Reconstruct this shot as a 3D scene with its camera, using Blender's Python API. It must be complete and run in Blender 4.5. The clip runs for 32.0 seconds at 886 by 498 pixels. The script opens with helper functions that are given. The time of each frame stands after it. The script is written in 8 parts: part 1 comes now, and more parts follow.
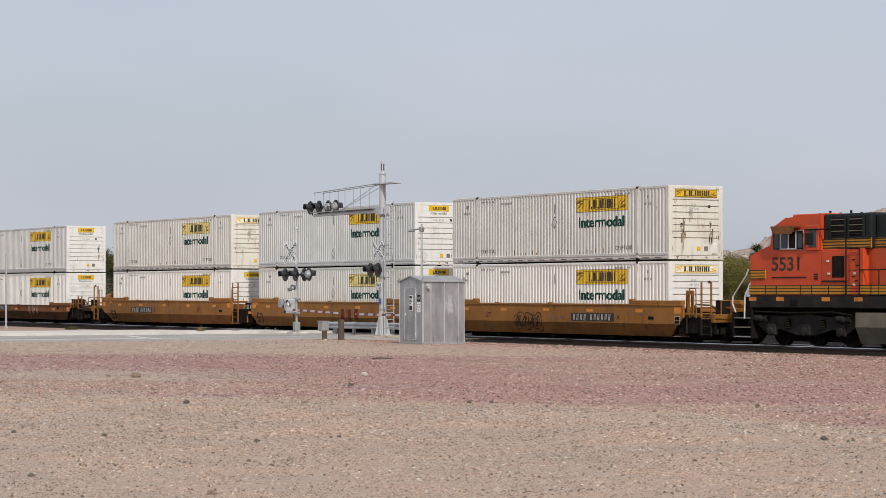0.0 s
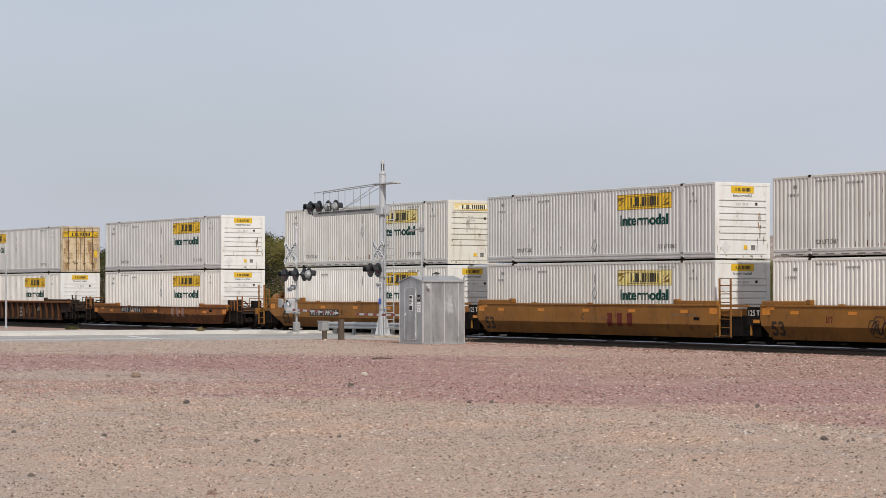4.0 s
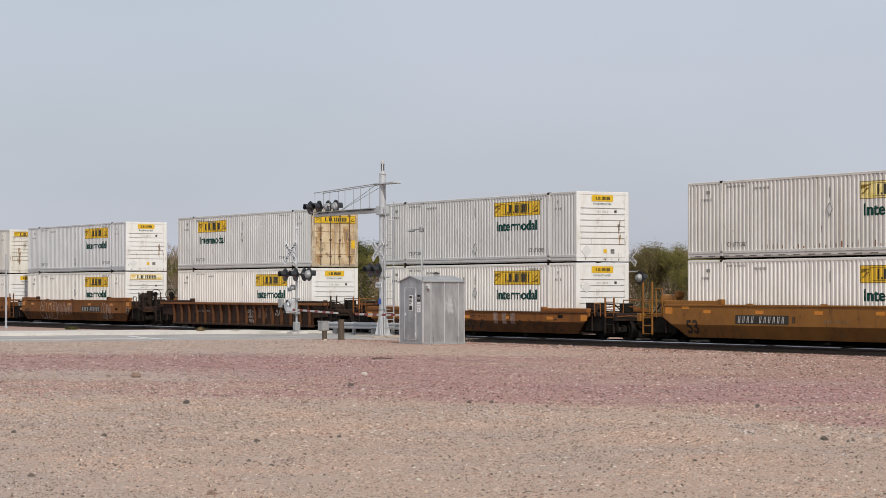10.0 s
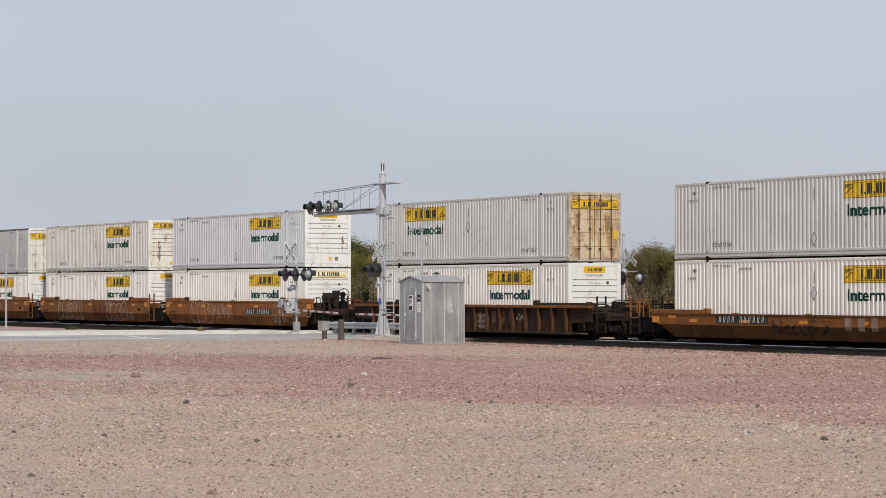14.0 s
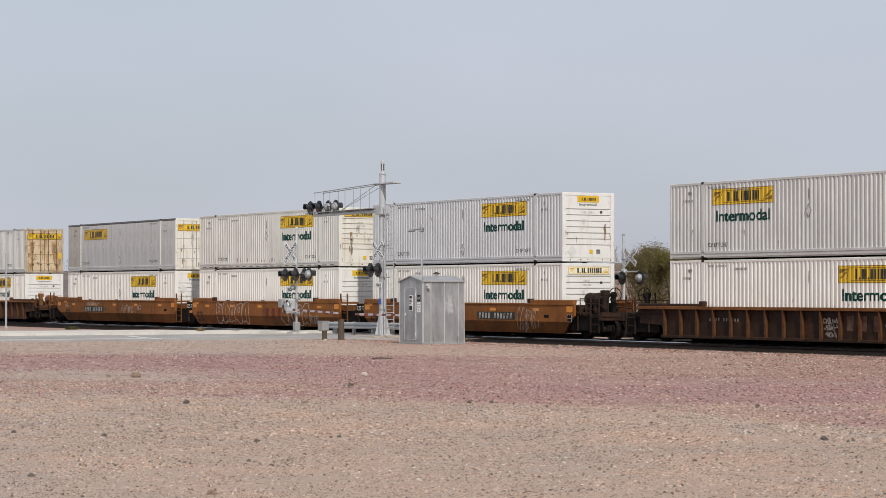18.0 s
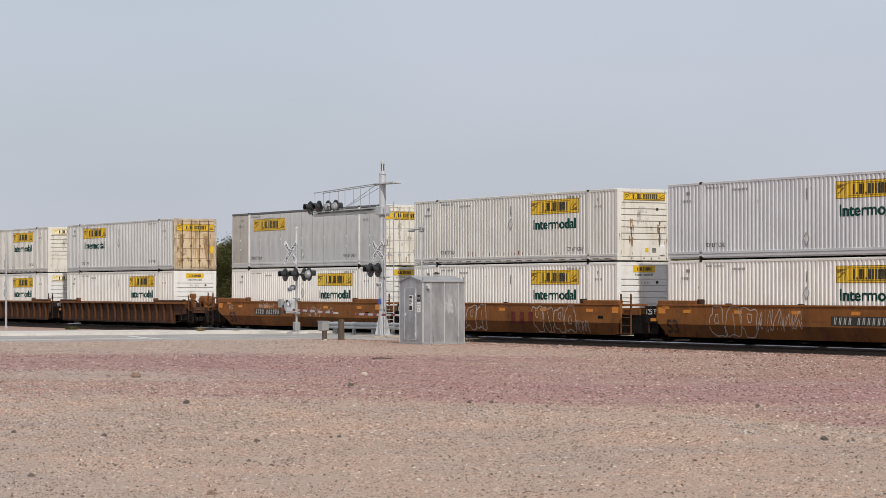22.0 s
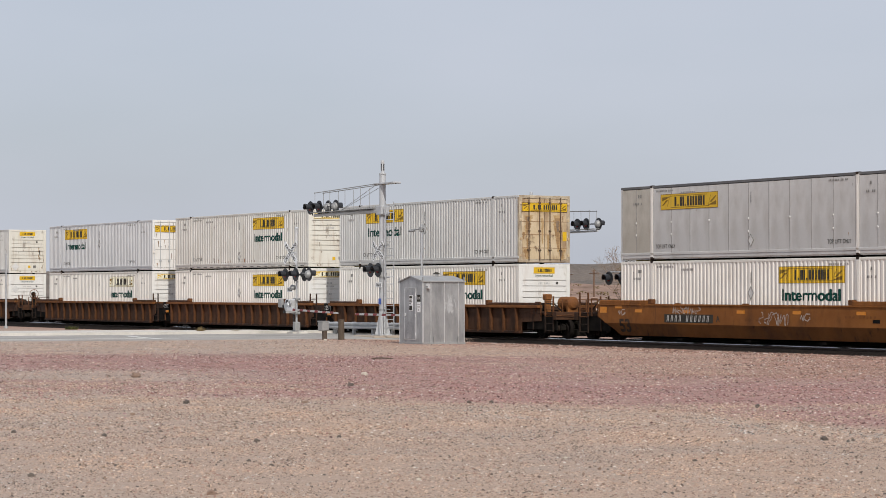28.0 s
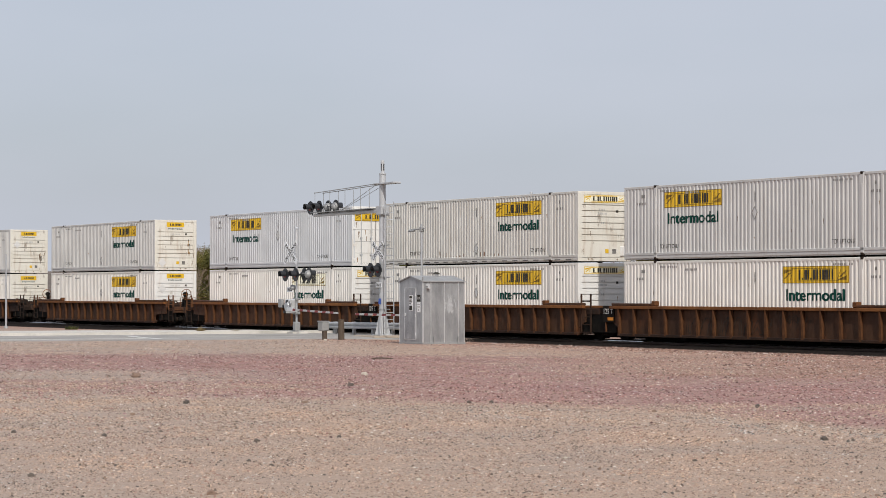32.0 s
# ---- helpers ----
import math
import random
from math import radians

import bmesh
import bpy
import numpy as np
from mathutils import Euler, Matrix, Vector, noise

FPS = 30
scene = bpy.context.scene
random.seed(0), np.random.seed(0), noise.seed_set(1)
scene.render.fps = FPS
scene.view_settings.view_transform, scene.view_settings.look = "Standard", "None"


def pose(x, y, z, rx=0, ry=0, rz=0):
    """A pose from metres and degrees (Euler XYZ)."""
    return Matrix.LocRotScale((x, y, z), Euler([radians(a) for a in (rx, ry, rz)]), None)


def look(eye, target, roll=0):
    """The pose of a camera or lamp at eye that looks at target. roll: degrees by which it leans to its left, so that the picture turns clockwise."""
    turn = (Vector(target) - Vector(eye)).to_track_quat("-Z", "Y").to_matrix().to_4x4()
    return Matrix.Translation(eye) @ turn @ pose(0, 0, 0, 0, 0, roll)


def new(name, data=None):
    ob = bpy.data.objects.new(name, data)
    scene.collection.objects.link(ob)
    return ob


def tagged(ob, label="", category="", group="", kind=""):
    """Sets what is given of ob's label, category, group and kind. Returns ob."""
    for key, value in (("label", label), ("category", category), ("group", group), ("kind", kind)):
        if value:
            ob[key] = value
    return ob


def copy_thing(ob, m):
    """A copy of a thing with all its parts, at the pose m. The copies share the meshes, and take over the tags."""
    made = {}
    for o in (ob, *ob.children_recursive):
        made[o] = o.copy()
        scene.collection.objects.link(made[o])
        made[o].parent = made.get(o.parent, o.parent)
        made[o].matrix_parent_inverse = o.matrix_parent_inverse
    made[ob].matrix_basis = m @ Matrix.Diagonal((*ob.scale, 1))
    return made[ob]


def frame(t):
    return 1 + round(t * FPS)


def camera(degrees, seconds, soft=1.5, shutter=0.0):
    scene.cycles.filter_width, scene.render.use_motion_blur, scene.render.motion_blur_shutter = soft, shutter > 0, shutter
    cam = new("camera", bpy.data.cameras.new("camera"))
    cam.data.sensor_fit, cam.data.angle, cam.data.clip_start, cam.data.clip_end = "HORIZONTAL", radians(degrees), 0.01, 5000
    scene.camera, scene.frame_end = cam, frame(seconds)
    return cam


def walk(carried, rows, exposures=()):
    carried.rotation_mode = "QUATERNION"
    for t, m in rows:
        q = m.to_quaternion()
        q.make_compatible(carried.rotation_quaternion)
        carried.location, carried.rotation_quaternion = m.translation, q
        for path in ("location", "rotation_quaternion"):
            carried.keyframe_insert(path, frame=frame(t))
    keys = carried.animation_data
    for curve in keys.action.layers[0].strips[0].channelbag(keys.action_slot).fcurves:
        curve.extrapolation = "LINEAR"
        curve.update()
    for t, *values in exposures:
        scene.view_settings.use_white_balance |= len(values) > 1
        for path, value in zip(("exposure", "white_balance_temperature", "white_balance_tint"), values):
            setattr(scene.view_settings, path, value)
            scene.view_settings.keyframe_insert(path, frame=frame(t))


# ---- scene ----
cam = camera(21.758, 32.0, 0.75)
EYE = (0.0, -52.208, 1.634)
LENS_POSE = look(EYE, (EYE[0] - 86.1055, EYE[1] + 50.7977, EYE[2] + 2.3323), -0.09)
walk(cam, [(0.0, LENS_POSE), (32.0, LENS_POSE)])

# ---------------------------------------------------------------- light
SUN_EL, SUN_AZ = radians(39.5), radians(-17.0)
to_sun = Vector((math.cos(SUN_EL) * math.cos(SUN_AZ), math.cos(SUN_EL) * math.sin(SUN_AZ), math.sin(SUN_EL)))
sun = new("sun", bpy.data.lights.new("sun", "SUN"))
sun.data.energy, sun.data.angle, sun.data.color = 3.3, radians(1.2), (1.0, 0.955, 0.89)
sun.matrix_world = look((0, 0, 0), -to_sun)

world = bpy.data.worlds.new("world")
scene.world = world
world.use_nodes = True
wn, wl = world.node_tree.nodes, world.node_tree.links
wn.clear()
w_out, w_bg = wn.new("ShaderNodeOutputWorld"), wn.new("ShaderNodeBackground")
sky = wn.new("ShaderNodeTexSky")
sky.sky_type, sky.sun_disc = "NISHITA", False
sky.sun_elevation, sky.sun_rotation = SUN_EL, math.pi / 2 - SUN_AZ
sky.air_density, sky.dust_density, sky.ozone_density = 1.0, 3.0, 1.5
# a thin high veil of cloud over the blue
w_co, w_map, w_noise = wn.new("ShaderNodeTexCoord"), wn.new("ShaderNodeMapping"), wn.new("ShaderNodeTexNoise")
w_map.inputs["Scale"].default_value = (1.0, 1.6, 5.0)
w_noise.inputs["Scale"].default_value, w_noise.inputs["Detail"].default_value = 2.2, 5.0
w_noise.inputs["Roughness"].default_value = 0.45
w_ramp = wn.new("ShaderNodeMapRange")
w_ramp.inputs["From Min"].default_value, w_ramp.inputs["From Max"].default_value = 0.3, 0.7
w_ramp.inputs["To Min"].default_value, w_ramp.inputs["To Max"].default_value = 0.66, 0.90
w_mix = wn.new("ShaderNodeMix")
w_mix.data_type = "RGBA"
w_mix.inputs["B"].default_value = (5.95, 6.28, 7.20, 1)
wl.new(w_co.outputs["Generated"], w_map.inputs["Vector"])
wl.new(w_map.outputs["Vector"], w_noise.inputs["Vector"])
wl.new(w_noise.outputs["Fac"], w_ramp.inputs["Value"])
wl.new(w_ramp.outputs["Result"], w_mix.inputs["Factor"])
wl.new(sky.outputs["Color"], w_mix.inputs["A"])
wl.new(w_mix.outputs["Result"], w_bg.inputs["Color"])
wl.new(w_bg.outputs["Background"], w_out.inputs["Surface"])
w_bg.inputs["Strength"].default_value = 0.1

# ---------------------------------------------------------------- materials


def surf(name, c1, c2, scale=3.0, rough=0.6, metal=0.0, bump=0.0, bump_scale=30.0, stretch=(1, 1, 1), dirt=None, dirt_amount=0.0, dirt_scale=1.0, dirt_from=0.52,
         dirt_stretch=(1, 1, 1), fine=0.12, spec=0.5, transmission=0.0, islands=0.0, relief=0.02, wear=None):
    """A procedural surface: two colours mixed by coarse noise, fine grain, dirt with a shape of its own, and fine relief."""
    m = bpy.data.materials.new(name)
    m.use_nodes = True
    n, l = m.node_tree.nodes, m.node_tree.links
    b = n["Principled BSDF"]
    co = n.new("ShaderNodeTexCoord")

    def noise_at(sc, st, detail=4.0, ro=0.55):
        mp = n.new("ShaderNodeMapping")
        mp.inputs["Scale"].default_value = st
        t = n.new("ShaderNodeTexNoise")
        t.inputs["Scale"].default_value, t.inputs["Detail"].default_value, t.inputs["Roughness"].default_value = sc, detail, ro
        l.new(co.outputs["Object"], mp.inputs["Vector"])
        l.new(mp.outputs["Vector"], t.inputs["Vector"])
        return t.outputs["Fac"]

    def ranged(v, a, bb, lo, hi):
        r = n.new("ShaderNodeMapRange")
        for k, x in zip(("From Min", "From Max", "To Min", "To Max"), (a, bb, lo, hi)):
            r.inputs[k].default_value = x
        l.new(v, r.inputs["Value"])
        return r.outputs["Result"]

    def mixed(f, a, bb, blend="MIX"):
        x = n.new("ShaderNodeMix")
        x.data_type, x.blend_type = "RGBA", blend
        for key, v in (("Factor", f), ("A", a), ("B", bb)):
            if isinstance(v, (int, float)):
                x.inputs[key].default_value = v
            elif isinstance(v, tuple):
                x.inputs[key].default_value = (*v, 1)
            else:
                l.new(v, x.inputs[key])
        return x.outputs["Result"]

    col = mixed(ranged(noise_at(scale, stretch), 0.35, 0.65, 0, 1), c1, c2)
    if dirt:
        col = mixed(ranged(noise_at(dirt_scale, dirt_stretch, 6.0, 0.6), dirt_from, dirt_from + 0.2, 0, dirt_amount), col, dirt)
    if wear:
        w_col, w_amount, w_scale, w_stretch, w_from = wear
        col = mixed(ranged(noise_at(w_scale, w_stretch, 8.0, 0.65), w_from, w_from + 0.1, 0, w_amount), col, w_col)
    if fine:
        g = ranged(noise_at(bump_scale, (1, 1, 1), 2.0), 0.3, 0.7, 1 - fine, 1 + fine)
        cc = n.new("ShaderNodeCombineColor")
        for k in ("Red", "Green", "Blue"):
            l.new(g, cc.inputs[k])
        col = mixed(1.0, col, cc.outputs["Color"], "MULTIPLY")
    if islands:
        ge = n.new("ShaderNodeNewGeometry")
        g = ranged(ge.outputs["Random Per Island"], 0, 1, 1 - islands, 1 + islands)
        cc = n.new("ShaderNodeCombineColor")
        for k in ("Red", "Green", "Blue"):
            l.new(g, cc.inputs[k])
        col = mixed(1.0, col, cc.outputs["Color"], "MULTIPLY")
    l.new(col, b.inputs["Base Color"])
    b.inputs["Metallic"].default_value = metal
    b.inputs["Specular IOR Level"].default_value = spec
    l.new(ranged(noise_at(scale * 4, stretch), 0.3, 0.7, max(0.02, rough - 0.08), min(1, rough + 0.08)), b.inputs["Roughness"])
    b.inputs["Transmission Weight"].default_value = transmission
    if bump:
        bp = n.new("ShaderNodeBump")
        bp.inputs["Strength"].default_value, bp.inputs["Distance"].default_value = bump, relief
        l.new(noise_at(bump_scale, (1, 1, 1), 3.0), bp.inputs["Height"])
        l.new(bp.outputs["Normal"], b.inputs["Normal"])
    return m


STREAK = (6, 6, 0.35)
M = {}
M["paint_white"] = surf("paint_white", (0.770, 0.7385, 0.682), (0.698, 0.6655, 0.608), 0.8, 0.45, dirt=(0.42, 0.36, 0.29), dirt_amount=0.22, dirt_scale=0.9, dirt_stretch=STREAK, fine=0.03, bump=0.02, spec=0.2, wear=((0.40, 0.32, 0.24), 0.3, 2.2, (4, 4, 0.5), 0.63))
M["paint_grey"] = surf("paint_grey", (0.5939, 0.5864, 0.5618), (0.5243, 0.5179, 0.4954), 0.7, 0.5, dirt=(0.34, 0.30, 0.25), dirt_amount=0.30, dirt_scale=0.8, dirt_stretch=STREAK, fine=0.04, bump=0.02, spec=0.2, wear=((0.30, 0.24, 0.18), 0.35, 2.2, (4, 4, 0.5), 0.63))
M["paint_cream"] = surf("paint_cream", (0.6313, 0.612, 0.5671), (0.5618, 0.5425, 0.4976), 0.7, 0.5, dirt=(0.36, 0.29, 0.21), dirt_amount=0.40, dirt_scale=0.8, dirt_stretch=STREAK, fine=0.04, bump=0.02, spec=0.2, wear=((0.32, 0.22, 0.14), 0.45, 2.2, (4, 4, 0.5), 0.62))
M["paint_cool"] = surf("paint_cool", (0.5832, 0.5864, 0.5885), (0.519, 0.5222, 0.5264), 0.7, 0.42, dirt=(0.36, 0.34, 0.31), dirt_amount=0.2, dirt_scale=0.8, dirt_stretch=STREAK, fine=0.03, bump=0.02, spec=0.2)
M["paint_plate"] = surf("paint_plate", (0.58, 0.57, 0.55), (0.49, 0.485, 0.47), 0.5, 0.42, dirt=(0.30, 0.27, 0.23), dirt_amount=0.45, dirt_scale=0.7, dirt_stretch=(1.5, 1.5, 0.6), fine=0.04, bump=0.02, spec=0.25, wear=((0.22, 0.20, 0.18), 0.5, 3.0, (0.5, 1, 9), 0.66))
M["paint_bay"] = surf("paint_bay", (0.50, 0.47, 0.41), (0.41, 0.38, 0.325), 0.5, 0.5, dirt=(0.20, 0.165, 0.12), dirt_amount=0.5, dirt_scale=0.8, dirt_stretch=(1.5, 1.5, 0.6), fine=0.05, bump=0.02, spec=0.2)
M["end_white"] = surf("end_white", (0.69, 0.68, 0.65), (0.65, 0.63, 0.59), 0.9, 0.45, dirt=(0.40, 0.30, 0.20), dirt_amount=0.30, dirt_scale=1.1, dirt_stretch=(3, 3, 0.6), fine=0.03, wear=((0.22, 0.16, 0.10), 0.6, 1.6, (2.6, 2.6, 1.0), 0.64))
M["end_cream"] = surf("end_cream", (0.65, 0.625, 0.555), (0.60, 0.565, 0.485), 0.9, 0.5, dirt=(0.34, 0.23, 0.14), dirt_amount=0.5, dirt_scale=1.1, dirt_stretch=(3.5, 3.5, 0.5), fine=0.04, wear=((0.13, 0.08, 0.045), 0.75, 1.6, (2.6, 2.6, 0.9), 0.61))
M["door_rust"] = surf("door_rust", (0.57, 0.455, 0.30), (0.45, 0.325, 0.185), 0.9, 0.6, dirt=(0.20, 0.11, 0.055), dirt_amount=0.9, dirt_scale=0.8, dirt_from=0.48, dirt_stretch=(2.5, 2.5, 0.7), fine=0.06, wear=((0.09, 0.045, 0.022), 0.9, 1.9, (1.6, 1.6, 1.0), 0.58))
M["frame_rust"] = surf("frame_rust", (0.50, 0.43, 0.32), (0.30, 0.22, 0.14), 1.5, 0.7, dirt=(0.10, 0.06, 0.035), dirt_amount=0.85, dirt_scale=1.6, dirt_from=0.50, fine=0.08)
M["logo_yellow"] = surf("logo_yellow", (0.67, 0.415, 0.008), (0.59, 0.36, 0.008), 1.5, 0.45, fine=0.04, dirt=(0.3, 0.22, 0.08), dirt_amount=0.3, dirt_stretch=STREAK)
M["logo_old"] = surf("logo_old", (0.58, 0.46, 0.10), (0.66, 0.56, 0.25), 2.5, 0.5, fine=0.05, dirt=(0.55, 0.53, 0.45), dirt_amount=0.8, dirt_scale=1.3, dirt_stretch=STREAK)
M["logo_pale"] = surf("logo_pale", (0.72, 0.68, 0.49), (0.76, 0.73, 0.60), 2.0, 0.5, fine=0.03)
M["ink_black"] = surf("ink_black", (0.035, 0.032, 0.028), (0.055, 0.05, 0.04), 4, 0.5, fine=0.05, spec=0.1)
M["ink_brown"] = surf("ink_brown", (0.14, 0.085, 0.02), (0.24, 0.15, 0.03), 4, 0.5, fine=0.05, spec=0.1)
M["ink_faded"] = surf("ink_faded", (0.10, 0.095, 0.09), (0.22, 0.21, 0.19), 6, 0.6, fine=0.05, spec=0.1)
M["ink_pale"] = surf("ink_pale", (0.36, 0.355, 0.34), (0.44, 0.43, 0.41), 6, 0.6, fine=0.05, spec=0.1)
M["rail_grey"] = surf("rail_grey", (0.085, 0.085, 0.088), (0.13, 0.128, 0.125), 1.6, 0.5, fine=0.06, stretch=(0.5, 1, 1))
M["placard"] = surf("placard", (0.62, 0.61, 0.585), (0.56, 0.55, 0.53), 6, 0.5, fine=0.05)
M["ink_mid"] = surf("ink_mid", (0.22, 0.215, 0.20), (0.30, 0.29, 0.275), 6, 0.6, fine=0.05, spec=0.1)
M["rust_streak"] = surf("rust_streak", (0.33, 0.21, 0.11), (0.22, 0.13, 0.07), 5, 0.7, fine=0.1, spec=0.1)
M["stain_tan"] = surf("stain_tan", (0.46, 0.32, 0.165), (0.36, 0.235, 0.115), 2.5, 0.7, fine=0.12, spec=0.1)
M["stain_brown"] = surf("stain_brown", (0.26, 0.155, 0.075), (0.34, 0.22, 0.11), 3.5, 0.7, fine=0.15, spec=0.1)
M["soot_black"] = surf("soot_black", (0.035, 0.028, 0.022), (0.07, 0.05, 0.035), 9, 0.8, fine=0.2, spec=0.1)
M["mark_dim"] = surf("mark_dim", (0.15, 0.085, 0.055), (0.085, 0.045, 0.028), 5, 0.7, fine=0.1, spec=0.1)
M["rod_steel"] = surf("rod_steel", (0.13, 0.085, 0.055), (0.085, 0.055, 0.04), 5, 0.7, fine=0.1, spec=0.2)
M["soot"] = surf("soot", (0.16, 0.11, 0.075), (0.24, 0.18, 0.13), 9, 0.7, fine=0.15, spec=0.1)
M["ink_green"] = surf("ink_green", (0.004, 0.038, 0.03), (0.007, 0.052, 0.04), 4, 0.45, fine=0.05, spec=0.1)
M["ink_white"] = surf("ink_white", (0.60, 0.58, 0.54), (0.48, 0.46, 0.42), 5, 0.55, fine=0.05)
M["spray_white"] = surf("spray_white", (0.50, 0.44, 0.38), (0.32, 0.25, 0.20), 7, 0.6, fine=0.08)
M["spray_black"] = surf("spray_black", (0.03, 0.024, 0.02), (0.07, 0.045, 0.03), 5, 0.6, fine=0.06, spec=0.1)
M["mark_red"] = surf("mark_red", (0.115, 0.02, 0.018), (0.15, 0.035, 0.025), 5, 0.6, fine=0.06, spec=0.1)
M["mark_pink"] = surf("mark_pink", (0.34, 0.24, 0.19), (0.2, 0.125, 0.09), 4, 0.6, fine=0.05, spec=0.1)
M["reflector"] = surf("reflector", (0.66, 0.235, 0.012), (0.52, 0.18, 0.01), 6, 0.4, fine=0.08, dirt=(0.17, 0.075, 0.02), dirt_amount=0.75, dirt_scale=0.8)
M["rust_dark"] = surf("rust_dark", (0.018, 0.013, 0.010), (0.034, 0.021, 0.015), 3, 0.8, fine=0.12, bump=0.1, spec=0.15)
M["steel_black"] = surf("steel_black", (0.010, 0.009, 0.008), (0.018, 0.015, 0.012), 3, 0.8, fine=0.12, bump=0.1, bump_scale=20, spec=0.06)
M["wheel_steel"] = surf("wheel_steel", (0.011, 0.009, 0.008), (0.018, 0.014, 0.012), 6, 0.75, 0.1, fine=0.1, spec=0.08)
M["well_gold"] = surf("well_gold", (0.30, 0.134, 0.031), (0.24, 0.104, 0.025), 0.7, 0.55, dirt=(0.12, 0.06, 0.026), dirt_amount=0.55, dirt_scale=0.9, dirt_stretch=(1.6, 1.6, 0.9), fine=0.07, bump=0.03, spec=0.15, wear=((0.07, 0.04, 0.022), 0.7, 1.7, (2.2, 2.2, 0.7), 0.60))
# darker, dirtier copy of well_gold; part of the lower plate's shade is in it
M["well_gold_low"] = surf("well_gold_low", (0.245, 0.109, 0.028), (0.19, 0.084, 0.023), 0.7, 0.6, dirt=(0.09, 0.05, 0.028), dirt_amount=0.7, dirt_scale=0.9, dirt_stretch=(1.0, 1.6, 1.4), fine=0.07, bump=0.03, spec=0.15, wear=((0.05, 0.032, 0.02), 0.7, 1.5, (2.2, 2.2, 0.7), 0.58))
M["well_trim"] = surf("well_trim", (0.28, 0.125, 0.024), (0.19, 0.082, 0.02), 1.2, 0.5, dirt=(0.12, 0.06, 0.03), dirt_amount=0.6, dirt_scale=1.6, fine=0.06, spec=0.15)
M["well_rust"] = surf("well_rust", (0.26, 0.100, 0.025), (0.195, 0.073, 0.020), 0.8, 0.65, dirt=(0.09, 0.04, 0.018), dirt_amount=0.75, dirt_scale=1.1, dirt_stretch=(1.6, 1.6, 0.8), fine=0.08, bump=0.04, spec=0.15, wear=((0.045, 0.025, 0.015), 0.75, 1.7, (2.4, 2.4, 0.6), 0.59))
# likewise for well_rust: more dirt, and shade of the inward slope coloured in
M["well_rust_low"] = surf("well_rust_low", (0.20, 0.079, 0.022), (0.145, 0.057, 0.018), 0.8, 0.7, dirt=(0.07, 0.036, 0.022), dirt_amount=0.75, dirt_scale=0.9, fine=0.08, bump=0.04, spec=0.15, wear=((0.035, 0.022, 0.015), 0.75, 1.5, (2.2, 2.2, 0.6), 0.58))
M["well_umber"] = surf("well_umber", (0.14, 0.058, 0.019), (0.095, 0.042, 0.015), 0.8, 0.7, dirt=(0.07, 0.036, 0.022), dirt_amount=0.75, dirt_scale=0.9, fine=0.08, bump=0.04, spec=0.15, wear=((0.035, 0.022, 0.015), 0.75, 1.5, (2.2, 2.2, 0.6), 0.58))
M["well_dark"] = surf("well_dark", (0.042, 0.022, 0.014), (0.027, 0.016, 0.011), 0.9, 0.7, dirt=(0.105, 0.041, 0.019), dirt_amount=0.55, dirt_scale=1.3, dirt_stretch=(1.6, 1.6, 0.8), fine=0.09, bump=0.05, spec=0.15, wear=((0.02, 0.014, 0.011), 0.7, 1.9, (2.4, 2.4, 0.6), 0.56))
M["well_ribbed"] = surf("well_ribbed", (0.078, 0.038, 0.021), (0.05, 0.026, 0.016), 0.9, 0.68, dirt=(0.14, 0.052, 0.021), dirt_amount=0.6, dirt_scale=1.2, dirt_stretch=(1.6, 1.6, 0.8), fine=0.09, bump=0.05, spec=0.15, wear=((0.022, 0.015, 0.011), 0.75, 1.8, (2.4, 2.4, 0.6), 0.56))
M["rust_light"] = surf("rust_light", (0.215, 0.088, 0.028), (0.15, 0.058, 0.021), 1.2, 0.65, dirt=(0.055, 0.028, 0.017), dirt_amount=0.75, dirt_scale=1.5, fine=0.08, spec=0.15, wear=((0.26, 0.12, 0.05), 0.6, 2.2, (1.5, 1.5, 1), 0.63))
# rust of the ribs, lightened against the plate for the sun they catch
M["rust_rib_lit"] = surf("rust_rib_lit", (0.145, 0.06, 0.024), (0.09, 0.038, 0.017), 1.4, 0.7, dirt=(0.05, 0.026, 0.016), dirt_amount=0.7, dirt_scale=1.6, dirt_from=0.5, fine=0.09, spec=0.12)
M["loco_orange"] = surf("loco_orange", (0.56, 0.072, 0.020), (0.48, 0.06, 0.018), 0.8, 0.38, dirt=(0.28, 0.06, 0.03), dirt_amount=0.35, dirt_scale=0.9, fine=0.04, spec=0.25)
M["loco_hood_orange"] = surf("loco_hood_orange", (0.46, 0.066, 0.020), (0.38, 0.056, 0.018), 0.8, 0.45, dirt=(0.15, 0.05, 0.03), dirt_amount=0.4, fine=0.04, spec=0.25)
M["loco_green"] = surf("loco_green", (0.010, 0.015, 0.014), (0.016, 0.021, 0.019), 0.9, 0.5, fine=0.06, spec=0.2)
M["loco_yellow"] = surf("loco_yellow", (0.52, 0.225, 0.01), (0.42, 0.175, 0.01), 1.2, 0.42, dirt=(0.25, 0.13, 0.03), dirt_amount=0.4, fine=0.05, spec=0.25)
M["loco_grey"] = surf("loco_grey", (0.022, 0.020, 0.018), (0.014, 0.013, 0.012), 1.4, 0.7, dirt=(0.055, 0.048, 0.040), dirt_amount=0.45, fine=0.08, spec=0.15)
M["loco_tank"] = surf("loco_tank", (0.19, 0.168, 0.125), (0.13, 0.118, 0.092), 1.2, 0.7, dirt=(0.05, 0.045, 0.038), dirt_amount=0.5, fine=0.08, spec=0.15)
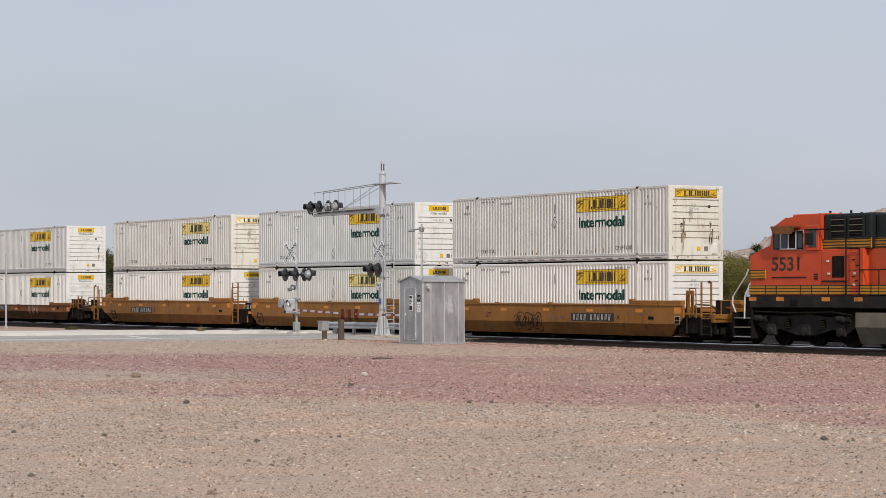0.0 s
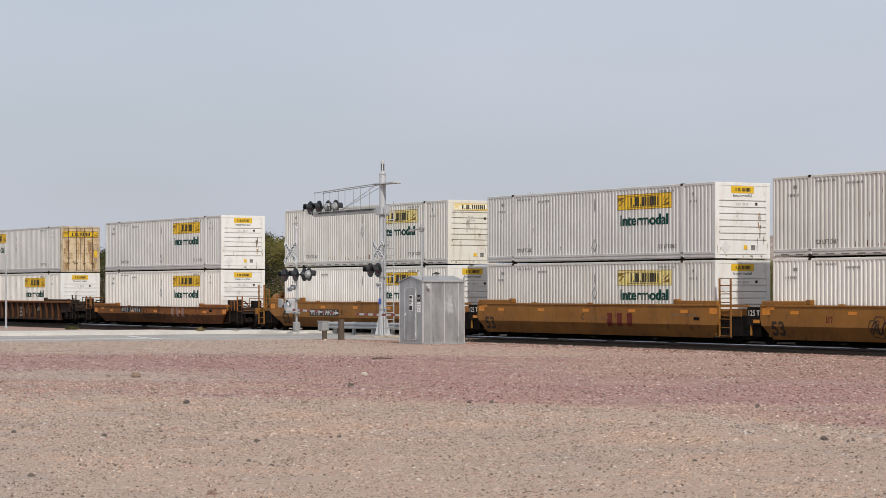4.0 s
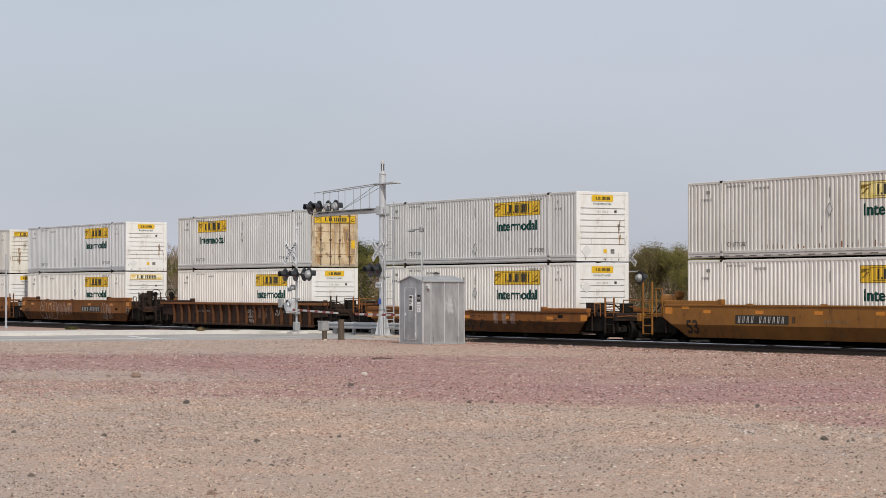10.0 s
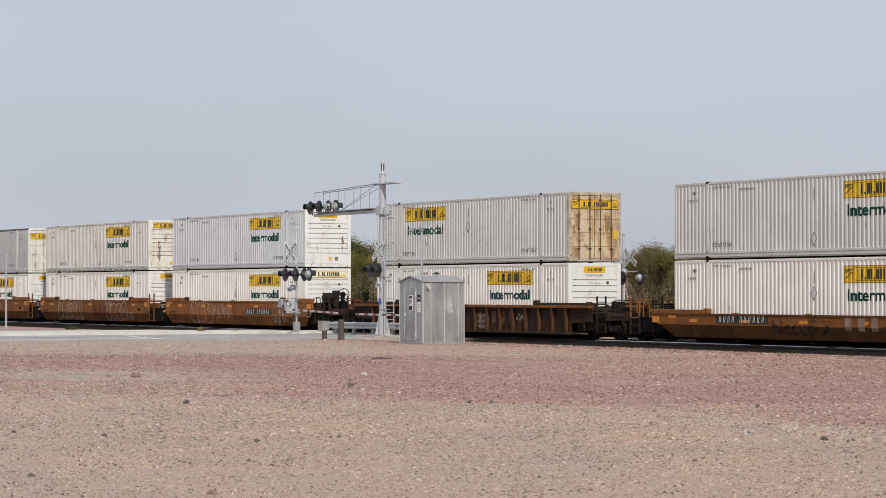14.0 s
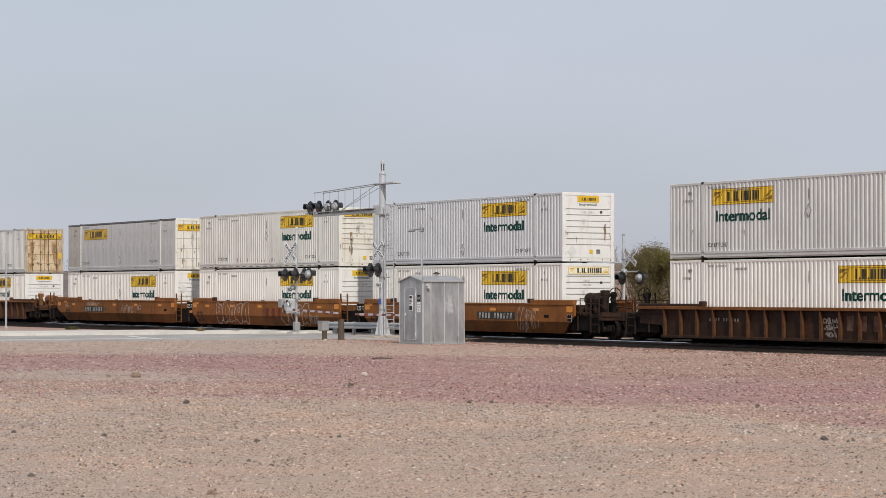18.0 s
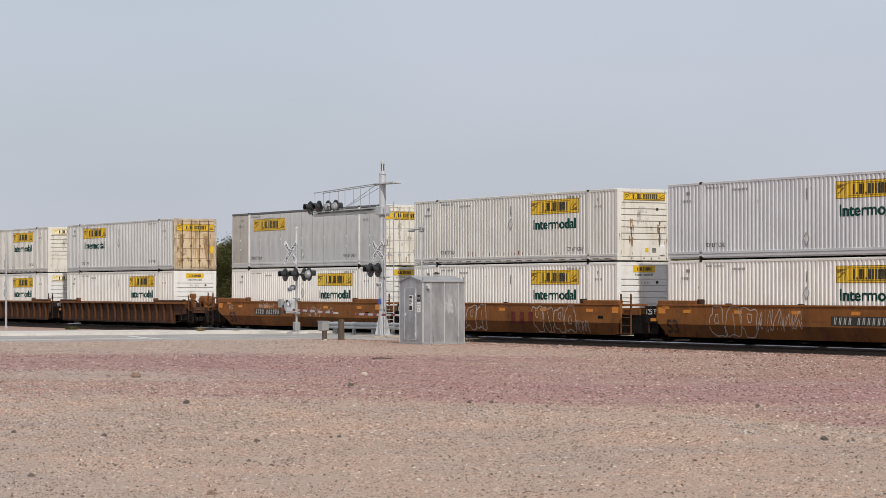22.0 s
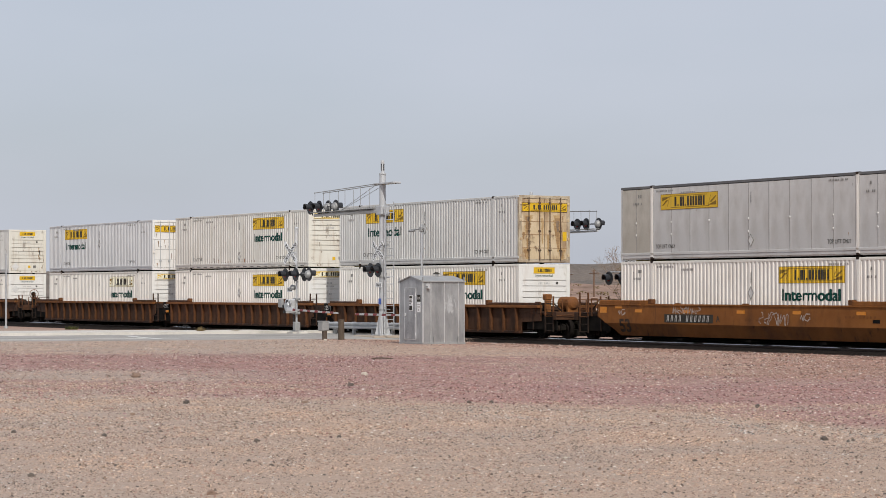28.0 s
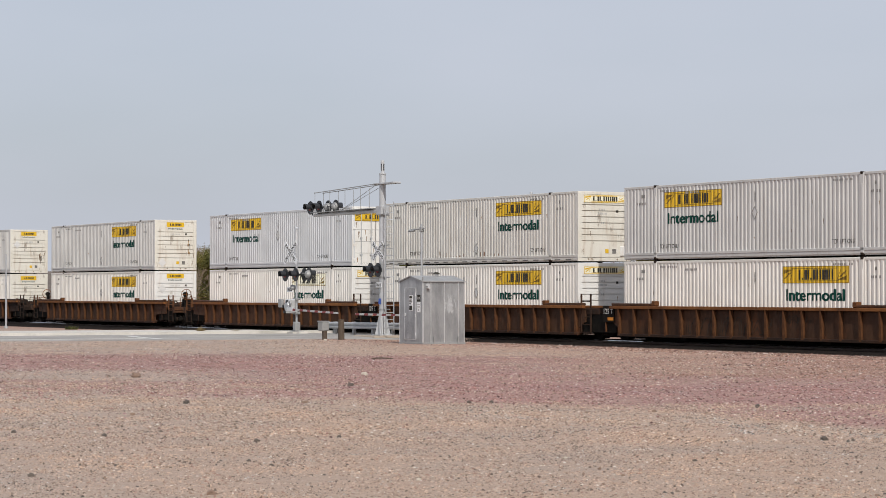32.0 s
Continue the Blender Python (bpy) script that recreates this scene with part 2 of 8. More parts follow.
M["glass_dark"] = surf("glass_dark", (0.02, 0.022, 0.024), (0.03, 0.03, 0.032), 2, 0.08, fine=0.0)
M["galv"] = surf("galv", (0.50, 0.51, 0.52), (0.42, 0.43, 0.44), 1.6, 0.45, 0.55, fine=0.05, bump=0.02, dirt=(0.60, 0.60, 0.60), dirt_amount=0.3, dirt_scale=2)
M["galv_dull"] = surf("galv_dull", (0.36, 0.36, 0.355), (0.30, 0.30, 0.295), 2.0, 0.55, 0.4, fine=0.06, bump=0.02)
M["alu"] = surf("alu", (0.39, 0.395, 0.40), (0.27, 0.275, 0.28), 3.2, 0.38, 0.45, fine=0.06, bump=0.03, stretch=(1, 1, 0.3), dirt=(0.50, 0.50, 0.51), dirt_amount=0.6, dirt_scale=2.4, dirt_stretch=(1, 1, 0.5))
M["alu_bright"] = surf("alu_bright", (0.72, 0.72, 0.72), (0.62, 0.62, 0.62), 2.5, 0.4, 0.6, fine=0.04)
M["alu_roof"] = surf("alu_roof", (0.36, 0.36, 0.355), (0.30, 0.30, 0.295), 1.5, 0.55, 0.3, fine=0.05, bump=0.02)
M["alu_patch"] = surf("alu_patch", (0.50, 0.505, 0.51), (0.40, 0.405, 0.41), 9, 0.5, 0.3, fine=0.05)
M["mast_paint"] = surf("mast_paint", (0.50, 0.505, 0.51), (0.42, 0.425, 0.43), 1.5, 0.45, 0.25, fine=0.04, bump=0.02)
M["lamp_black"] = surf("lamp_black", (0.012, 0.013, 0.016), (0.022, 0.023, 0.026), 4, 0.45, fine=0.05)
M["lens_red"] = surf("lens_red", (0.2, 0.016, 0.018), (0.12, 0.012, 0.014), 8, 0.2, fine=0.03)
M["sign_white"] = surf("sign_white", (0.80, 0.80, 0.80), (0.74, 0.74, 0.74), 4, 0.4, fine=0.03)
M["sign_blue"] = surf("sign_blue", (0.02, 0.09, 0.42), (0.02, 0.07, 0.34), 6, 0.4, fine=0.03)
M["arm_white"] = surf("arm_white", (0.50, 0.49, 0.47), (0.40, 0.39, 0.38), 4, 0.5, fine=0.05)
M["arm_red"] = surf("arm_red", (0.22, 0.025, 0.025), (0.17, 0.022, 0.022), 6, 0.4, fine=0.04)
M["wood_post"] = surf("wood_post", (0.1, 0.072, 0.048), (0.065, 0.047, 0.033), 3, 0.85, fine=0.15, bump=0.2, stretch=(6, 6, 0.6), bump_scale=25)
M["wood_pole"] = surf("wood_pole", (0.17, 0.10, 0.065), (0.12, 0.075, 0.05), 2, 0.85, fine=0.12, stretch=(5, 5, 0.4))
M["wood_tie"] = surf("wood_tie", (0.075, 0.06, 0.05), (0.12, 0.10, 0.085), 3, 0.9, fine=0.15, bump=0.2, spec=0.15)
M["concrete"] = surf("concrete", (0.58, 0.55, 0.50), (0.50, 0.475, 0.43), 0.8, 0.85, dirt=(0.27, 0.25, 0.22), dirt_amount=0.5, dirt_scale=0.6, fine=0.08, bump=0.1, wear=((0.20, 0.17, 0.145), 0.6, 0.6, (2.4, 0.4, 1), 0.58))
M["asphalt"] = surf("asphalt", (0.33, 0.315, 0.295), (0.27, 0.26, 0.245), 0.5, 0.85, dirt=(0.42, 0.38, 0.33), dirt_amount=0.7, dirt_scale=0.35, fine=0.15, bump=0.15, bump_scale=60, wear=((0.15, 0.13, 0.115), 0.65, 0.55, (2.4, 0.35, 1), 0.55))
M["concrete_tan"] = surf("concrete_tan", (0.42, 0.35, 0.28), (0.34, 0.285, 0.23), 1.5, 0.9, fine=0.12, bump=0.15)
M["road_paint"] = surf("road_paint", (0.62, 0.61, 0.58), (0.48, 0.47, 0.45), 2.0, 0.75, fine=0.1)
M["rail_steel"] = surf("rail_steel", (0.10, 0.065, 0.05), (0.07, 0.05, 0.04), 2.0, 0.65, 0.3, fine=0.1)
M["rail_head"] = surf("rail_head", (0.72, 0.71, 0.70), (0.62, 0.61, 0.60), 3.0, 0.14, 0.95, fine=0.04)
M["bark"] = surf("bark", (0.10, 0.075, 0.055), (0.15, 0.115, 0.085), 3, 0.9, fine=0.15, bump=0.3, stretch=(3, 3, 0.7))
M["twig"] = surf("twig", (0.22, 0.16, 0.12), (0.28, 0.215, 0.165), 2, 0.9, fine=0.1, spec=0.05)
M["leaf_green"] = surf("leaf_green", (0.20, 0.17, 0.05), (0.085, 0.09, 0.03), 0.75, 0.7, fine=0.1, islands=0.25, spec=0.05)
M["leaf_dark"] = surf("leaf_dark", (0.095, 0.095, 0.034), (0.045, 0.052, 0.02), 0.75, 0.7, fine=0.1, islands=0.25, spec=0.05)
M["leaf_dry"] = surf("leaf_dry", (0.20, 0.15, 0.075), (0.15, 0.115, 0.06), 0.5, 0.8, fine=0.1, islands=0.35, spec=0.05)
M["leaf_olive"] = surf("leaf_olive", (0.165, 0.13, 0.058), (0.09, 0.078, 0.036), 0.75, 0.8, fine=0.1, islands=0.3, spec=0.05)
M["stone_dark"] = surf("stone_dark", (0.11, 0.088, 0.072), (0.07, 0.057, 0.048), 6, 0.85, fine=0.2, bump=0.3)
M["stone_rust"] = surf("stone_rust", (0.23, 0.155, 0.115), (0.18, 0.12, 0.09), 6, 0.85, fine=0.2, bump=0.3)
M["stone_pale"] = surf("stone_pale", (0.48, 0.43, 0.36), (0.40, 0.35, 0.29), 6, 0.85, fine=0.15, bump=0.3)
M["feather"] = surf("feather", (0.11, 0.06, 0.042), (0.075, 0.045, 0.035), 20, 0.8, fine=0.1)


def stones_of(name, stops):
    """Loose stones, each of one colour out of a ramp."""
    m = bpy.data.materials.new(name)
    m.use_nodes = True
    n, l = m.node_tree.nodes, m.node_tree.links
    ge, ra, co, no, mx = (n.new("ShaderNode" + k) for k in ("NewGeometry", "ValToRGB", "TexCoord", "TexNoise", "Mix"))
    ra.color_ramp.interpolation = "CONSTANT"
    while len(ra.color_ramp.elements) < len(stops):
        ra.color_ramp.elements.new(0.5)
    for e, (p, c) in zip(ra.color_ramp.elements, stops):
        e.position, e.color = p, (*c, 1)
    mx.data_type, mx.blend_type = "RGBA", "OVERLAY"
    mx.inputs["Factor"].default_value = 0.5
    no.inputs["Scale"].default_value = 40.0
    l.new(ge.outputs["Random Per Island"], ra.inputs["Fac"])
    l.new(co.outputs["Object"], no.inputs["Vector"])
    l.new(ra.outputs["Color"], mx.inputs["A"])
    l.new(no.outputs["Fac"], mx.inputs["B"])
    # patches of warmer and greyer stone lie about the lot
    wide, hue, both = n.new("ShaderNodeTexNoise"), n.new("ShaderNodeValToRGB"), n.new("ShaderNodeMix")
    wide.inputs["Scale"].default_value, wide.inputs["Detail"].default_value = 0.5, 5.0
    for e, (p, c) in zip(hue.color_ramp.elements, ((0.36, (0.86, 0.89, 0.93)), (0.64, (1.11, 1.04, 0.98)))):
        e.position, e.color = p, (*c, 1)
    both.data_type, both.blend_type = "RGBA", "MULTIPLY"
    both.inputs["Factor"].default_value = 1.0
    l.new(co.outputs["Object"], wide.inputs["Vector"])
    l.new(wide.outputs["Fac"], hue.inputs["Fac"])
    l.new(mx.outputs["Result"], both.inputs["A"])
    l.new(hue.outputs["Color"], both.inputs["B"])
    l.new(both.outputs["Result"], n["Principled BSDF"].inputs["Base Color"])
    n["Principled BSDF"].inputs["Roughness"].default_value = 0.9
    n["Principled BSDF"].inputs["Specular IOR Level"].default_value = 0.25
    return m


M["stone_mix"] = stones_of("stone_mix", ((0.0, (0.12, 0.092, 0.075)), (0.08, (0.22, 0.165, 0.13)), (0.26, (0.32, 0.24, 0.19)), (0.48, (0.42, 0.32, 0.255)), (0.74, (0.37, 0.315, 0.27)), (0.86, (0.27, 0.18, 0.145)), (0.972, (0.54, 0.48, 0.42))))
M["stone_ballast"] = stones_of("stone_ballast", ((0.0, (0.09, 0.054, 0.044)), (0.16, (0.17, 0.098, 0.078)), (0.42, (0.27, 0.158, 0.125)), (0.66, (0.35, 0.22, 0.175)), (0.82, (0.33, 0.265, 0.225)), (0.94, (0.52, 0.45, 0.40))))
M["stone_red"] = stones_of("stone_red", ((0.0, (0.085, 0.048, 0.045)), (0.16, (0.17, 0.09, 0.084)), (0.40, (0.26, 0.142, 0.132)), (0.62, (0.345, 0.21, 0.192)), (0.82, (0.40, 0.30, 0.275)), (0.95, (0.56, 0.49, 0.45))))
M["stone_grey"] = stones_of("stone_grey", ((0.0, (0.10, 0.09, 0.08)), (0.15, (0.20, 0.175, 0.155)), (0.40, (0.31, 0.275, 0.245)), (0.68, (0.40, 0.35, 0.31)), (0.90, (0.55, 0.50, 0.45))))

# ---------------------------------------------------------------- mesh builder


class Shape:
    """Vertices and faces of one part, gathered from simple solids."""

    def __init__(self):
        self.v, self.f = [], []

    def add(self, verts, faces):
        k = len(self.v)
        self.v.extend([tuple(p) for p in verts])
        self.f.extend([tuple(i + k for i in f) for f in faces])
        return self

    def box(self, c, s, bev=0.0, turn=None):
        """A box of size s at c, its edges chamfered by bev."""
        hx, hy, hz = (a / 2 for a in s)
        if bev <= 0:
            p = [(x, y, z) for x in (-hx, hx) for y in (-hy, hy) for z in (-hz, hz)]
            f = [(0, 1, 3, 2), (4, 6, 7, 5), (0, 4, 5, 1), (2, 3, 7, 6), (0, 2, 6, 4), (1, 5, 7, 3)]
        else:
            b = min(bev, 0.45 * min(s))
            p, f = [], []
            for sx in (-1, 1):
                for sy in (-1, 1):
                    for sz in (-1, 1):
                        p += [(sx * hx, sy * (hy - b), sz * (hz - b)), (sx * (hx - b), sy * hy, sz * (hz - b)), (sx * (hx - b), sy * (hy - b), sz * hz)]

            def i(sx, sy, sz, a):
                return ((sx > 0) * 4 + (sy > 0) * 2 + (sz > 0)) * 3 + a
            for q in (-1, 1):
                f.append((i(q, -1, -1, 0), i(q, 1, -1, 0), i(q, 1, 1, 0), i(q, -1, 1, 0))[::q])
                f.append((i(-1, q, -1, 1), i(-1, q, 1, 1), i(1, q, 1, 1), i(1, q, -1, 1))[::q])
                f.append((i(-1, -1, q, 2), i(1, -1, q, 2), i(1, 1, q, 2), i(-1, 1, q, 2))[::q])
                for r in (-1, 1):
                    k = q * r
                    f.append((i(q, r, -1, 0), i(q, r, -1, 1), i(q, r, 1, 1), i(q, r, 1, 0))[::k])
                    f.append((i(q, -1, r, 2), i(q, -1, r, 0), i(q, 1, r, 0), i(q, 1, r, 2))[::k])
                    f.append((i(-1, q, r, 1), i(-1, q, r, 2), i(1, q, r, 2), i(1, q, r, 1))[::k])
                    for t in (-1, 1):
                        f.append((i(q, r, t, 0), i(q, r, t, 2), i(q, r, t, 1))[::k * t])
        if turn is not None:
            p = [turn @ Vector(a) for a in p]
        return self.add([(a[0] + c[0], a[1] + c[1], a[2] + c[2]) for a in p], f)

    def span(self, lo, hi, bev=0.0):
        return self.box([(a + b) / 2 for a, b in zip(lo, hi)], [b - a for a, b in zip(lo, hi)], bev)

    def prism(self, poly, y0, y1):
        """A polygon in x and z, pushed from y0 to y1."""
        n = len(poly)
        p = [(x, y0, z) for x, z in poly] + [(x, y1, z) for x, z in poly]
        f = [tuple(range(n)), tuple(range(2 * n - 1, n - 1, -1))]
        f += [(i, i + n, (i + 1) % n + n, (i + 1) % n) for i in range(n)]
        return self.add(p, f)

    def prism_x(self, poly, x0, x1):
        """A polygon in y and z, pushed from x0 to x1."""
        n = len(poly)
        p = [(x0, y, z) for y, z in poly] + [(x1, y, z) for y, z in poly]
        f = [tuple(range(n)), tuple(range(2 * n - 1, n - 1, -1))]
        f += [(i, i + n, (i + 1) % n + n, (i + 1) % n) for i in range(n)]
        return self.add(p, f)

    def rod(self, a, b, r0, r1=None, n=10):
        """A round rod from a to b, tapering from r0 to r1."""
        r1 = r0 if r1 is None else r1
        a, b = Vector(a), Vector(b)
        d = (b - a).normalized()
        u = d.orthogonal().normalized()
        w = d.cross(u)
        ring = [(math.cos(2 * math.pi * i / n), math.sin(2 * math.pi * i / n)) for i in range(n)]
        p = [a + (u * c + w * s) * r0 for c, s in ring] + [b + (u * c + w * s) * r1 for c, s in ring]
        f = [(i, (i + 1) % n, (i + 1) % n + n, i + n) for i in range(n)]
        f += [tuple(range(n - 1, -1, -1)), tuple(range(n, 2 * n))]
        return self.add(p, f)

    def path(self, pts, r, n=6):
        for a, b in zip(pts, pts[1:]):
            self.rod(a, b, r, r, n)
        return self

    def turned(self, profile, origin, axis="y", n=20):
        """A profile of (distance along the axis, radius) turned about that axis."""
        k = len(profile)
        p, f = [], []
        for i in range(n):
            c, s = math.cos(2 * math.pi * i / n), math.sin(2 * math.pi * i / n)
            for h, r in profile:
                q = {"x": (h, r * c, r * s), "y": (r * s, h, r * c), "z": (r * c, r * s, h)}[axis]
                p.append([q[j] + origin[j] for j in range(3)])
        for i in range(n):
            for j in range(k - 1):
                a, b = i * k + j, ((i + 1) % n) * k + j
                f.append((a, b, b + 1, a + 1))
        f += [tuple(i * k for i in range(n))[::-1], tuple(i * k + k - 1 for i in range(n))]
        return self.add(p, f)

    def quad(self, a, b, c, d):
        return self.add([a, b, c, d], [(0, 1, 2, 3)])

    def mesh(self, name, smooth=False):
        me = bpy.data.meshes.new(name)
        me.from_pydata(self.v, [], self.f)
        if smooth:
            me.shade_smooth()
        me.update()
        return me


def part(name, shape, material, parent, label="", smooth=False, at=None):
    """One mesh object under a thing or under a part; shape: a Shape, or a mesh to share."""
    me = shape.mesh(name, smooth) if isinstance(shape, Shape) else shape
    if not me.materials:
        me.materials.append(M[material])
    ob = new(name, me)
    ob.parent = parent
    if at is not None:
        ob.matrix_basis = at
    if label:
        ob["label"] = label
    if name in ("logo_lettering", "number_stencil", "data_stencil", "slot_strip", "rust_run", "logo_scroll", "vent_slat", "notice_print", "pale_patch"):
        ob["kind"] = "stuff"
    return ob


def thing(name, label, category, group="", at=None):
    ob = new(name)
    ob.empty_display_size = 0.3
    if at is not None:
        ob.matrix_basis = at
    return tagged(ob, label, category, group)


def solid(name, shape, material, label="", category="", group="", kind="", at=None, smooth=False):
    """A thing or a piece of the setting that is one mesh."""
    me = shape.mesh(name, smooth) if isinstance(shape, Shape) else shape
    if not me.materials:
        me.materials.append(M[material])
    ob = new(name, me)
    if at is not None:
        ob.matrix_basis = at
    return tagged(ob, label, category, group, kind)


WORDS = {}


def words(text, height, width=None, bold=0.018):
    """The text as a flat mesh in x and z, centred, of that cap height."""
    key = (text, height, width, bold)
    if key not in WORDS:
        cu = bpy.data.curves.new("words", "FONT")
        cu.body, cu.align_x, cu.fill_mode = text, "CENTER", "FRONT"
        cu.offset = bold
        ob = bpy.data.objects.new("words", cu)
        me = bpy.data.meshes.new_from_object(ob)
        bpy.data.objects.remove(ob)
        co = np.array([v.co for v in me.vertices])
        lo, hi = co.min(0), co.max(0)
        kz = height / 0.69
        kx = kz if width is None else width / (hi[0] - lo[0])
        mid = (lo[0] + hi[0]) / 2
        for v in me.vertices:
            v.co = ((v.co.x - mid) * kx, 0, v.co.y * kz - height / 2)
        WORDS[key] = me
    return WORDS[key].copy()


TRACK_Y = 1.295
SLOPE = -0.0046978
TILT = math.degrees(-SLOPE)


def grade(x):
    """The fall of the line along x."""
    return SLOPE * (min(max(x, -480.0), 200.0) + 80.0)


def smooth_step(a, b, v):
    t = min(max((v - a) / (b - a), 0.0), 1.0)
    return t * t * (3 - 2 * t)


def ground_z(x, y):
    a = smooth_step(-3, -8, y) + smooth_step(6, 12, y)
    o = -0.03 * (1 - a) + a * (0.10 + 0.15 * smooth_step(-10, -45, y))
    c = smooth_step(-82, -90, x) * smooth_step(-30, -16, y) * smooth_step(60, 30, y) * (1 - smooth_step(-105.5, -108.5, x) * smooth_step(-7.5, -5.0, y))
    z = grade(x) + o * (1 - c) + 0.135 * c
    if -84 < x < 10 and -56 < y < -9:
        z += 0.035 * noise.noise((x * 0.12, y * 0.12, 0.3)) * smooth_step(-9, -13, y) * smooth_step(-84, -78, x)
    return z


def on_track(x):
    """The pose of a thing on the rails whose middle is at x."""
    return pose(x, TRACK_Y, SLOPE * (x + 80.0) + 0.15, 0, TILT, 0)

# ---------------------------------------------------------------- ground, line and road


def ground_material():
    m = bpy.data.materials.new("desert_ground")
    m.use_nodes = True
    n, l = m.node_tree.nodes, m.node_tree.links
    b = n["Principled BSDF"]
    b.inputs["Roughness"].default_value, b.inputs["Specular IOR Level"].default_value = 0.95, 0.2
    co = n.new("ShaderNodeTexCoord").outputs["Object"]

    def tex(kind, scale, detail=4.0, rough=0.6):
        t = n.new(kind)
        t.inputs["Scale"].default_value = scale
        if kind == "ShaderNodeTexNoise":
            t.inputs["Detail"].default_value, t.inputs["Roughness"].default_value = detail, rough
        l.new(co, t.inputs["Vector"])
        return t

    def ranged(v, a, bb, lo=0.0, hi=1.0, smooth=False):
        r = n.new("ShaderNodeMapRange")
        if smooth:
            r.interpolation_type = "SMOOTHSTEP"
        for k, x in zip(("From Min", "From Max", "To Min", "To Max"), (a, bb, lo, hi)):
            r.inputs[k].default_value = x
        l.new(v, r.inputs["Value"])
        return r.outputs["Result"]

    def math_of(op, a, bb):
        x = n.new("ShaderNodeMath")
        x.operation = op
        for i, v in enumerate((a, bb)):
            if isinstance(v, (int, float)):
                x.inputs[i].default_value = v
            else:
                l.new(v, x.inputs[i])
        return x.outputs["Value"]

    def mixed(f, a, bb, blend="MIX"):
        x = n.new("ShaderNodeMix")
        x.data_type, x.blend_type = "RGBA", blend
        for key, v in (("Factor", f), ("A", a), ("B", bb)):
            if isinstance(v, (int, float)):
                x.inputs[key].default_value = v
            elif isinstance(v, tuple):
                x.inputs[key].default_value = (*v, 1)
            else:
                l.new(v, x.inputs[key])
        return x.outputs["Result"]

    patches = tex("ShaderNodeTexNoise", 0.22, 5.0).outputs["Fac"]
    grain = tex("ShaderNodeTexNoise", 3.5, 6.0, 0.75).outputs["Fac"]
    drift = tex("ShaderNodeTexNoise", 1.1, 5.0, 0.65).outputs["Fac"]
    sand = mixed(ranged(patches, 0.38, 0.62), (0.40, 0.29, 0.222), (0.35, 0.268, 0.212))
    grey = mixed(ranged(grain, 0.3, 0.7), (0.37, 0.305, 0.26), (0.31, 0.265, 0.235))
    sand = mixed(ranged(tex("ShaderNodeTexNoise", 0.11, 4.0).outputs["Fac"], 0.5, 0.68, 0, 0.45), sand, grey)
    sand = mixed(ranged(drift, 0.52, 0.72, 0, 0.5), sand, (0.31, 0.22, 0.17))
    red = mixed(ranged(grain, 0.3, 0.7), (0.36, 0.21, 0.19), (0.25, 0.14, 0.13))

    def along(way, shift):
        dot = n.new("ShaderNodeVectorMath")
        dot.operation = "DOT_PRODUCT"
        l.new(co, dot.inputs[0])
        dot.inputs[1].default_value = way
        return math_of("ADD", dot.outputs["Value"], shift)
    # an old bed of crushed red rock lies as a broad broken strip across the lot
    deep, across = along((-0.8613, 0.5081, 0), 26.527), along((0.5081, 0.8613, 0), 44.967)
    sand = mixed(ranged(across, -7.0, 0.0, 0.6, 0.0, True), sand, grey)
    wob = tex("ShaderNodeTexNoise", 0.09, 5.0, 0.7).outputs["Fac"]
    rag = tex("ShaderNodeTexNoise", 0.6, 5.0, 0.7).outputs["Fac"]
    d = math_of("ADD", deep, math_of("ADD", math_of("MULTIPLY", math_of("SUBTRACT", wob, 0.5), 4.0), math_of("MULTIPLY", math_of("SUBTRACT", rag, 0.5), 4.0)))
    bow = math_of("ADD", math_of("MULTIPLY", math_of("MAXIMUM", across, 0.0), 0.7), math_of("MULTIPLY", math_of("MAXIMUM", math_of("SUBTRACT", across, 3.4), 0.0), 1.5))
    low = math_of("ADD", d, math_of("ADD", bow, math_of("MULTIPLY", math_of("MINIMUM", across, 0.0), 0.3)))
    strip = math_of("MULTIPLY", ranged(low, 37.0, 40.5, 0, 1, True), ranged(d, 65.0, 75.0, 1, 0, True))
    # wheels have worn a sandy gap into its thin end
    thin = ranged(math_of("DIVIDE", across, deep), -0.16, -0.01, 0.95, 0, True)
    gap = math_of("MULTIPLY", thin, math_of("MULTIPLY", ranged(d, 46.0, 48.5, 0, 1, True), ranged(d, 53.0, 57.0, 1, 0, True)))
    strip = math_of("MULTIPLY", strip, math_of("SUBTRACT", 1.0, gap))
    strip = math_of("MULTIPLY", strip, 0.92)
    strip = math_of("MULTIPLY", strip, ranged(tex("ShaderNodeTexNoise", 0.35, 5.0, 0.7).outputs["Fac"], 0.30, 0.55, 0.45, 0.95))
    lip = math_of("MULTIPLY", math_of("MULTIPLY", ranged(low, 32.0, 35.5, 0, 1, True), ranged(low, 36.5, 39.5, 1, 0, True)), ranged(across, -2.0, 2.5, 0.1, 0.5, True))
    lip = math_of("MULTIPLY", lip, ranged(drift, 0.38, 0.58))
    # towards the line the rock turns from pink to a warm brown
    warm = math_of("MULTIPLY", ranged(d, 48.0, 54.0, 0, 0.75, True), ranged(across, 2.0, 6.0, 0, 1, True))
    sep = n.new("ShaderNodeSeparateXYZ")
    l.new(co, sep.inputs[0])
    side = math_of("MULTIPLY", ranged(math_of("ADD", sep.outputs["Y"], math_of("MULTIPLY", wob, 6.0)), -12.0, -4.0, 0, 0.8, True), ranged(sep.outputs["Y"], 7.0, 9.0, 1, 0))
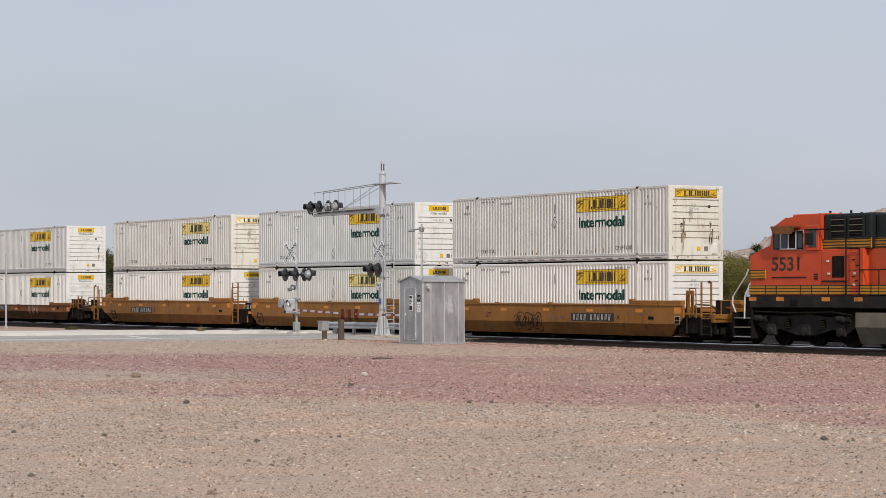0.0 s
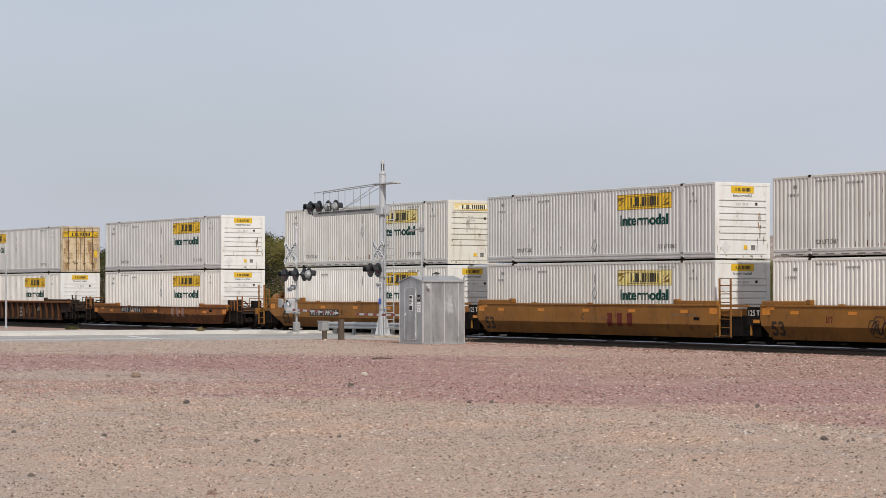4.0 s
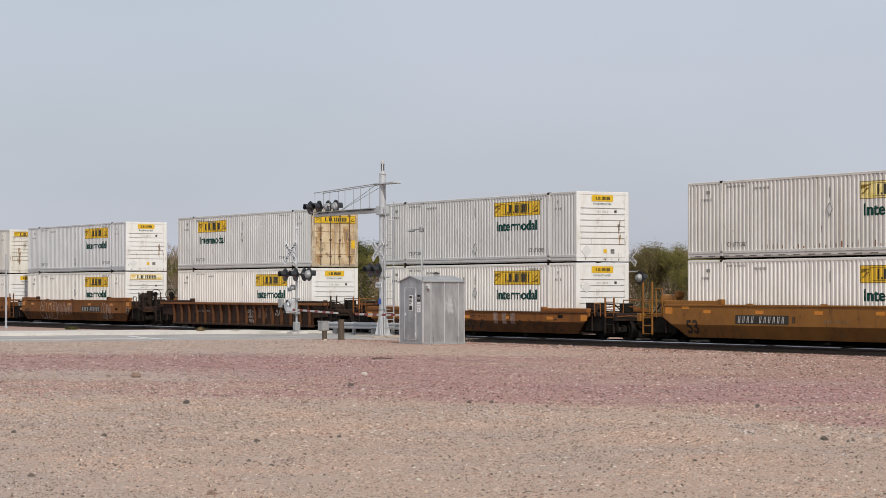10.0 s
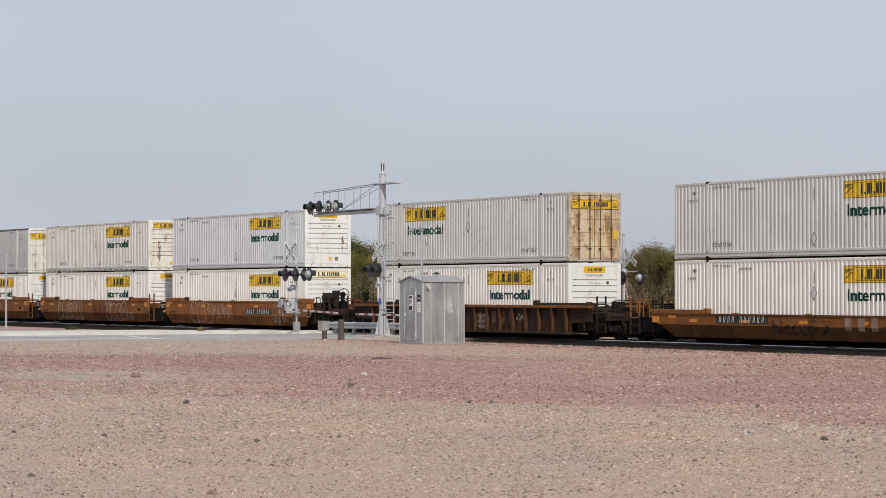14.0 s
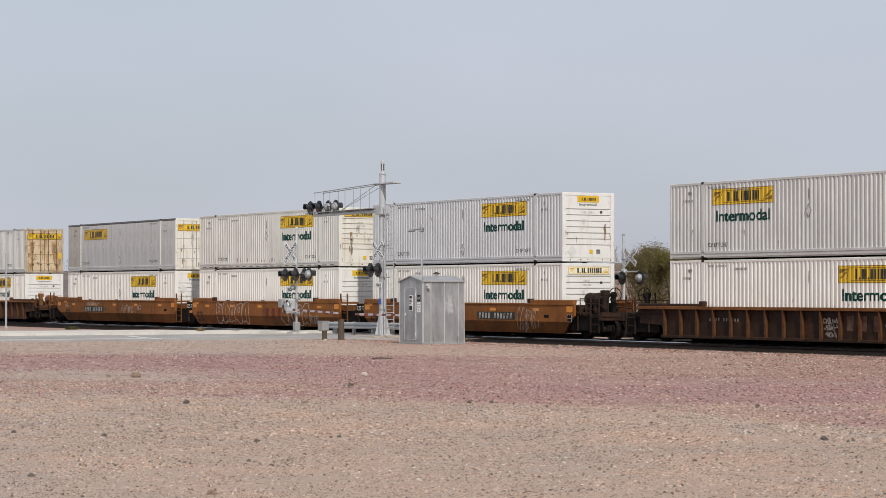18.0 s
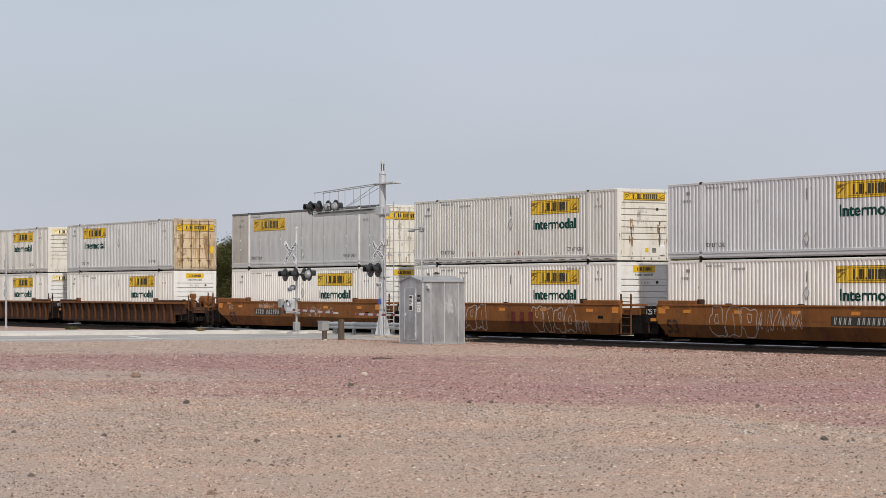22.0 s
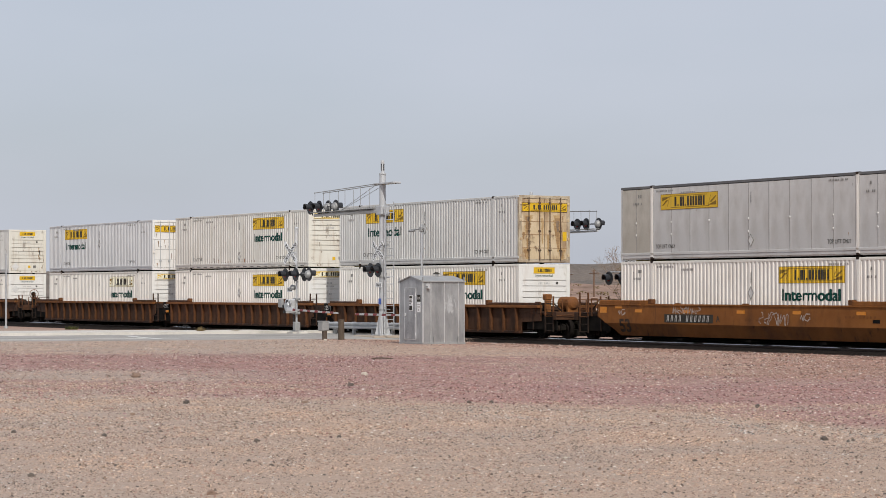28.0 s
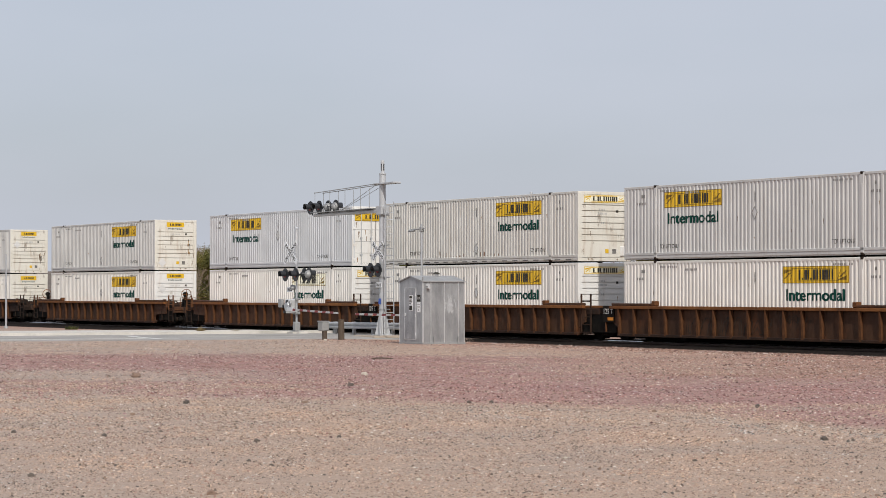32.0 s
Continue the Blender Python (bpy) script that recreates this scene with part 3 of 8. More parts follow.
    side = math_of("MULTIPLY", side, math_of("ADD", ranged(sep.outputs["X"], -86.0, -80.0, 0, 1, True), ranged(sep.outputs["X"], -108.0, -106.5, 1, 0, True)))
    col = mixed(lip, sand, (0.34, 0.30, 0.265))
    col = mixed(strip, col, red)
    side = math_of("MAXIMUM", side, math_of("MULTIPLY", warm, ranged(sep.outputs["Y"], 7.0, 9.0, 1, 0)))
    col = mixed(side, col, (0.32, 0.20, 0.155))
    cells = tex("ShaderNodeTexVoronoi", 75.0)
    tint = ranged(cells.outputs["Color"], 0.0, 1.0, 0.80, 1.20)
    small = ranged(tex("ShaderNodeTexNoise", 14.0, 6.0, 0.85).outputs["Fac"], 0.28, 0.72, 0.76, 1.22)
    cc = n.new("ShaderNodeCombineColor")
    for k in ("Red", "Green", "Blue"):
        l.new(math_of("MULTIPLY", tint, small), cc.inputs[k])
    col = mixed(1.0, col, cc.outputs["Color"], "MULTIPLY")
    l.new(col, b.inputs["Base Color"])
    bp = n.new("ShaderNodeBump")
    bp.inputs["Strength"].default_value, bp.inputs["Distance"].default_value = 0.3, 0.02
    l.new(math_of("ADD", cells.outputs["Distance"], grain), bp.inputs["Height"])
    l.new(bp.outputs["Normal"], b.inputs["Normal"])
    return m


M["desert_ground"] = ground_material()


def graded_lines(inner0, inner1, step, out0, out1):
    """Grid lines, close between inner0 and inner1 and wider beyond."""
    a = list(np.arange(inner0, inner1 + 0.01, step))
    for sign, end in ((-1, out0), (1, out1)):
        s, x = step, a[0] if sign < 0 else a[-1]
        while (x - end) * sign < 0:
            s *= 1.35
            x += sign * s
            a = [x] + a if sign < 0 else a + [x]
    return a


def ground_sheet():
    xs = graded_lines(-150, 10, 1.0, -4600, 4600)
    ys = graded_lines(-55, 45, 1.0, -4600, 4600)
    v = []
    for y in ys:
        for x in xs:
            v.append((x, y, ground_z(x, y)))
    w = len(xs)
    f = [(j * w + i, j * w + i + 1, (j + 1) * w + i + 1, (j + 1) * w + i) for j in range(len(ys) - 1) for i in range(w - 1)]
    s = Shape()
    s.add(v, f)
    return solid("ground", s, "desert_ground", "dry tan desert gravel with a strip of crushed red rock", "ground", kind="structure", smooth=True)


ground_sheet()


def along_track(poly, x0, x1, step=20.0):
    """A cross-section in y and z that follows the fall of the line."""
    s = Shape()
    n = len(poly)
    xs = np.arange(x0, x1 + 0.1, step)
    v = [(x, y + TRACK_Y, z + grade(x)) for x in xs for y, z in poly]
    f = [(k * n + i, (k + 1) * n + i, (k + 1) * n + (i + 1) % n, k * n + (i + 1) % n) for k in range(len(xs) - 1) for i in range(n)]
    f += [tuple(range(n)), tuple(range(len(v) - 1, len(v) - n - 1, -1))]
    return s.add(v, f)


M["ballast"] = surf("ballast", (0.25, 0.145, 0.125), (0.19, 0.115, 0.105), 1.5, 0.95, fine=0.45, bump=1.0, bump_scale=14, dirt=(0.09, 0.07, 0.06), dirt_amount=0.5, dirt_scale=0.5)
ballast_bed = solid("ballast_bed", along_track([(-3.5, -0.12), (-1.9, -0.005), (1.9, -0.005), (3.5, -0.12)], -480, 200), "ballast", "bed of crushed red-brown rock under the rails", "ballast", kind="structure")

# near-black ballast for the band under and beside the train
M["ballast_black"] = surf("ballast_black", (0.022, 0.018, 0.016), (0.013, 0.011, 0.010), 1.5, 0.95, fine=0.35, bump=1.0, bump_scale=14, spec=0.03)
part("black_core", along_track([(-1.62, -0.1), (-1.55, 0.004), (1.55, 0.004), (1.62, -0.1)], -480, 200), "ballast_black", ballast_bed, "black ballast between and beside the rails")

part("black_shoulder", along_track([(-3.75, -0.16), (-3.6, -0.045), (-1.5, 0.034), (-0.88, 0.042), (-0.88, -0.16)], -86, 200, 13.0), "ballast_black", ballast_bed, "black near shoulder of the ballast")
part("black_shoulder", along_track([(-5.7, -0.1), (-5.3, -0.012), (-1.5, 0.034), (-0.88, 0.042), (-0.88, -0.1)], -480, -107.2), "ballast_black", ballast_bed, "black shoulder of the ballast beyond the crossing")

# crossing panels: the shade under the train is put into this dark colour
M["panel_shaded"] = surf("panel_shaded", (0.075, 0.066, 0.058), (0.05, 0.045, 0.04), 1.2, 0.9, fine=0.15, bump=0.1, spec=0.2)

# black strips added beyond the rails, standing in for shade seen beneath the cars
part("shade_strip", along_track([(1.5, -0.1), (1.5, 0.003), (4.7, 0.0), (5.6, 0.015), (10.7, 0.13), (17.0, 0.14), (17.2, -0.1)], -480, -107.4), "ballast_black", ballast_bed, "dark strip standing for shade on the far side of the rails")
part("shade_strip", along_track([(1.5, -0.1), (1.5, 0.003), (4.7, 0.0), (5.6, 0.015), (10.7, 0.13), (17.0, 0.14), (17.2, -0.1)], -84, 200, 14.2), "ballast_black", ballast_bed, "dark strip standing for shade on the far side of the rails")

tie_mesh = Shape().box((0, 0, 0), (0.22, 2.6, 0.18), 0.012).mesh("tie")
tie_mesh.materials.append(M["wood_tie"])
ties_far = Shape()
for i in range(-760, 320):
    x = i * 0.6
    if -112 < x < -46:
        ob = new("tie", tie_mesh)
        ob.parent = ballast_bed
        ob.matrix_basis = pose(x, TRACK_Y, grade(x) - 0.055, 0, TILT, random.uniform(-0.6, 0.6))
    else:
        ties_far.box((x, TRACK_Y, grade(x) - 0.055), (0.22, 2.6, 0.18))
tagged(part("ties", ties_far, "wood_tie", ballast_bed), kind="stuff")

for side_y in (-0.755, 0.755):
    foot = [(-0.075, -0.02), (0.075, -0.02), (0.075, 0.0), (0.012, 0.02), (0.012, 0.11), (0.036, 0.12), (0.036, 0.140), (-0.036, 0.140), (-0.036, 0.12), (-0.012, 0.11), (-0.012, 0.02), (-0.075, 0.0)]
    rail = solid("rail", along_track([(y + side_y, z) for y, z in foot], -480, 200), "rail_steel", "brown rusted steel rail with a polished head", "rail", "pair of rails", "structure")
    part("rail_head", along_track([(y + side_y, z) for y, z in ((-0.041, 0.122), (0.041, 0.122), (0.036, 0.144), (0.026, 0.151), (-0.026, 0.151), (-0.036, 0.144))], -480, 200), "rail_head", rail, "polished running surface")

# the road over the crossing, its concrete apron and painted edge line


def sheet(x0, x1, y0, y1, lift, nx=6, ny=24, skew=0.0):
    s = Shape()
    v = []
    for j in range(ny + 1):
        y = y0 + (y1 - y0) * j / ny
        for i in range(nx + 1):
            x = x0 + (x1 - x0) * i / nx + skew * (y + 5)
            v.append((x, y, ground_z(x, y) + lift))
    k = len(v)
    v += [(x, y, z - 0.25) for x, y, z in v]
    f = []
    w = nx + 1
    for j in range(ny):
        for i in range(nx):
            a = j * w + i
            f.append((a, a + 1, a + 1 + w, a + w))
    for i in range(nx):
        f.append((i, i + k, i + 1 + k, i + 1))
        a = ny * w + i
        f.append((a, a + 1, a + 1 + k, a + k))
    for j in range(ny):
        a = j * w
        f.append((a, a + w, a + w + k, a + k))
        a = j * w + nx
        f.append((a, a + k, a + w + k, a + w))
    return s.add(v, f)


road = solid("road", sheet(-96.0, -85.4, -60.0, -1.3, 0.012, 8, 60), "asphalt", "worn grey asphalt road over the level crossing", "road", kind="structure")
solid("road_far", sheet(-106.0, -90.0, 3.9, 60.0, 0.012, 8, 40), "asphalt", "worn grey asphalt road beyond the rails", "road", kind="structure")
part("edge_line", sheet(-88.2, -88.05, -60.0, -13.0, 0.018, 1, 50), "road_paint", road, "white painted edge line")
turn_line = Shape()
for k in range(8):
    a, b = [(-93.6 + 7.2 * u, -13.2 - 1.5 * u - 0.15 * math.sin(3.14 * u)) for u in (k / 8, (k + 1) / 8)]
    turn_line.quad(*[(x, y + d, ground_z(x, y) + (0.06 if x < -95.9 else 0.022)) for (x, y), d in ((a, 0), (b, 0), (b, 0.42), (a, 0.42))])
part("turn_line", turn_line, "road_paint", road, "curved white painted turning line")
solid("pavement", sheet(-106.5, -97.2, -60.0, -1.6, 0.05, 6, 60), "concrete", "pale concrete apron beside the road", "pavement", kind="structure")
solid("kerb", sheet(-97.25, -96.0, -60.0, -1.6, 0.13, 1, 60), "concrete", "pale concrete kerb along the road edge", "kerb", kind="structure")
for k, (a, b) in enumerate(((-1.25, 0.47), (0.61, 1.98), (2.12, 3.85))):
    solid("crossing_panel", sheet(-107.0, -86.0, a, b, 0.012, 10, 1), "panel_shaded", "crossing panel between the rails, coloured dark as in shade", "crossing panel", "crossing panels", "structure")

# loose stone


def pebbles(name, spots, sizes, material, label, seed):
    """Many small angular chips in one mesh, each a lump with a skewed top, half sunk in the ground."""
    rng = np.random.default_rng(seed)
    n = len(spots)
    base = np.array([(1.25, 0, -0.3), (0, 1.05, -0.3), (-1.25, 0, -0.3), (0, -1.05, -0.3), (0.5, 0, 0.8), (-0.5, 0, 0.8)], float)
    tri = np.array([(0, 1, 4), (1, 5, 4), (1, 2, 5), (2, 3, 5), (3, 4, 5), (3, 0, 4)])
    v = base[None] * (1 + rng.uniform(-0.35, 0.35, (n, 6, 3)))
    v[:, 4:, :2] += rng.uniform(-0.3, 0.3, (n, 2, 2))
    v[:, :, 2] *= rng.uniform(0.45, 1.05, (n, 1))
    a = rng.uniform(0, 2 * math.pi, n)
    c, s = np.cos(a)[:, None], np.sin(a)[:, None]
    x, y = v[:, :, 0] * c - v[:, :, 1] * s, v[:, :, 0] * s + v[:, :, 1] * c
    v = np.stack([x, y, v[:, :, 2]], -1) * sizes[:, None, None]
    v += spots[:, None, :]
    me = bpy.data.meshes.new(name)
    me.from_pydata(v.reshape(-1, 3).tolist(), [], (tri[None] + 6 * np.arange(n)[:, None, None]).reshape(-1, 3).tolist())
    me.materials.append(M[material])
    return tagged(new(name, me), label, "gravel", kind="stuff")


def strewn(n, d0, d1, seed, power=1.0):
    """Plan points of the lot between two distances from its near corner."""
    rng = np.random.default_rng(seed)
    d = np.sqrt(d0 ** 2 + (d1 ** 2 - d0 ** 2) * rng.uniform(0, 1, n) ** power)
    s = rng.uniform(-0.205, 0.205, n) * d
    x, y = -0.8613 * d + 0.5081 * s, EYE[1] + 0.5081 * d + 0.8613 * s
    return x, y, d, s


def bow_of(s):
    """How the near edge of the red strip swings towards the lot's corner across its width."""
    return 0.7 * max(s, 0.0) + 1.5 * max(s - 3.4, 0.0) + 0.3 * min(s, 0.0)


def red_share(x, y, d, s):
    """How much of the loose stone at a place is crushed red rock: a broken strip over the lot, and beside the rails."""
    w = d + 3.0 * noise.noise((s * 0.05, d * 0.03, 2.0)) + 2.5 * noise.noise((s * 0.45, d * 0.3, 6.0))
    band = smooth_step(37.0, 40.5, w + bow_of(s)) * (1 - smooth_step(64.0, 75.0, w))
    band *= 1 - 0.95 * smooth_step(-0.01, -0.16, s / d) * smooth_step(46.0, 48.5, w) * (1 - smooth_step(53.0, 57.0, w))
    band *= min(max(0.85 + 1.5 * noise.noise((s * 0.09, d * 0.19, 5.0)) + 0.7 * noise.noise((s * 0.4, d * 0.5, 9.0)), 0.06), 1.0)
    return max(band, 0.88 * smooth_step(-11.0, -5.0, y), 0.05)


def strew(name, n, d0, d1, power, lo, hi, material, label, seed, red=None, near_line=None, gather=-0.40, rare=3.4):
    rng = np.random.default_rng(seed + 100)
    x, y, d, s = strewn(n, d0, d1, seed, power)
    ok = (y < -2.6) & ~((x < -84.5) & (y > -60))
    if near_line is not None:
        zone = (y > -8.5) | ((d + rng.uniform(-3, 3, n) > 51.0) & (s + rng.uniform(-1.5, 1.5, n) > 4.0))
        ok &= zone if near_line else ~zone
    clump = np.array([noise.noise((a * 0.9, b * 0.9, seed)) + 0.7 * noise.noise((a * 2.9, b * 2.9, seed + 4.0)) for a, b in zip(x, y)])
    ok &= clump + rng.uniform(-0.6, 0.6, len(x)) > gather
    if red is not None:
        share = np.array([red_share(*q) for q in zip(x, y, d, s)])
        pick = rng.uniform(0, 1, len(x)) < share
        ok &= pick if red else ~pick
    x, y = x[ok], y[ok]
    size = lo * (hi / lo) ** (rng.uniform(0, 1, len(x)) ** rare)
    z = np.array([ground_z(a, b) for a, b in zip(x, y)]) + size * 0.08
    pebbles(name, np.stack([x, y, z], -1), size, material, label, seed)


strew("gravel", 100000, 17, 28, 0.9, 0.0055, 0.020, "stone_mix", "loose tan and grey pebbles on the desert lot", 1, False, gather=-0.25)
strew("gravel_beyond", 175000, 28, 46, 1.0, 0.0085, 0.024, "stone_mix", "loose pebbles before the red rock strip", 8, False, gather=-0.3)
strew("gravel_far", 90000, 45, 97, 1.0, 0.013, 0.036, "stone_mix", "loose tan pebbles between the red rock and the road", 6, False)
strew("gravel_red", 175000, 28, 97, 1.0, 0.012, 0.031, "stone_red", "crushed red rock strewn on the lot", 2, True, False)
strew("gravel_side", 170000, 40, 97, 1.0, 0.014, 0.038, "stone_ballast", "red-brown crushed rock beside the line", 2, True, True)
strew("gravel_dark", 24000, 17.5, 70, 0.75, 0.006, 0.025, "stone_dark", "dark basalt chips gathered among the pebbles", 3, gather=0.15, rare=2.4)
strew("gravel_brown", 24000, 17.5, 60, 0.75, 0.006, 0.026, "stone_rust", "reddish-brown chips gathered among the pebbles", 7, gather=0.2, rare=2.4)
strew("gravel_pale", 3500, 18, 96, 1.0, 0.006, 0.018, "stone_pale", "pale quartz chips among the pebbles", 4)


def lip_stones():
    """A belt of grey stone along the near edge of the red strip."""
    rng = np.random.default_rng(17)
    x, y, d, s = strewn(40000, 28, 43, 17)
    low = d + np.array([bow_of(a) for a in s]) + np.array([2.5 * noise.noise((a * 0.3, b * 0.3, 4.0)) for a, b in zip(s, d)])
    ok = rng.uniform(0, 1, len(x)) < np.exp(-((low - 35.8) / 1.8) ** 2) * np.clip(0.4 + s * 0.2, 0.2, 0.8) * np.array([smooth_step(-0.25, 0.35, noise.noise((a * 0.8, b * 0.5, 7.0))) for a, b in zip(s, d)])
    x, y = x[ok], y[ok]
    size = 0.007 * 4.0 ** (rng.uniform(0, 1, len(x)) ** 3.0)
    z = np.array([ground_z(a, b) for a, b in zip(x, y)]) + size * 0.08
    pebbles("gravel_grey", np.stack([x, y, z], -1), size, "stone_grey", "belt of grey pebbles along the red rock", 18)


lip_stones()

rng_b = np.random.default_rng(9)
bx, by = rng_b.uniform(-86, -44, 16000), rng_b.uniform(-3.2, -0.25, 16000)
bz = np.array([grade(a) for a in bx]) + np.where(by > -0.7, 0.0, -0.005 - 0.024 * (-0.6 - by)) + 0.012
b_at = np.stack([bx, by, np.maximum(bz, np.array([ground_z(a, b) for a, b in zip(bx, by)]))], -1)
b_size = rng_b.uniform(0.02, 0.045, 16000)
black = by + rng_b.normal(0, 0.18, 16000) > -2.25
pebbles("gravel_ballast", b_at[~black], b_size[~black], "stone_ballast", "crushed red-brown ballast stone beside the rails", 5)
pebbles("gravel_black", b_at[black], b_size[black] * 0.8, "ballast_black", "black ballast stone beside the rails", 11)


def boulder(x, y, r, material, label, seed):
    r *= 0.8
    bm = bmesh.new()
    bmesh.ops.create_icosphere(bm, subdivisions=2, radius=r)
    for v in bm.verts:
        k = 1 + 0.55 * noise.noise(v.co * (1.9 / r) + Vector((seed * 3.1, 0, 0))) + 0.18 * noise.noise(v.co * (5.0 / r) + Vector((0, seed, 0)))
        v.co = Vector((v.co.x * k * 1.0, v.co.y * k * 0.9, v.co.z * k * 0.72))
    me = bpy.data.meshes.new("stone")
    bm.to_mesh(me)
    bm.free()
    me.materials.append(M[material])
    tagged(new("stone", me), label, "stone", "larger stones on the lot").matrix_basis = pose(x, y, ground_z(x, y) + r * 0.3, 0, 0, seed * 47)


for k, (x, y, r, mat) in enumerate((
        (-22.17, -33.68, 0.062, "dark"), (-33.93, -36.97, 0.075, "dark"), (-45.96, -32.75, 0.14, "rust"), (-39.72, -30.88, 0.075, "dark"), (-45.61, -27.36, 0.10, "pale"),
        (-21.08, -44.36, 0.045, "dark"), (-21.15, -41.76, 0.032, "dark"), (-21.9, -43.15, 0.03, "dark"), (-33.34, -35.14, 0.06, "rust"), (-32.45, -32.57, 0.05, "dark"),
        (-28.69, -31.55, 0.05, "rust"), (-19.67, -37.52, 0.034, "dark"), (-19.14, -39.1, 0.03, "rust"), (-18.47, -43.67, 0.055, "rust"), (-18.81, -41.38, 0.035, "pale"),
        (-20.65, -38.51, 0.035, "pale"), (-21.83, -41.69, 0.032, "dark"), (-26.7, -41.32, 0.05, "dark"), (-25.38, -38.74, 0.042, "dark"), (-25.02, -40.05, 0.048, "dark"),
        (-31.19, -39.05, 0.05, "rust"), (-27.99, -42.02, 0.05, "dark"), (-21.83, -33.5, 0.036, "dark"), (-32.3, -32.23, 0.05, "dark"), (-29.27, -29.1, 0.05, "dark"), (-82.2, -9.2, 0.10, "pale"))):
    boulder(x, y, r, "stone_" + mat, {"dark": "dark grey angular stone lying on gravel", "rust": "reddish-brown stone lying on gravel", "pale": "pale sandy stone lying on gravel"}[mat], k + 1)

stick = Shape().path([(-57.5, -20.65, ground_z(-57.5, -20.65) + 0.02), (-57.2, -20.45, ground_z(-57.2, -20.45) + 0.035), (-56.95, -20.25, ground_z(-56.95, -20.25) + 0.015)], 0.018)
solid("stick", stick, "wood_post", "weathered dark stick lying on the red gravel", "stick")

# ---------------------------------------------------------------- hills behind


def hill_material(name, c1, c2, dark, scale, spots):
    return surf(name, c1, c2, scale, 0.95, fine=0.3, bump=0.7, bump_scale=0.22, dirt=dark, dirt_amount=spots, dirt_scale=0.14, spec=0.05, relief=4.0)


M["hill_brown"] = hill_material("hill_brown", (0.175, 0.138, 0.118), (0.25, 0.19, 0.155), (0.08, 0.072, 0.056), 0.012, 0.7)
M["rock_pale"] = hill_material("rock_pale", (0.43, 0.345, 0.30), (0.345, 0.275, 0.237), (0.17, 0.135, 0.115), 0.02, 0.6)
M["rock_dark"] = hill_material("rock_dark", (0.185, 0.14, 0.113), (0.135, 0.105, 0.085), (0.07, 0.06, 0.046), 0.03, 0.5)


def ridge(name, crest, far, depth, rough, material, label, nl=150, nd=36, seed=0.0):
    """A range of hills whose crest runs through (sideways, height) points at a distance from the lot; real relief front and back."""
    s = Shape()
    ls = np.linspace(crest[0][0], crest[-1][0], nl)
    hs = np.interp(ls, [c[0] for c in crest], [c[1] for c in crest])
    v = []
    for j in range(nd + 1):
        d = far - depth + 1.6 * depth * j / nd
        u = 1 - abs(d - far) / (depth if d < far else 0.6 * depth)
        for a, h in zip(ls, hs):
            k = max(u, 0.0) ** 1.15
            q = Vector((a * 0.011 + seed, d * 0.011, seed))
            fall = noise.fractal(q, 0.9, 2.1, 5) * rough + (0.5 - abs(noise.fractal(q * 2.6, 0.7, 2.1, 5))) * rough * 0.9
            z = h * k * (1 + 0.25 * fall * (1 - k)) + fall * h * 0.16 * k - 1.5
            x, y = -0.8613 * d + 0.5081 * a, EYE[1] + 0.5081 * d + 0.8613 * a
            v.append((x, y, z))
    f = [(j * nl + i, j * nl + i + 1, (j + 1) * nl + i + 1, (j + 1) * nl + i) for j in range(nd) for i in range(nl - 1)]
    s.add(v, f)
    return solid(name, s, material, label, "hill", kind="structure", smooth=True)


M["hill_red"] = hill_material("hill_red", (0.27, 0.185, 0.145), (0.34, 0.235, 0.185), (0.15, 0.105, 0.08), 0.03, 0.7)
M["hill_dusk"] = hill_material("hill_dusk", (0.15, 0.13, 0.115), (0.20, 0.165, 0.14), (0.085, 0.08, 0.065), 0.012, 0.7)
ridge("hill_far", [(-900, 24), (-420, 30), (-100, 34), (30, 36), (60, 37), (120, 36), (180, 38), (300, 30), (700, 20)], 2000, 900, 0.25, "hill_dusk", "low brown desert hill with sparse scrub", seed=3.0)
ridge("hill_rise", [(-150, 2), (-70, 6), (-15, 9), (15, 9.6), (35, 9.2), (60, 8), (95, 5), (130, 2), (190, 1)], 700, 260, 0.5, "hill_red", "reddish gravel rise dotted with dry scrub", 220, 40, seed=9.0)
def hill_scrub(name, hill, n, lo, hi, seed, material="leaf_dry"):
    """Dark bushes dotted over the face of a hill, uncountable."""
    r = random.Random(seed)
    s, vs = Shape(), [v.co for v in hill.data.vertices]
    for k in range(n):
        p, h = r.choice(vs), r.uniform(lo, hi)
        o = p + Vector((r.uniform(-4, 4), r.uniform(-4, 4), 0))
        for j in range(6):
            c = o + Vector((r.gauss(0, 0.45), r.gauss(0, 0.45), r.uniform(0.05, 0.7))) * h
            u = Vector((r.uniform(-1, 1), r.uniform(-1, 1), r.uniform(-0.5, 0.5))).normalized() * 0.4 * h
            w = u.orthogonal().normalized() * 0.3 * h
            s.add([c - u, c - w, c + u, c + w], [(0, 1, 2), (0, 2, 3)])
    solid(name, s, material, "dry bushes dotted over a desert hill", "scrub", kind="stuff")


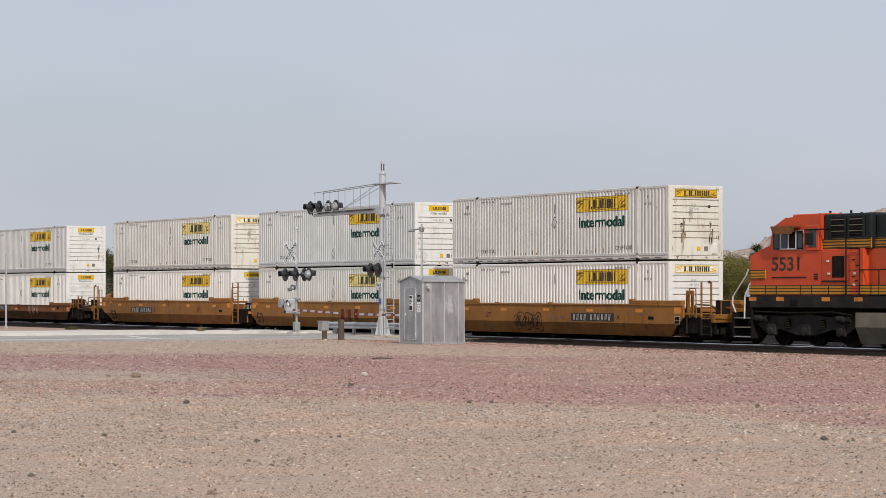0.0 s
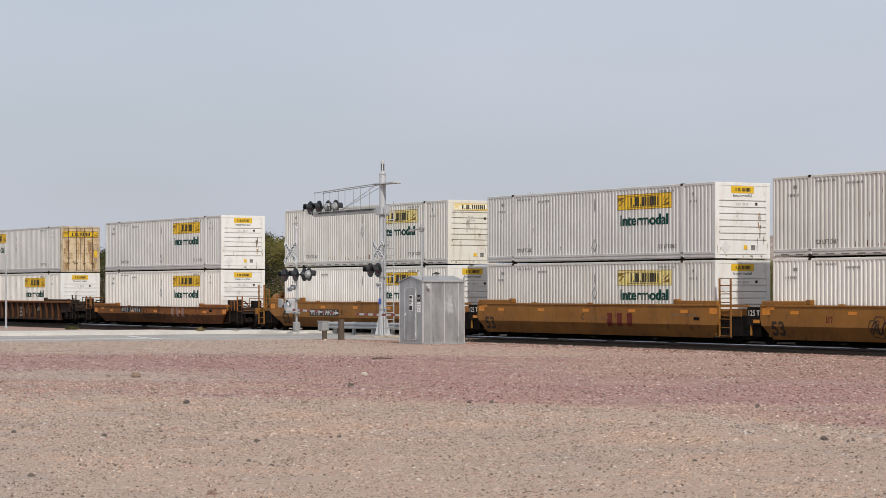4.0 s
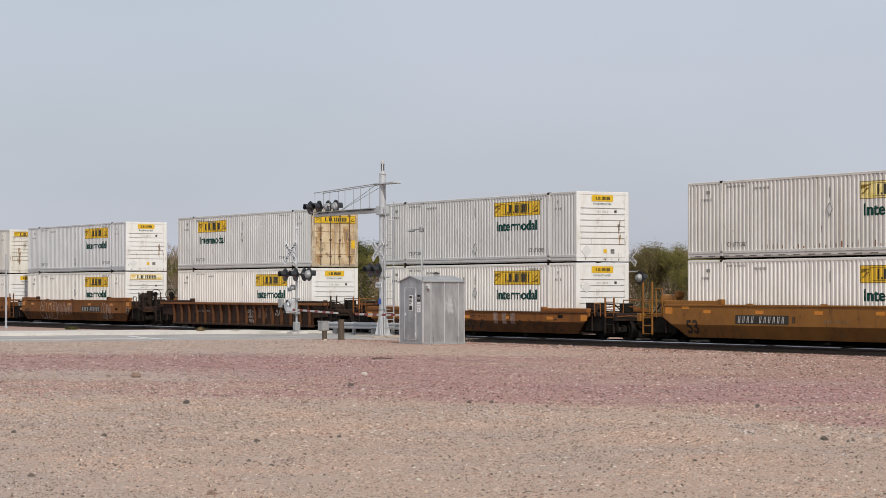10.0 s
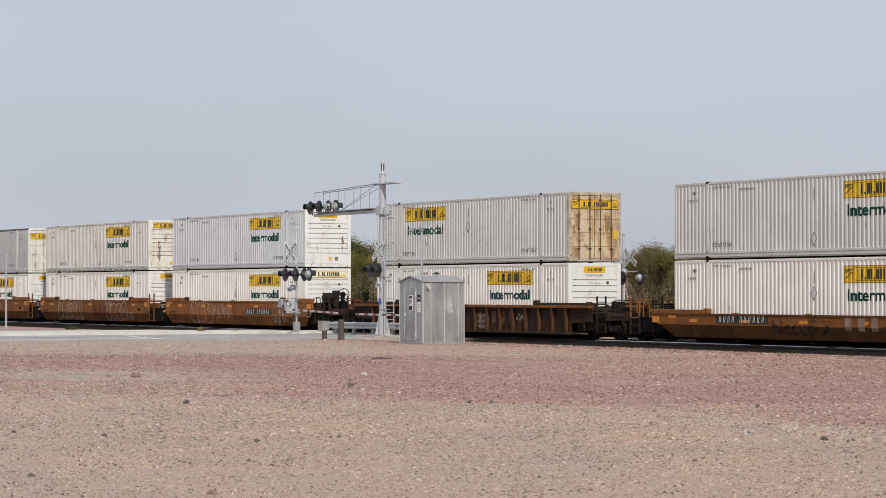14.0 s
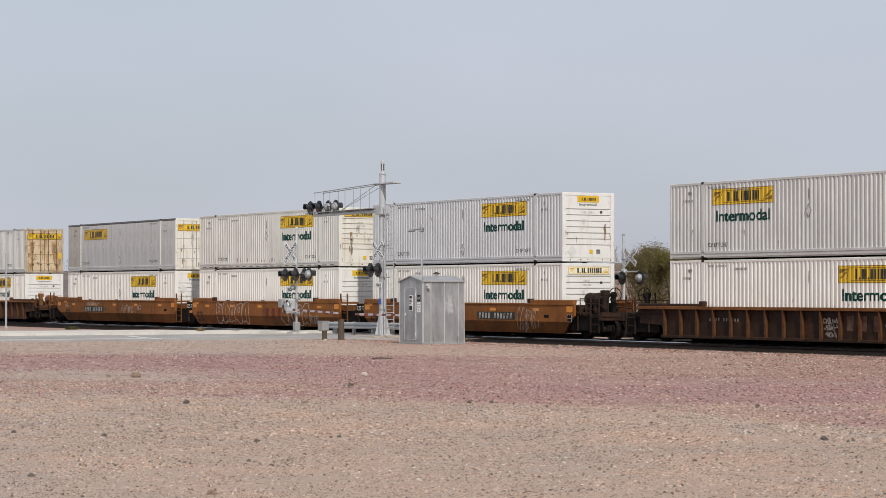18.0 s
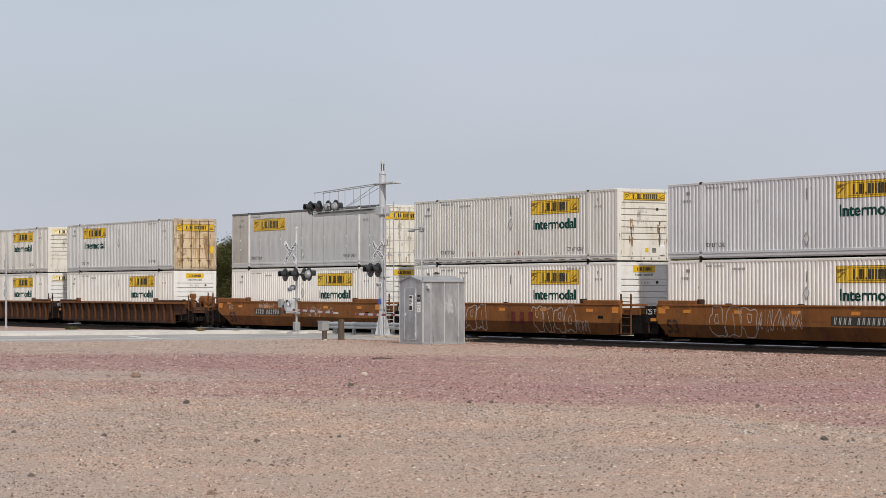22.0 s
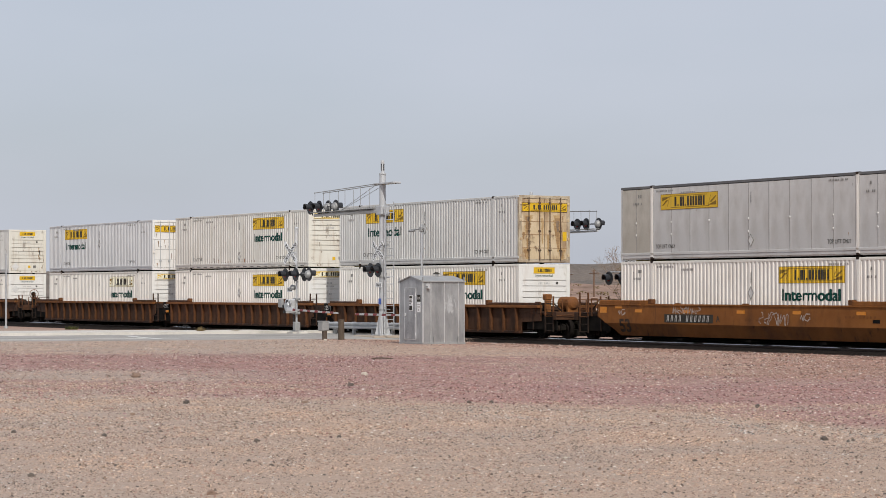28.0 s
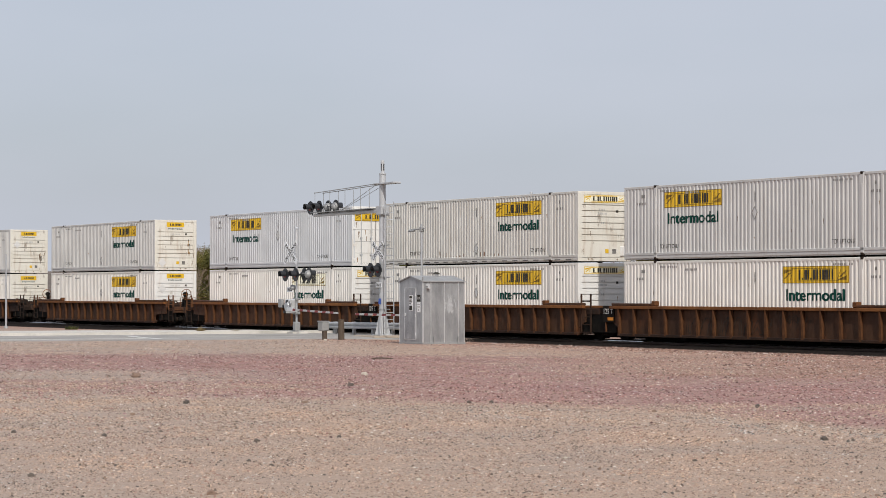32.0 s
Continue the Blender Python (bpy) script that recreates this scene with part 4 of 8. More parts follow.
hill_scrub("scrub_rise", bpy.data.objects["hill_rise"], 1800, 0.35, 0.95, 21)
ridge("hill_near", [(-120, 2), (60, 6), (90, 15), (112, 19), (140, 12), (180, 5), (230, 2)], 1250, 320, 0.5, "hill_brown", "low reddish desert rise dotted with scrub", 200, 40, seed=5.0)
ridge("mountain", [(110, 5), (190, 36), (219, 45), (238, 47), (252, 45), (266, 49), (282, 56), (296, 66), (322, 70), (345, 72), (384, 80), (520, 125), (760, 150), (980, 110), (1300, 40)], 2000, 620, 0.8, "rock_pale", "bare pale rocky desert mountain", 420, 80, seed=1.0)
ridge("mountain_spur", [(140, 3), (166, 13), (185, 20), (203, 27), (230, 33), (300, 42), (420, 40), (600, 10)], 1220, 260, 0.8, "rock_dark", "dark brown rocky spur before the mountain", 240, 50, seed=7.0)

hill_scrub("scrub_mountain", bpy.data.objects["mountain"], 6000, 0.5, 1.5, 22)
hill_scrub("scrub_spur", bpy.data.objects["mountain_spur"], 5000, 0.4, 1.1, 23, "leaf_dark")

# ---------------------------------------------------------------- containers
PITCH, DEEP = 0.225, 0.028
BOX_L, BOX_W, BOX_H = 16.14, 2.59, 2.85
HL, HW = BOX_L / 2, BOX_W / 2
STEPS = ((0.0, 0.0), (0.34, 0.0), (0.46, 1.0), (0.86, 1.0), (0.98, 0.0))
SHARED = {}


def wave(x):
    """How deep the pressed wall lies at x."""
    u = (x / PITCH) % 1.0
    pts = STEPS + ((1.0, 0.0),)
    for (a, p), (b, q) in zip(pts, pts[1:]):
        if a <= u <= b:
            return DEEP * (p + (q - p) * (u - a) / (b - a))
    return 0.0


def breaks(x0, x1):
    out = []
    for k in range(int(math.floor(x0 / PITCH)), int(math.ceil(x1 / PITCH)) + 1):
        out += [(k + s) * PITCH for s, _ in STEPS]
    return [x for x in out if x0 + 1e-4 < x < x1 - 1e-4]


def pressed(x0, x1, z0, z1, lift=0.0, back=0.06):
    """A sheet of pressed vertical ribs facing -y, with depth behind it."""
    xs = [x0] + breaks(x0, x1) + [x1]
    n = len(xs)
    v = [(x, -HW + wave(x) - lift, z) for z in (z0, z1) for x in xs] + [(x, -HW + back, z) for z in (z0, z1) for x in xs]
    f = []
    for i in range(n - 1):
        f += [(i, i + 1, n + i + 1, n + i), (2 * n + i + 1, 2 * n + i, 3 * n + i, 3 * n + i + 1), (n + i, n + i + 1, 3 * n + i + 1, 3 * n + i), (i + 1, i, 2 * n + i, 2 * n + i + 1)]
    f += [(0, n, 3 * n, 2 * n), (n - 1, 3 * n - 1, 4 * n - 1, 2 * n - 1)]
    s = Shape()
    return s.add(v, f)


def draped(me, x, z, lift=0.006, flat=False, bold=0.0):
    """A flat mesh in x and z moved to (x, z) of the wall and laid over its ribs; bold: repeats it a little to each side."""
    bm = bmesh.new()
    shifts = ((0, 0), (bold, 0), (-bold, 0), (0, 0.6 * bold), (0, -0.6 * bold)) if bold else ((0, 0),)
    for k, (dx, dz) in enumerate(shifts):
        n0 = len(bm.verts)
        bm.from_mesh(me)
        bm.verts.ensure_lookup_table()
        for v in bm.verts[n0:]:
            v.co = (v.co.x + x + dx, -0.0006 * k, v.co.z + z + dz)
    if not flat:
        lo, hi = min(v.co.x for v in bm.verts), max(v.co.x for v in bm.verts)
        for c in breaks(lo, hi):
            bmesh.ops.bisect_plane(bm, geom=bm.verts[:] + bm.edges[:] + bm.faces[:], plane_co=(c, 0, 0), plane_no=(1, 0, 0))
    for v in bm.verts:
        v.co.y += -HW - lift + (0 if flat else 0.92 * wave(v.co.x))
    out = bpy.data.meshes.new("lettering")
    bm.to_mesh(out)
    bm.free()
    return out


def flat_bars(rects):
    """Plain rectangles (x0, x1, z0, z1) in one flat mesh."""
    s = Shape()
    for x0, x1, z0, z1 in rects:
        s.quad((x0, 0, z0), (x1, 0, z0), (x1, 0, z1), (x0, 0, z1))
    return s.mesh("bars")


def flat_polys(polys):
    """Plain flat shapes of (x, z) corners in one mesh."""
    s = Shape()
    for p in polys:
        s.add([(x, 0, z) for x, z in p], [tuple(range(len(p)))])
    return s.mesh("shapes")


def name_bars(w, h):
    """Plain upright bars that stand for a name, with two short ones."""
    k = w / 1.98
    tall = ((0.09, 0.19), (0.44, 0.55), (0.60, 0.68), (0.90, 0.99), (1.08, 1.17), (1.24, 1.33), (1.41, 1.50), (1.57, 1.68), (1.73, 1.82), (1.89, 1.98))
    out = [(-w / 2 + (a - 0.012) * k, -w / 2 + (b + 0.012) * k, -h / 2, h / 2) for a, b in tall]
    return out + [(-w / 2 + a * k, -w / 2 + (a + 0.07) * k, -h / 2, -h / 2 + 0.2 * h) for a in (0.27, 0.73)]


def scroll_shapes(w, h):
    """A thin border, an inner frame with two cut corners and slanting feather strokes at both ends."""
    t, out = 0.018, []
    a, b = w / 2, h / 2
    out += [[(-a, b - t), (a, b - t), (a, b), (-a, b)], [(-a, -b), (a, -b), (a, -b + t), (-a, -b + t)], [(-a, -b), (-a + t, -b), (-a + t, b), (-a, b)], [(a - t, -b), (a, -b), (a, b), (a - t, b)]]
    c, e = 0.64 * a, 0.76 * b
    out += [[(-c - 0.14, e - t), (c, e - t), (c, e), (-c - 0.14, e)], [(-c, -e), (c + 0.14, -e), (c + 0.14, -e + t), (-c, -e + t)]]
    for q in (-1, 1):
        for p in ([(0.665 * a, -0.62 * b), (0.95 * a, -0.62 * b), (0.95 * a, -0.1 * b)], [(0.72 * a, -0.25 * b), (0.80 * a, -0.25 * b), (0.95 * a, 0.45 * b), (0.92 * a, 0.5 * b)], [(0.66 * a, -e), (0.66 * a + t, -e), (0.76 * a + t, e * 0.8), (0.76 * a, e * 0.8)]):
            out.append([(q * u, q * v) for u, v in p])
    return out


def keep(key, make, material=None):
    if key not in SHARED:
        me = make()
        if isinstance(me, Shape):
            me = me.mesh(key[0])
        if material and not me.materials:
            me.materials.append(M[material])
        SHARED[key] = me
    return SHARED[key]


def small_rows(rows, seed):
    """Rows of tiny blocks that stand for stencilled numbers; rows: (x, z, count, width, height)."""
    r = random.Random(seed)
    out = []
    for x, z, n, w, h in rows:
        for i in range(n):
            if r.random() < 0.85:
                out.append((x + i * w * 1.45, x + i * w * 1.45 + w * r.uniform(0.7, 1.0), z, z + h))
    return out


def ragged(y, z, w, h, r, n=12):
    """A ragged flat blot that runs out downwards: y, z its top middle."""
    s = Shape()
    pts = []
    for k in range(n):
        u = k / (n - 1)
        pts.append((y + w * (0.25 + 0.75 * (1 - u) ** 0.6) * r.uniform(0.35, 1.0), z - h * u))
    for k in range(n):
        u = 1 - k / (n - 1)
        pts.append((y - w * (0.25 + 0.75 * (1 - u) ** 0.6) * r.uniform(0.35, 1.0), z - h * u - 0.001))
    v = [(a, -0.001, b) for a, b in pts]
    return s.add(v, [(k, k + 1, 2 * n - 2 - k, 2 * n - 1 - k) for k in range(n - 1)])


def end_slats(box, z_top, material):
    zs = [2.74] + [z_top - 0.245 * k for k in range(int((z_top - 0.60) / 0.245) + 1)] + [0.14]
    for a, b in zip(zs, zs[1:]):
        part("end_slat", keep(("end_slat", a, b, material), lambda: Shape().span((HL - 0.05, -1.10, b + 0.016), (HL - 0.008, 1.10, a - 0.016), 0.008), material), material, box)


def container(name_label, sign, side, end, end_mat, logo="logo_yellow", faded=False, plate=False, slots=False, seed=1, j_upper=False):
    """A 53-foot box with its pressed sides, posts, rails, end and markings, its base at the origin."""
    box = thing("shipping_container", name_label, "shipping container", "stacked containers of the train")
    turn = pose(0, 0, 0, 0, 0, 180)
    post = 6.0
    spans = ((-HL + 0.10, -post - 0.09), (-post + 0.09, post - 0.09), (post + 0.09, HL - 0.10))
    for a, b in spans:
        if plate:
            side_mat = "paint_bay" if a + b < -1.0 else side
            me = keep(("side_backing", a), lambda a=a, b=b: Shape().span((a, -HW + 0.016, 0.20), (b, -HW + 0.06, BOX_H - 0.12)), "ink_faded")
            part("side_backing", me, side, box)
            part("side_backing", me, side, box, at=turn)
            n = max(1, round((b - a) / 1.22))
            step = (b - a) / n
            for k in range(n):
                pl = part("plate_panel", keep(("plate_panel", round(step, 3), side_mat), lambda: Shape().span((0.012, -HW + 0.003, 0.20), (step - 0.012, -HW + 0.018, BOX_H - 0.12), 0.003), side_mat), side_mat, box, at=pose(a + k * step, 0, 0))
                part("plate_panel", keep(("plate_panel", round(step, 3), side_mat), None), side_mat, box, at=pose(-a - k * step, 0, 0, 0, 0, 180))
                part("rivet_strip", keep(("rivet_strip",), lambda: Shape().span((-0.012, -HW - 0.001, 0.22), (0.012, -HW + 0.006, BOX_H - 0.13), 0.002), "ink_mid"), "ink_mid", pl)
                if k % 2:
                    for z in ((0.95, 1.42) if k % 4 == 1 else (1.42,)):
                        part("boss", keep(("boss", z), lambda z=z: Shape().turned([(-0.025, 0.015), (-0.018, 0.038), (0.0, 0.048)], (0.0, -HW, z), "y", 12), "paint_grey"), "paint_grey", pl, "pale round boss")
            continue
        else:
            me = keep(("side_panel", side, a), lambda a=a, b=b: pressed(a, b, 0.26, BOX_H - 0.10), side)
        part("side_panel", me, side, box)
        part("side_panel", me, side, box, at=turn)
    top_mat = "rail_grey" if plate else side
    for at in (None, turn):
        part("top_rail", keep(("top_rail", top_mat), lambda: Shape().span((-HL, -HW - 0.004, BOX_H - 0.10), (HL, -HW + 0.09, BOX_H), 0.012), top_mat), top_mat, box, at=at)
        part("bottom_rail", keep(("bottom_rail", side), lambda: Shape().span((-HL, -HW + 0.05, 0.01), (HL, -HW + 0.12, 0.05)).span((-HL, -HW + 0.004, 0.05), (HL, -HW + 0.09, 0.17), 0.01).span((-HL, -HW - 0.012, 0.17), (HL, -HW + 0.08, 0.27), 0.008), side), side, box, at=at)
        for sx in (-1, 1):
            post_side = "paint_white" if plate else side
            part("lift_post", keep(("lift_post", post_side), lambda: Shape().span((-0.09, -HW - 0.012, 0.06), (0.09, -HW + 0.08, BOX_H - 0.02), 0.012).span((-0.035, -HW - 0.022, 0.5), (0.035, -HW, BOX_H - 0.4), 0.006), post_side), post_side, box, at=(pose(sx * post, 0, 0) if at is None else pose(sx * post, 0, 0, 0, 0, 180)))
            for z in (0.05, BOX_H - 0.035):
                part("corner_casting", keep(("corner_casting", z), lambda z=z: Shape().span((-0.085, -HW - 0.016, z - 0.05), (0.085, -HW + 0.13, z + 0.05), 0.012).span((-0.04, -HW - 0.022, z - 0.03), (0.04, -HW, z + 0.02)), "rust_dark"), "rust_dark", box, "black steel lifting casting", at=(pose(sx * post, 0, 0) if at is None else pose(sx * post, 0, 0, 0, 0, 180)))
    for sx in (-1, 1):
        for sy in (-1, 1):
            post_mat = "frame_rust" if end_mat == "door_rust" and sx > 0 else side
            part("corner_post", keep(("corner_post", post_mat), lambda: Shape().span((-0.06, -0.09, 0.0), (0.055, 0.09, BOX_H - 0.002), 0.012), post_mat), post_mat, box, at=pose(sx * (HL - 0.055), sy * (HW - 0.088), 0))
    part("roof", keep(("roof", side), lambda: Shape().span((-HL + 0.02, -HW + 0.05, BOX_H - 0.06), (HL - 0.02, HW - 0.05, BOX_H - 0.02)), side), side, box)
    part("floor_frame", keep(("floor_frame",), lambda: Shape().span((-HL + 0.02, -HW + 0.08, 0.0), (HL - 0.02, HW - 0.08, 0.14)), "rust_dark"), "rust_dark", box)
    part("rear_end", keep(("rear_end", side), lambda: Shape().span((-HL + 0.005, -HW + 0.1, 0.1), (-HL + 0.05, HW - 0.1, BOX_H - 0.06), 0.006), side), side, box)
    # the leading end
    if end == "D":
        part("door_frame", keep(("door_frame", end_mat), lambda: Shape().span((HL - 0.06, -HW + 0.02, 0.0), (HL + 0.006, HW - 0.02, 0.13), 0.01).span((HL - 0.06, -HW + 0.02, BOX_H - 0.14), (HL + 0.006, HW - 0.02, BOX_H), 0.01).span((HL - 0.06, -HW + 0.01, 0.13), (HL + 0.006, -HW + 0.09, BOX_H - 0.14), 0.01).span((HL - 0.06, HW - 0.09, 0.13), (HL + 0.006, HW - 0.01, BOX_H - 0.14), 0.01), "frame_rust" if end_mat == "door_rust" else end_mat), end_mat, box)
        for sy in (-1, 1):
            leaf = part("door_leaf", keep(("door_leaf", end_mat, sy), lambda sy=sy: Shape().span((HL - 0.05, min(sy * 0.012, sy * 1.20), 0.14), (HL - 0.01, max(sy * 0.012, sy * 1.20), BOX_H - 0.15), 0.01), end_mat), end_mat, box)
            for z in (0.62, 1.18, 1.74, 2.2):
                part("door_rib", keep(("door_rib", z, sy, end_mat), lambda z=z, sy=sy: Shape().span((HL - 0.014, min(sy * 0.03, sy * 1.14), z - 0.014), (HL - 0.003, max(sy * 0.03, sy * 1.14), z + 0.014), 0.004), "rust_streak" if end_mat == "door_rust" else "ink_pale"), "rust_streak", leaf)
            for k in (0.26, 0.80):
                part("lock_rod", keep(("lock_rod", sy * k, end_mat), lambda k=k, sy=sy: Shape().rod((HL + 0.03, sy * k, 0.08), (HL + 0.03, sy * k, BOX_H - 0.08), 0.021, n=8).span((HL - 0.01, sy * k - 0.07, 0.50), (HL + 0.05, sy * k + 0.24 * sy * 0 + 0.07, 0.56), 0.008).span((HL - 0.01, sy * k - 0.05, 2.5), (HL + 0.05, sy * k + 0.05, 2.57)).span((HL - 0.01, sy * k - 0.05, 1.3), (HL + 0.05, sy * k + 0.05, 1.37)), "rod_steel" if end_mat == "door_rust" else "galv"), "galv", leaf, "steel locking rod")
            for z in (0.3, 1.0, 1.8, 2.5):
                part("hinge", keep(("hinge", z, sy, end_mat), lambda z=z, sy=sy: Shape().span((HL - 0.01, sy * 1.2 - 0.05, z - 0.06), (HL + 0.035, sy * 1.2 + 0.05, z + 0.06), 0.01), end_mat), end_mat, leaf)
        banner = (2.16, 2.54, 1.14)
    else:
        part("end_frame", keep(("end_frame", end_mat), lambda: Shape().span((HL - 0.06, -HW + 0.01, 0.0), (HL + 0.004, HW - 0.01, 0.14), 0.01).span((HL - 0.06, -HW + 0.01, BOX_H - 0.13), (HL + 0.004, HW - 0.01, BOX_H - 0.003), 0.01).span((HL - 0.06, -HW + 0.005, 0.14), (HL + 0.004, -1.10, BOX_H - 0.13), 0.01).span((HL - 0.06, 1.10, 0.14), (HL + 0.004, HW - 0.005, BOX_H - 0.13), 0.01).span((HL - 0.065, -1.1, 0.1), (HL - 0.055, 1.1, BOX_H - 0.1)), end_mat), end_mat, box)
        end_slats(box, 2.16 if end == "N" else 2.30, end_mat)
        banner = (2.40, 2.70, 1.0)

    def on_end(me, y, z, key, material, label="", up=0.010):
        o = part(key, me, material, box, label, at=Matrix.Translation((HL - 0.010 + up, y, z)) @ pose(0, 0, 0, 0, 0, 90))
        if key in ("logo_lettering", "number_stencil", "logo_scroll"):
            o["kind"] = "stuff"
    if end == "N":
        on_end(keep(("end_logo",), lambda: Shape().span((-0.53, -0.004, -0.13), (0.53, 0.004, 0.13)), "logo_yellow"), -0.02, 2.58, "end_logo", "logo_yellow", "small yellow logo panel")
        on_end(keep(("end_logo_bars",), lambda: flat_bars(name_bars(0.72, 0.13)), "ink_black"), -0.02, 2.58, "logo_lettering", "ink_black", up=0.018)
        on_end(keep(("end_word",), lambda: words("Intermodal", 0.105, 0.86, 0.008), "ink_green"), -0.02, 2.36, "lettering", "ink_green", up=0.006)
        on_end(keep(("end_numbers",), lambda: flat_bars(small_rows([(-0.3, -0.11, 8, 0.05, 0.09)], 4)), "ink_pale"), 0.0, 2.10, "number_stencil", "ink_pale", up=0.006)
        on_end(keep(("placard",), lambda: Shape().prism([(-0.24, 0), (0, -0.26), (0.24, 0), (0, 0.26)], -0.008, 0.008), "placard"), -0.82, 1.86 if seed % 2 else 0.42, "placard", "placard", "grey diamond placard holder")
    else:
        bl = logo if end == "D" else ("logo_pale" if faded else "logo_yellow")
        w = banner[2]
        on_end(keep(("banner", bl, w), lambda: Shape().span((-w, -0.006, banner[0]), (w, 0.006, banner[1])), bl), 0, 0, "banner", bl, "yellow banner panel", up=0.016)
        on_end(keep(("banner_bars", end), lambda: flat_bars(name_bars(1.25, 0.20)), "ink_black"), 0.0, (banner[0] + banner[1]) / 2, "logo_lettering", "ink_black", up=0.026)
        on_end(keep(("banner_scroll", end, bl), lambda: flat_polys(scroll_shapes(2 * w, banner[1] - banner[0])), "logo_yellow" if bl == "logo_pale" else "ink_brown"), 0.0, (banner[0] + banner[1]) / 2, "logo_scroll", "ink_faded", up=0.026)
        if end == "B" and not faded and j_upper:
            r = random.Random(41 + seed)
            for k in range(26):
                y = r.choice((-0.62, -0.60, 0.70)) + r.gauss(0, 0.05)
                on_end(ragged(y, r.uniform(0.85, 1.7), r.uniform(0.015, 0.06), r.uniform(0.12, 0.45), r), 0, 0, "soot_streak", r.choice(("soot_black", "soot", "rust_streak")), "dark soot streak", up=0.004 + 0.0003 * k)
        if end == "B":
            on_end(keep(("end_numbers2",), lambda: flat_bars(small_rows([(-0.25, 0.05, 4, 0.05, 0.08), (-0.3, -0.11, 7, 0.045, 0.08), (-0.15, -0.5, 2, 0.06, 0.09)], 6)), "ink_pale"), 0.0, 2.02, "number_stencil", "ink_pale", up=0.006)
    if end != "D":
        on_end(keep(("vent",), lambda: Shape().span((-0.055, -0.01, -0.05), (0.055, 0.01, 0.05), 0.006), "ink_black"), 0.63, 2.05, "vent", "ink_black", "small black vent", up=0.012)
        on_end(keep(("sticker",), lambda: Shape().span((-0.08, -0.003, -0.08), (0.08, 0.003, 0.08)), "logo_yellow"), 0.12, 0.42, "sticker", "logo_yellow", up=0.012)
        on_end(keep(("data_plate",), lambda: Shape().span((-0.09, -0.012, -0.09), (0.09, 0.012, 0.09), 0.006), "ink_faded"), 0.48, 0.42, "data_plate", "ink_faded", "grey metal data plate", up=0.012)
        if end == "B" or seed % 3 == 0:
            on_end(keep(("locker",), lambda: Shape().span((-0.12, -0.04, -0.2), (0.12, 0.03, 0.2), 0.02), end_mat), 0.88, 0.42, "locker", end_mat, up=0.012)
    # rust and soot where water runs down the leading end
    rs = random.Random(seed * 7 + 3)
    if end == "N" and side in ("paint_grey", "paint_cool"):
        for k in range(9):
            on_end(ragged(0.80 + rs.gauss(0, 0.045), rs.uniform(0.95, 1.75), rs.uniform(0.015, 0.05), rs.uniform(0.12, 0.4), rs), 0, 0, "soot_streak", rs.choice(("soot_black", "soot", "stain_brown")), "dark soot streak", up=0.004 + 0.0003 * k)
    if end != "D":
        for k in range(6 + 3 * (seed % 3) + (5 if end_mat == "end_cream" else 0)):
            y = rs.choice((-1.10, 0.72, 0.98, 1.10, 1.16, -0.6)) + rs.gauss(0, 0.05)
            on_end(ragged(y, rs.uniform(0.3, 1.5), rs.uniform(0.006, 0.026), rs.uniform(0.08, 0.3), rs), 0, 0, "rust_stain", rs.choice(("soot", "rust_streak", "soot")), up=0.0155 + 0.0002 * k)
        for k in range(5):
            on_end(ragged(rs.uniform(-1.2, 1.2), 0.12, rs.uniform(0.02, 0.08), rs.uniform(0.04, 0.10), rs), 0, 0, "rust_stain", "soot", up=0.0165 + 0.0002 * k)
    else:
        if end_mat == "door_rust":
            for k, (y, z, w, h, deep) in enumerate(((-0.84, 2.0, 0.26, 0.34, 2), (-0.80, 1.72, 0.20, 0.40, 1), (0.64, 2.02, 0.26, 1.0, 2), (0.70, 1.35, 0.20, 0.9, 1), (-0.9, 0.62, 0.24, 0.5, 1), (0.88, 0.62, 0.26, 0.5, 2), (-0.12, 1.9, 0.10, 1.1, 0), (0.16, 1.2, 0.10, 0.9, 0))):
                for j in range(deep + 1):
                    f = 1.0 - 0.27 * j
                    on_end(ragged(y + rs.gauss(0, 0.02), z - 0.12 * h * j, w * f, h * f, rs, 20), 0, 0, "rust_stain", ("stain_tan", "stain_brown", "soot")[j], up=0.0012 + 0.0001 * k + 0.0008 * j)
            on_end(keep(("door_sticker",), lambda: Shape().span((-0.10, -0.003, -0.2), (0.10, 0.003, 0.2)), "logo_yellow"), 1.02, 1.12, "sticker", "logo_yellow", "yellow notice sticker", up=0.006)
        n_blot = 9
        for k in range(n_blot):
            y = rs.choice((-1.0, -0.9, -0.85, -0.55, -0.12, 0.1, 0.5, 0.62, 0.95, 1.05)) + rs.gauss(0, 0.06)
            z, big = rs.choice((0.4, 0.66, 1.0, 1.25, 1.55, 1.78, 2.05)) + rs.gauss(0, 0.06), 1.0 if end_mat == "door_rust" else 0.6
            on_end(ragged(y, z, rs.uniform(0.03, 0.09) * big, rs.uniform(0.2, 0.6) * big, rs), 0, 0, "rust_stain", rs.choice(("stain_tan", "rust_streak", "stain_brown")) if end_mat == "door_rust" else rs.choice(("stain_brown", "soot", "rust_streak")), up=0.0042 + 0.00012 * k)
    for k in range(10 if side in ("paint_cream", "paint_grey") else 4):
        x, z, l = rs.uniform(-7.7, 7.7), rs.uniform(0.5, 2.5), rs.uniform(0.05, 0.22)
        part("rust_stain", draped(ragged(0, 0, rs.uniform(0.008, 0.022), l, rs).mesh("rust_stain"), x, z, 0.005, plate), rs.choice(("rust_streak", "soot")), box)
    # markings on the long side
    sx0 = 1.70 if sign == "R" else -5.41
    mid = sx0 + 1.8
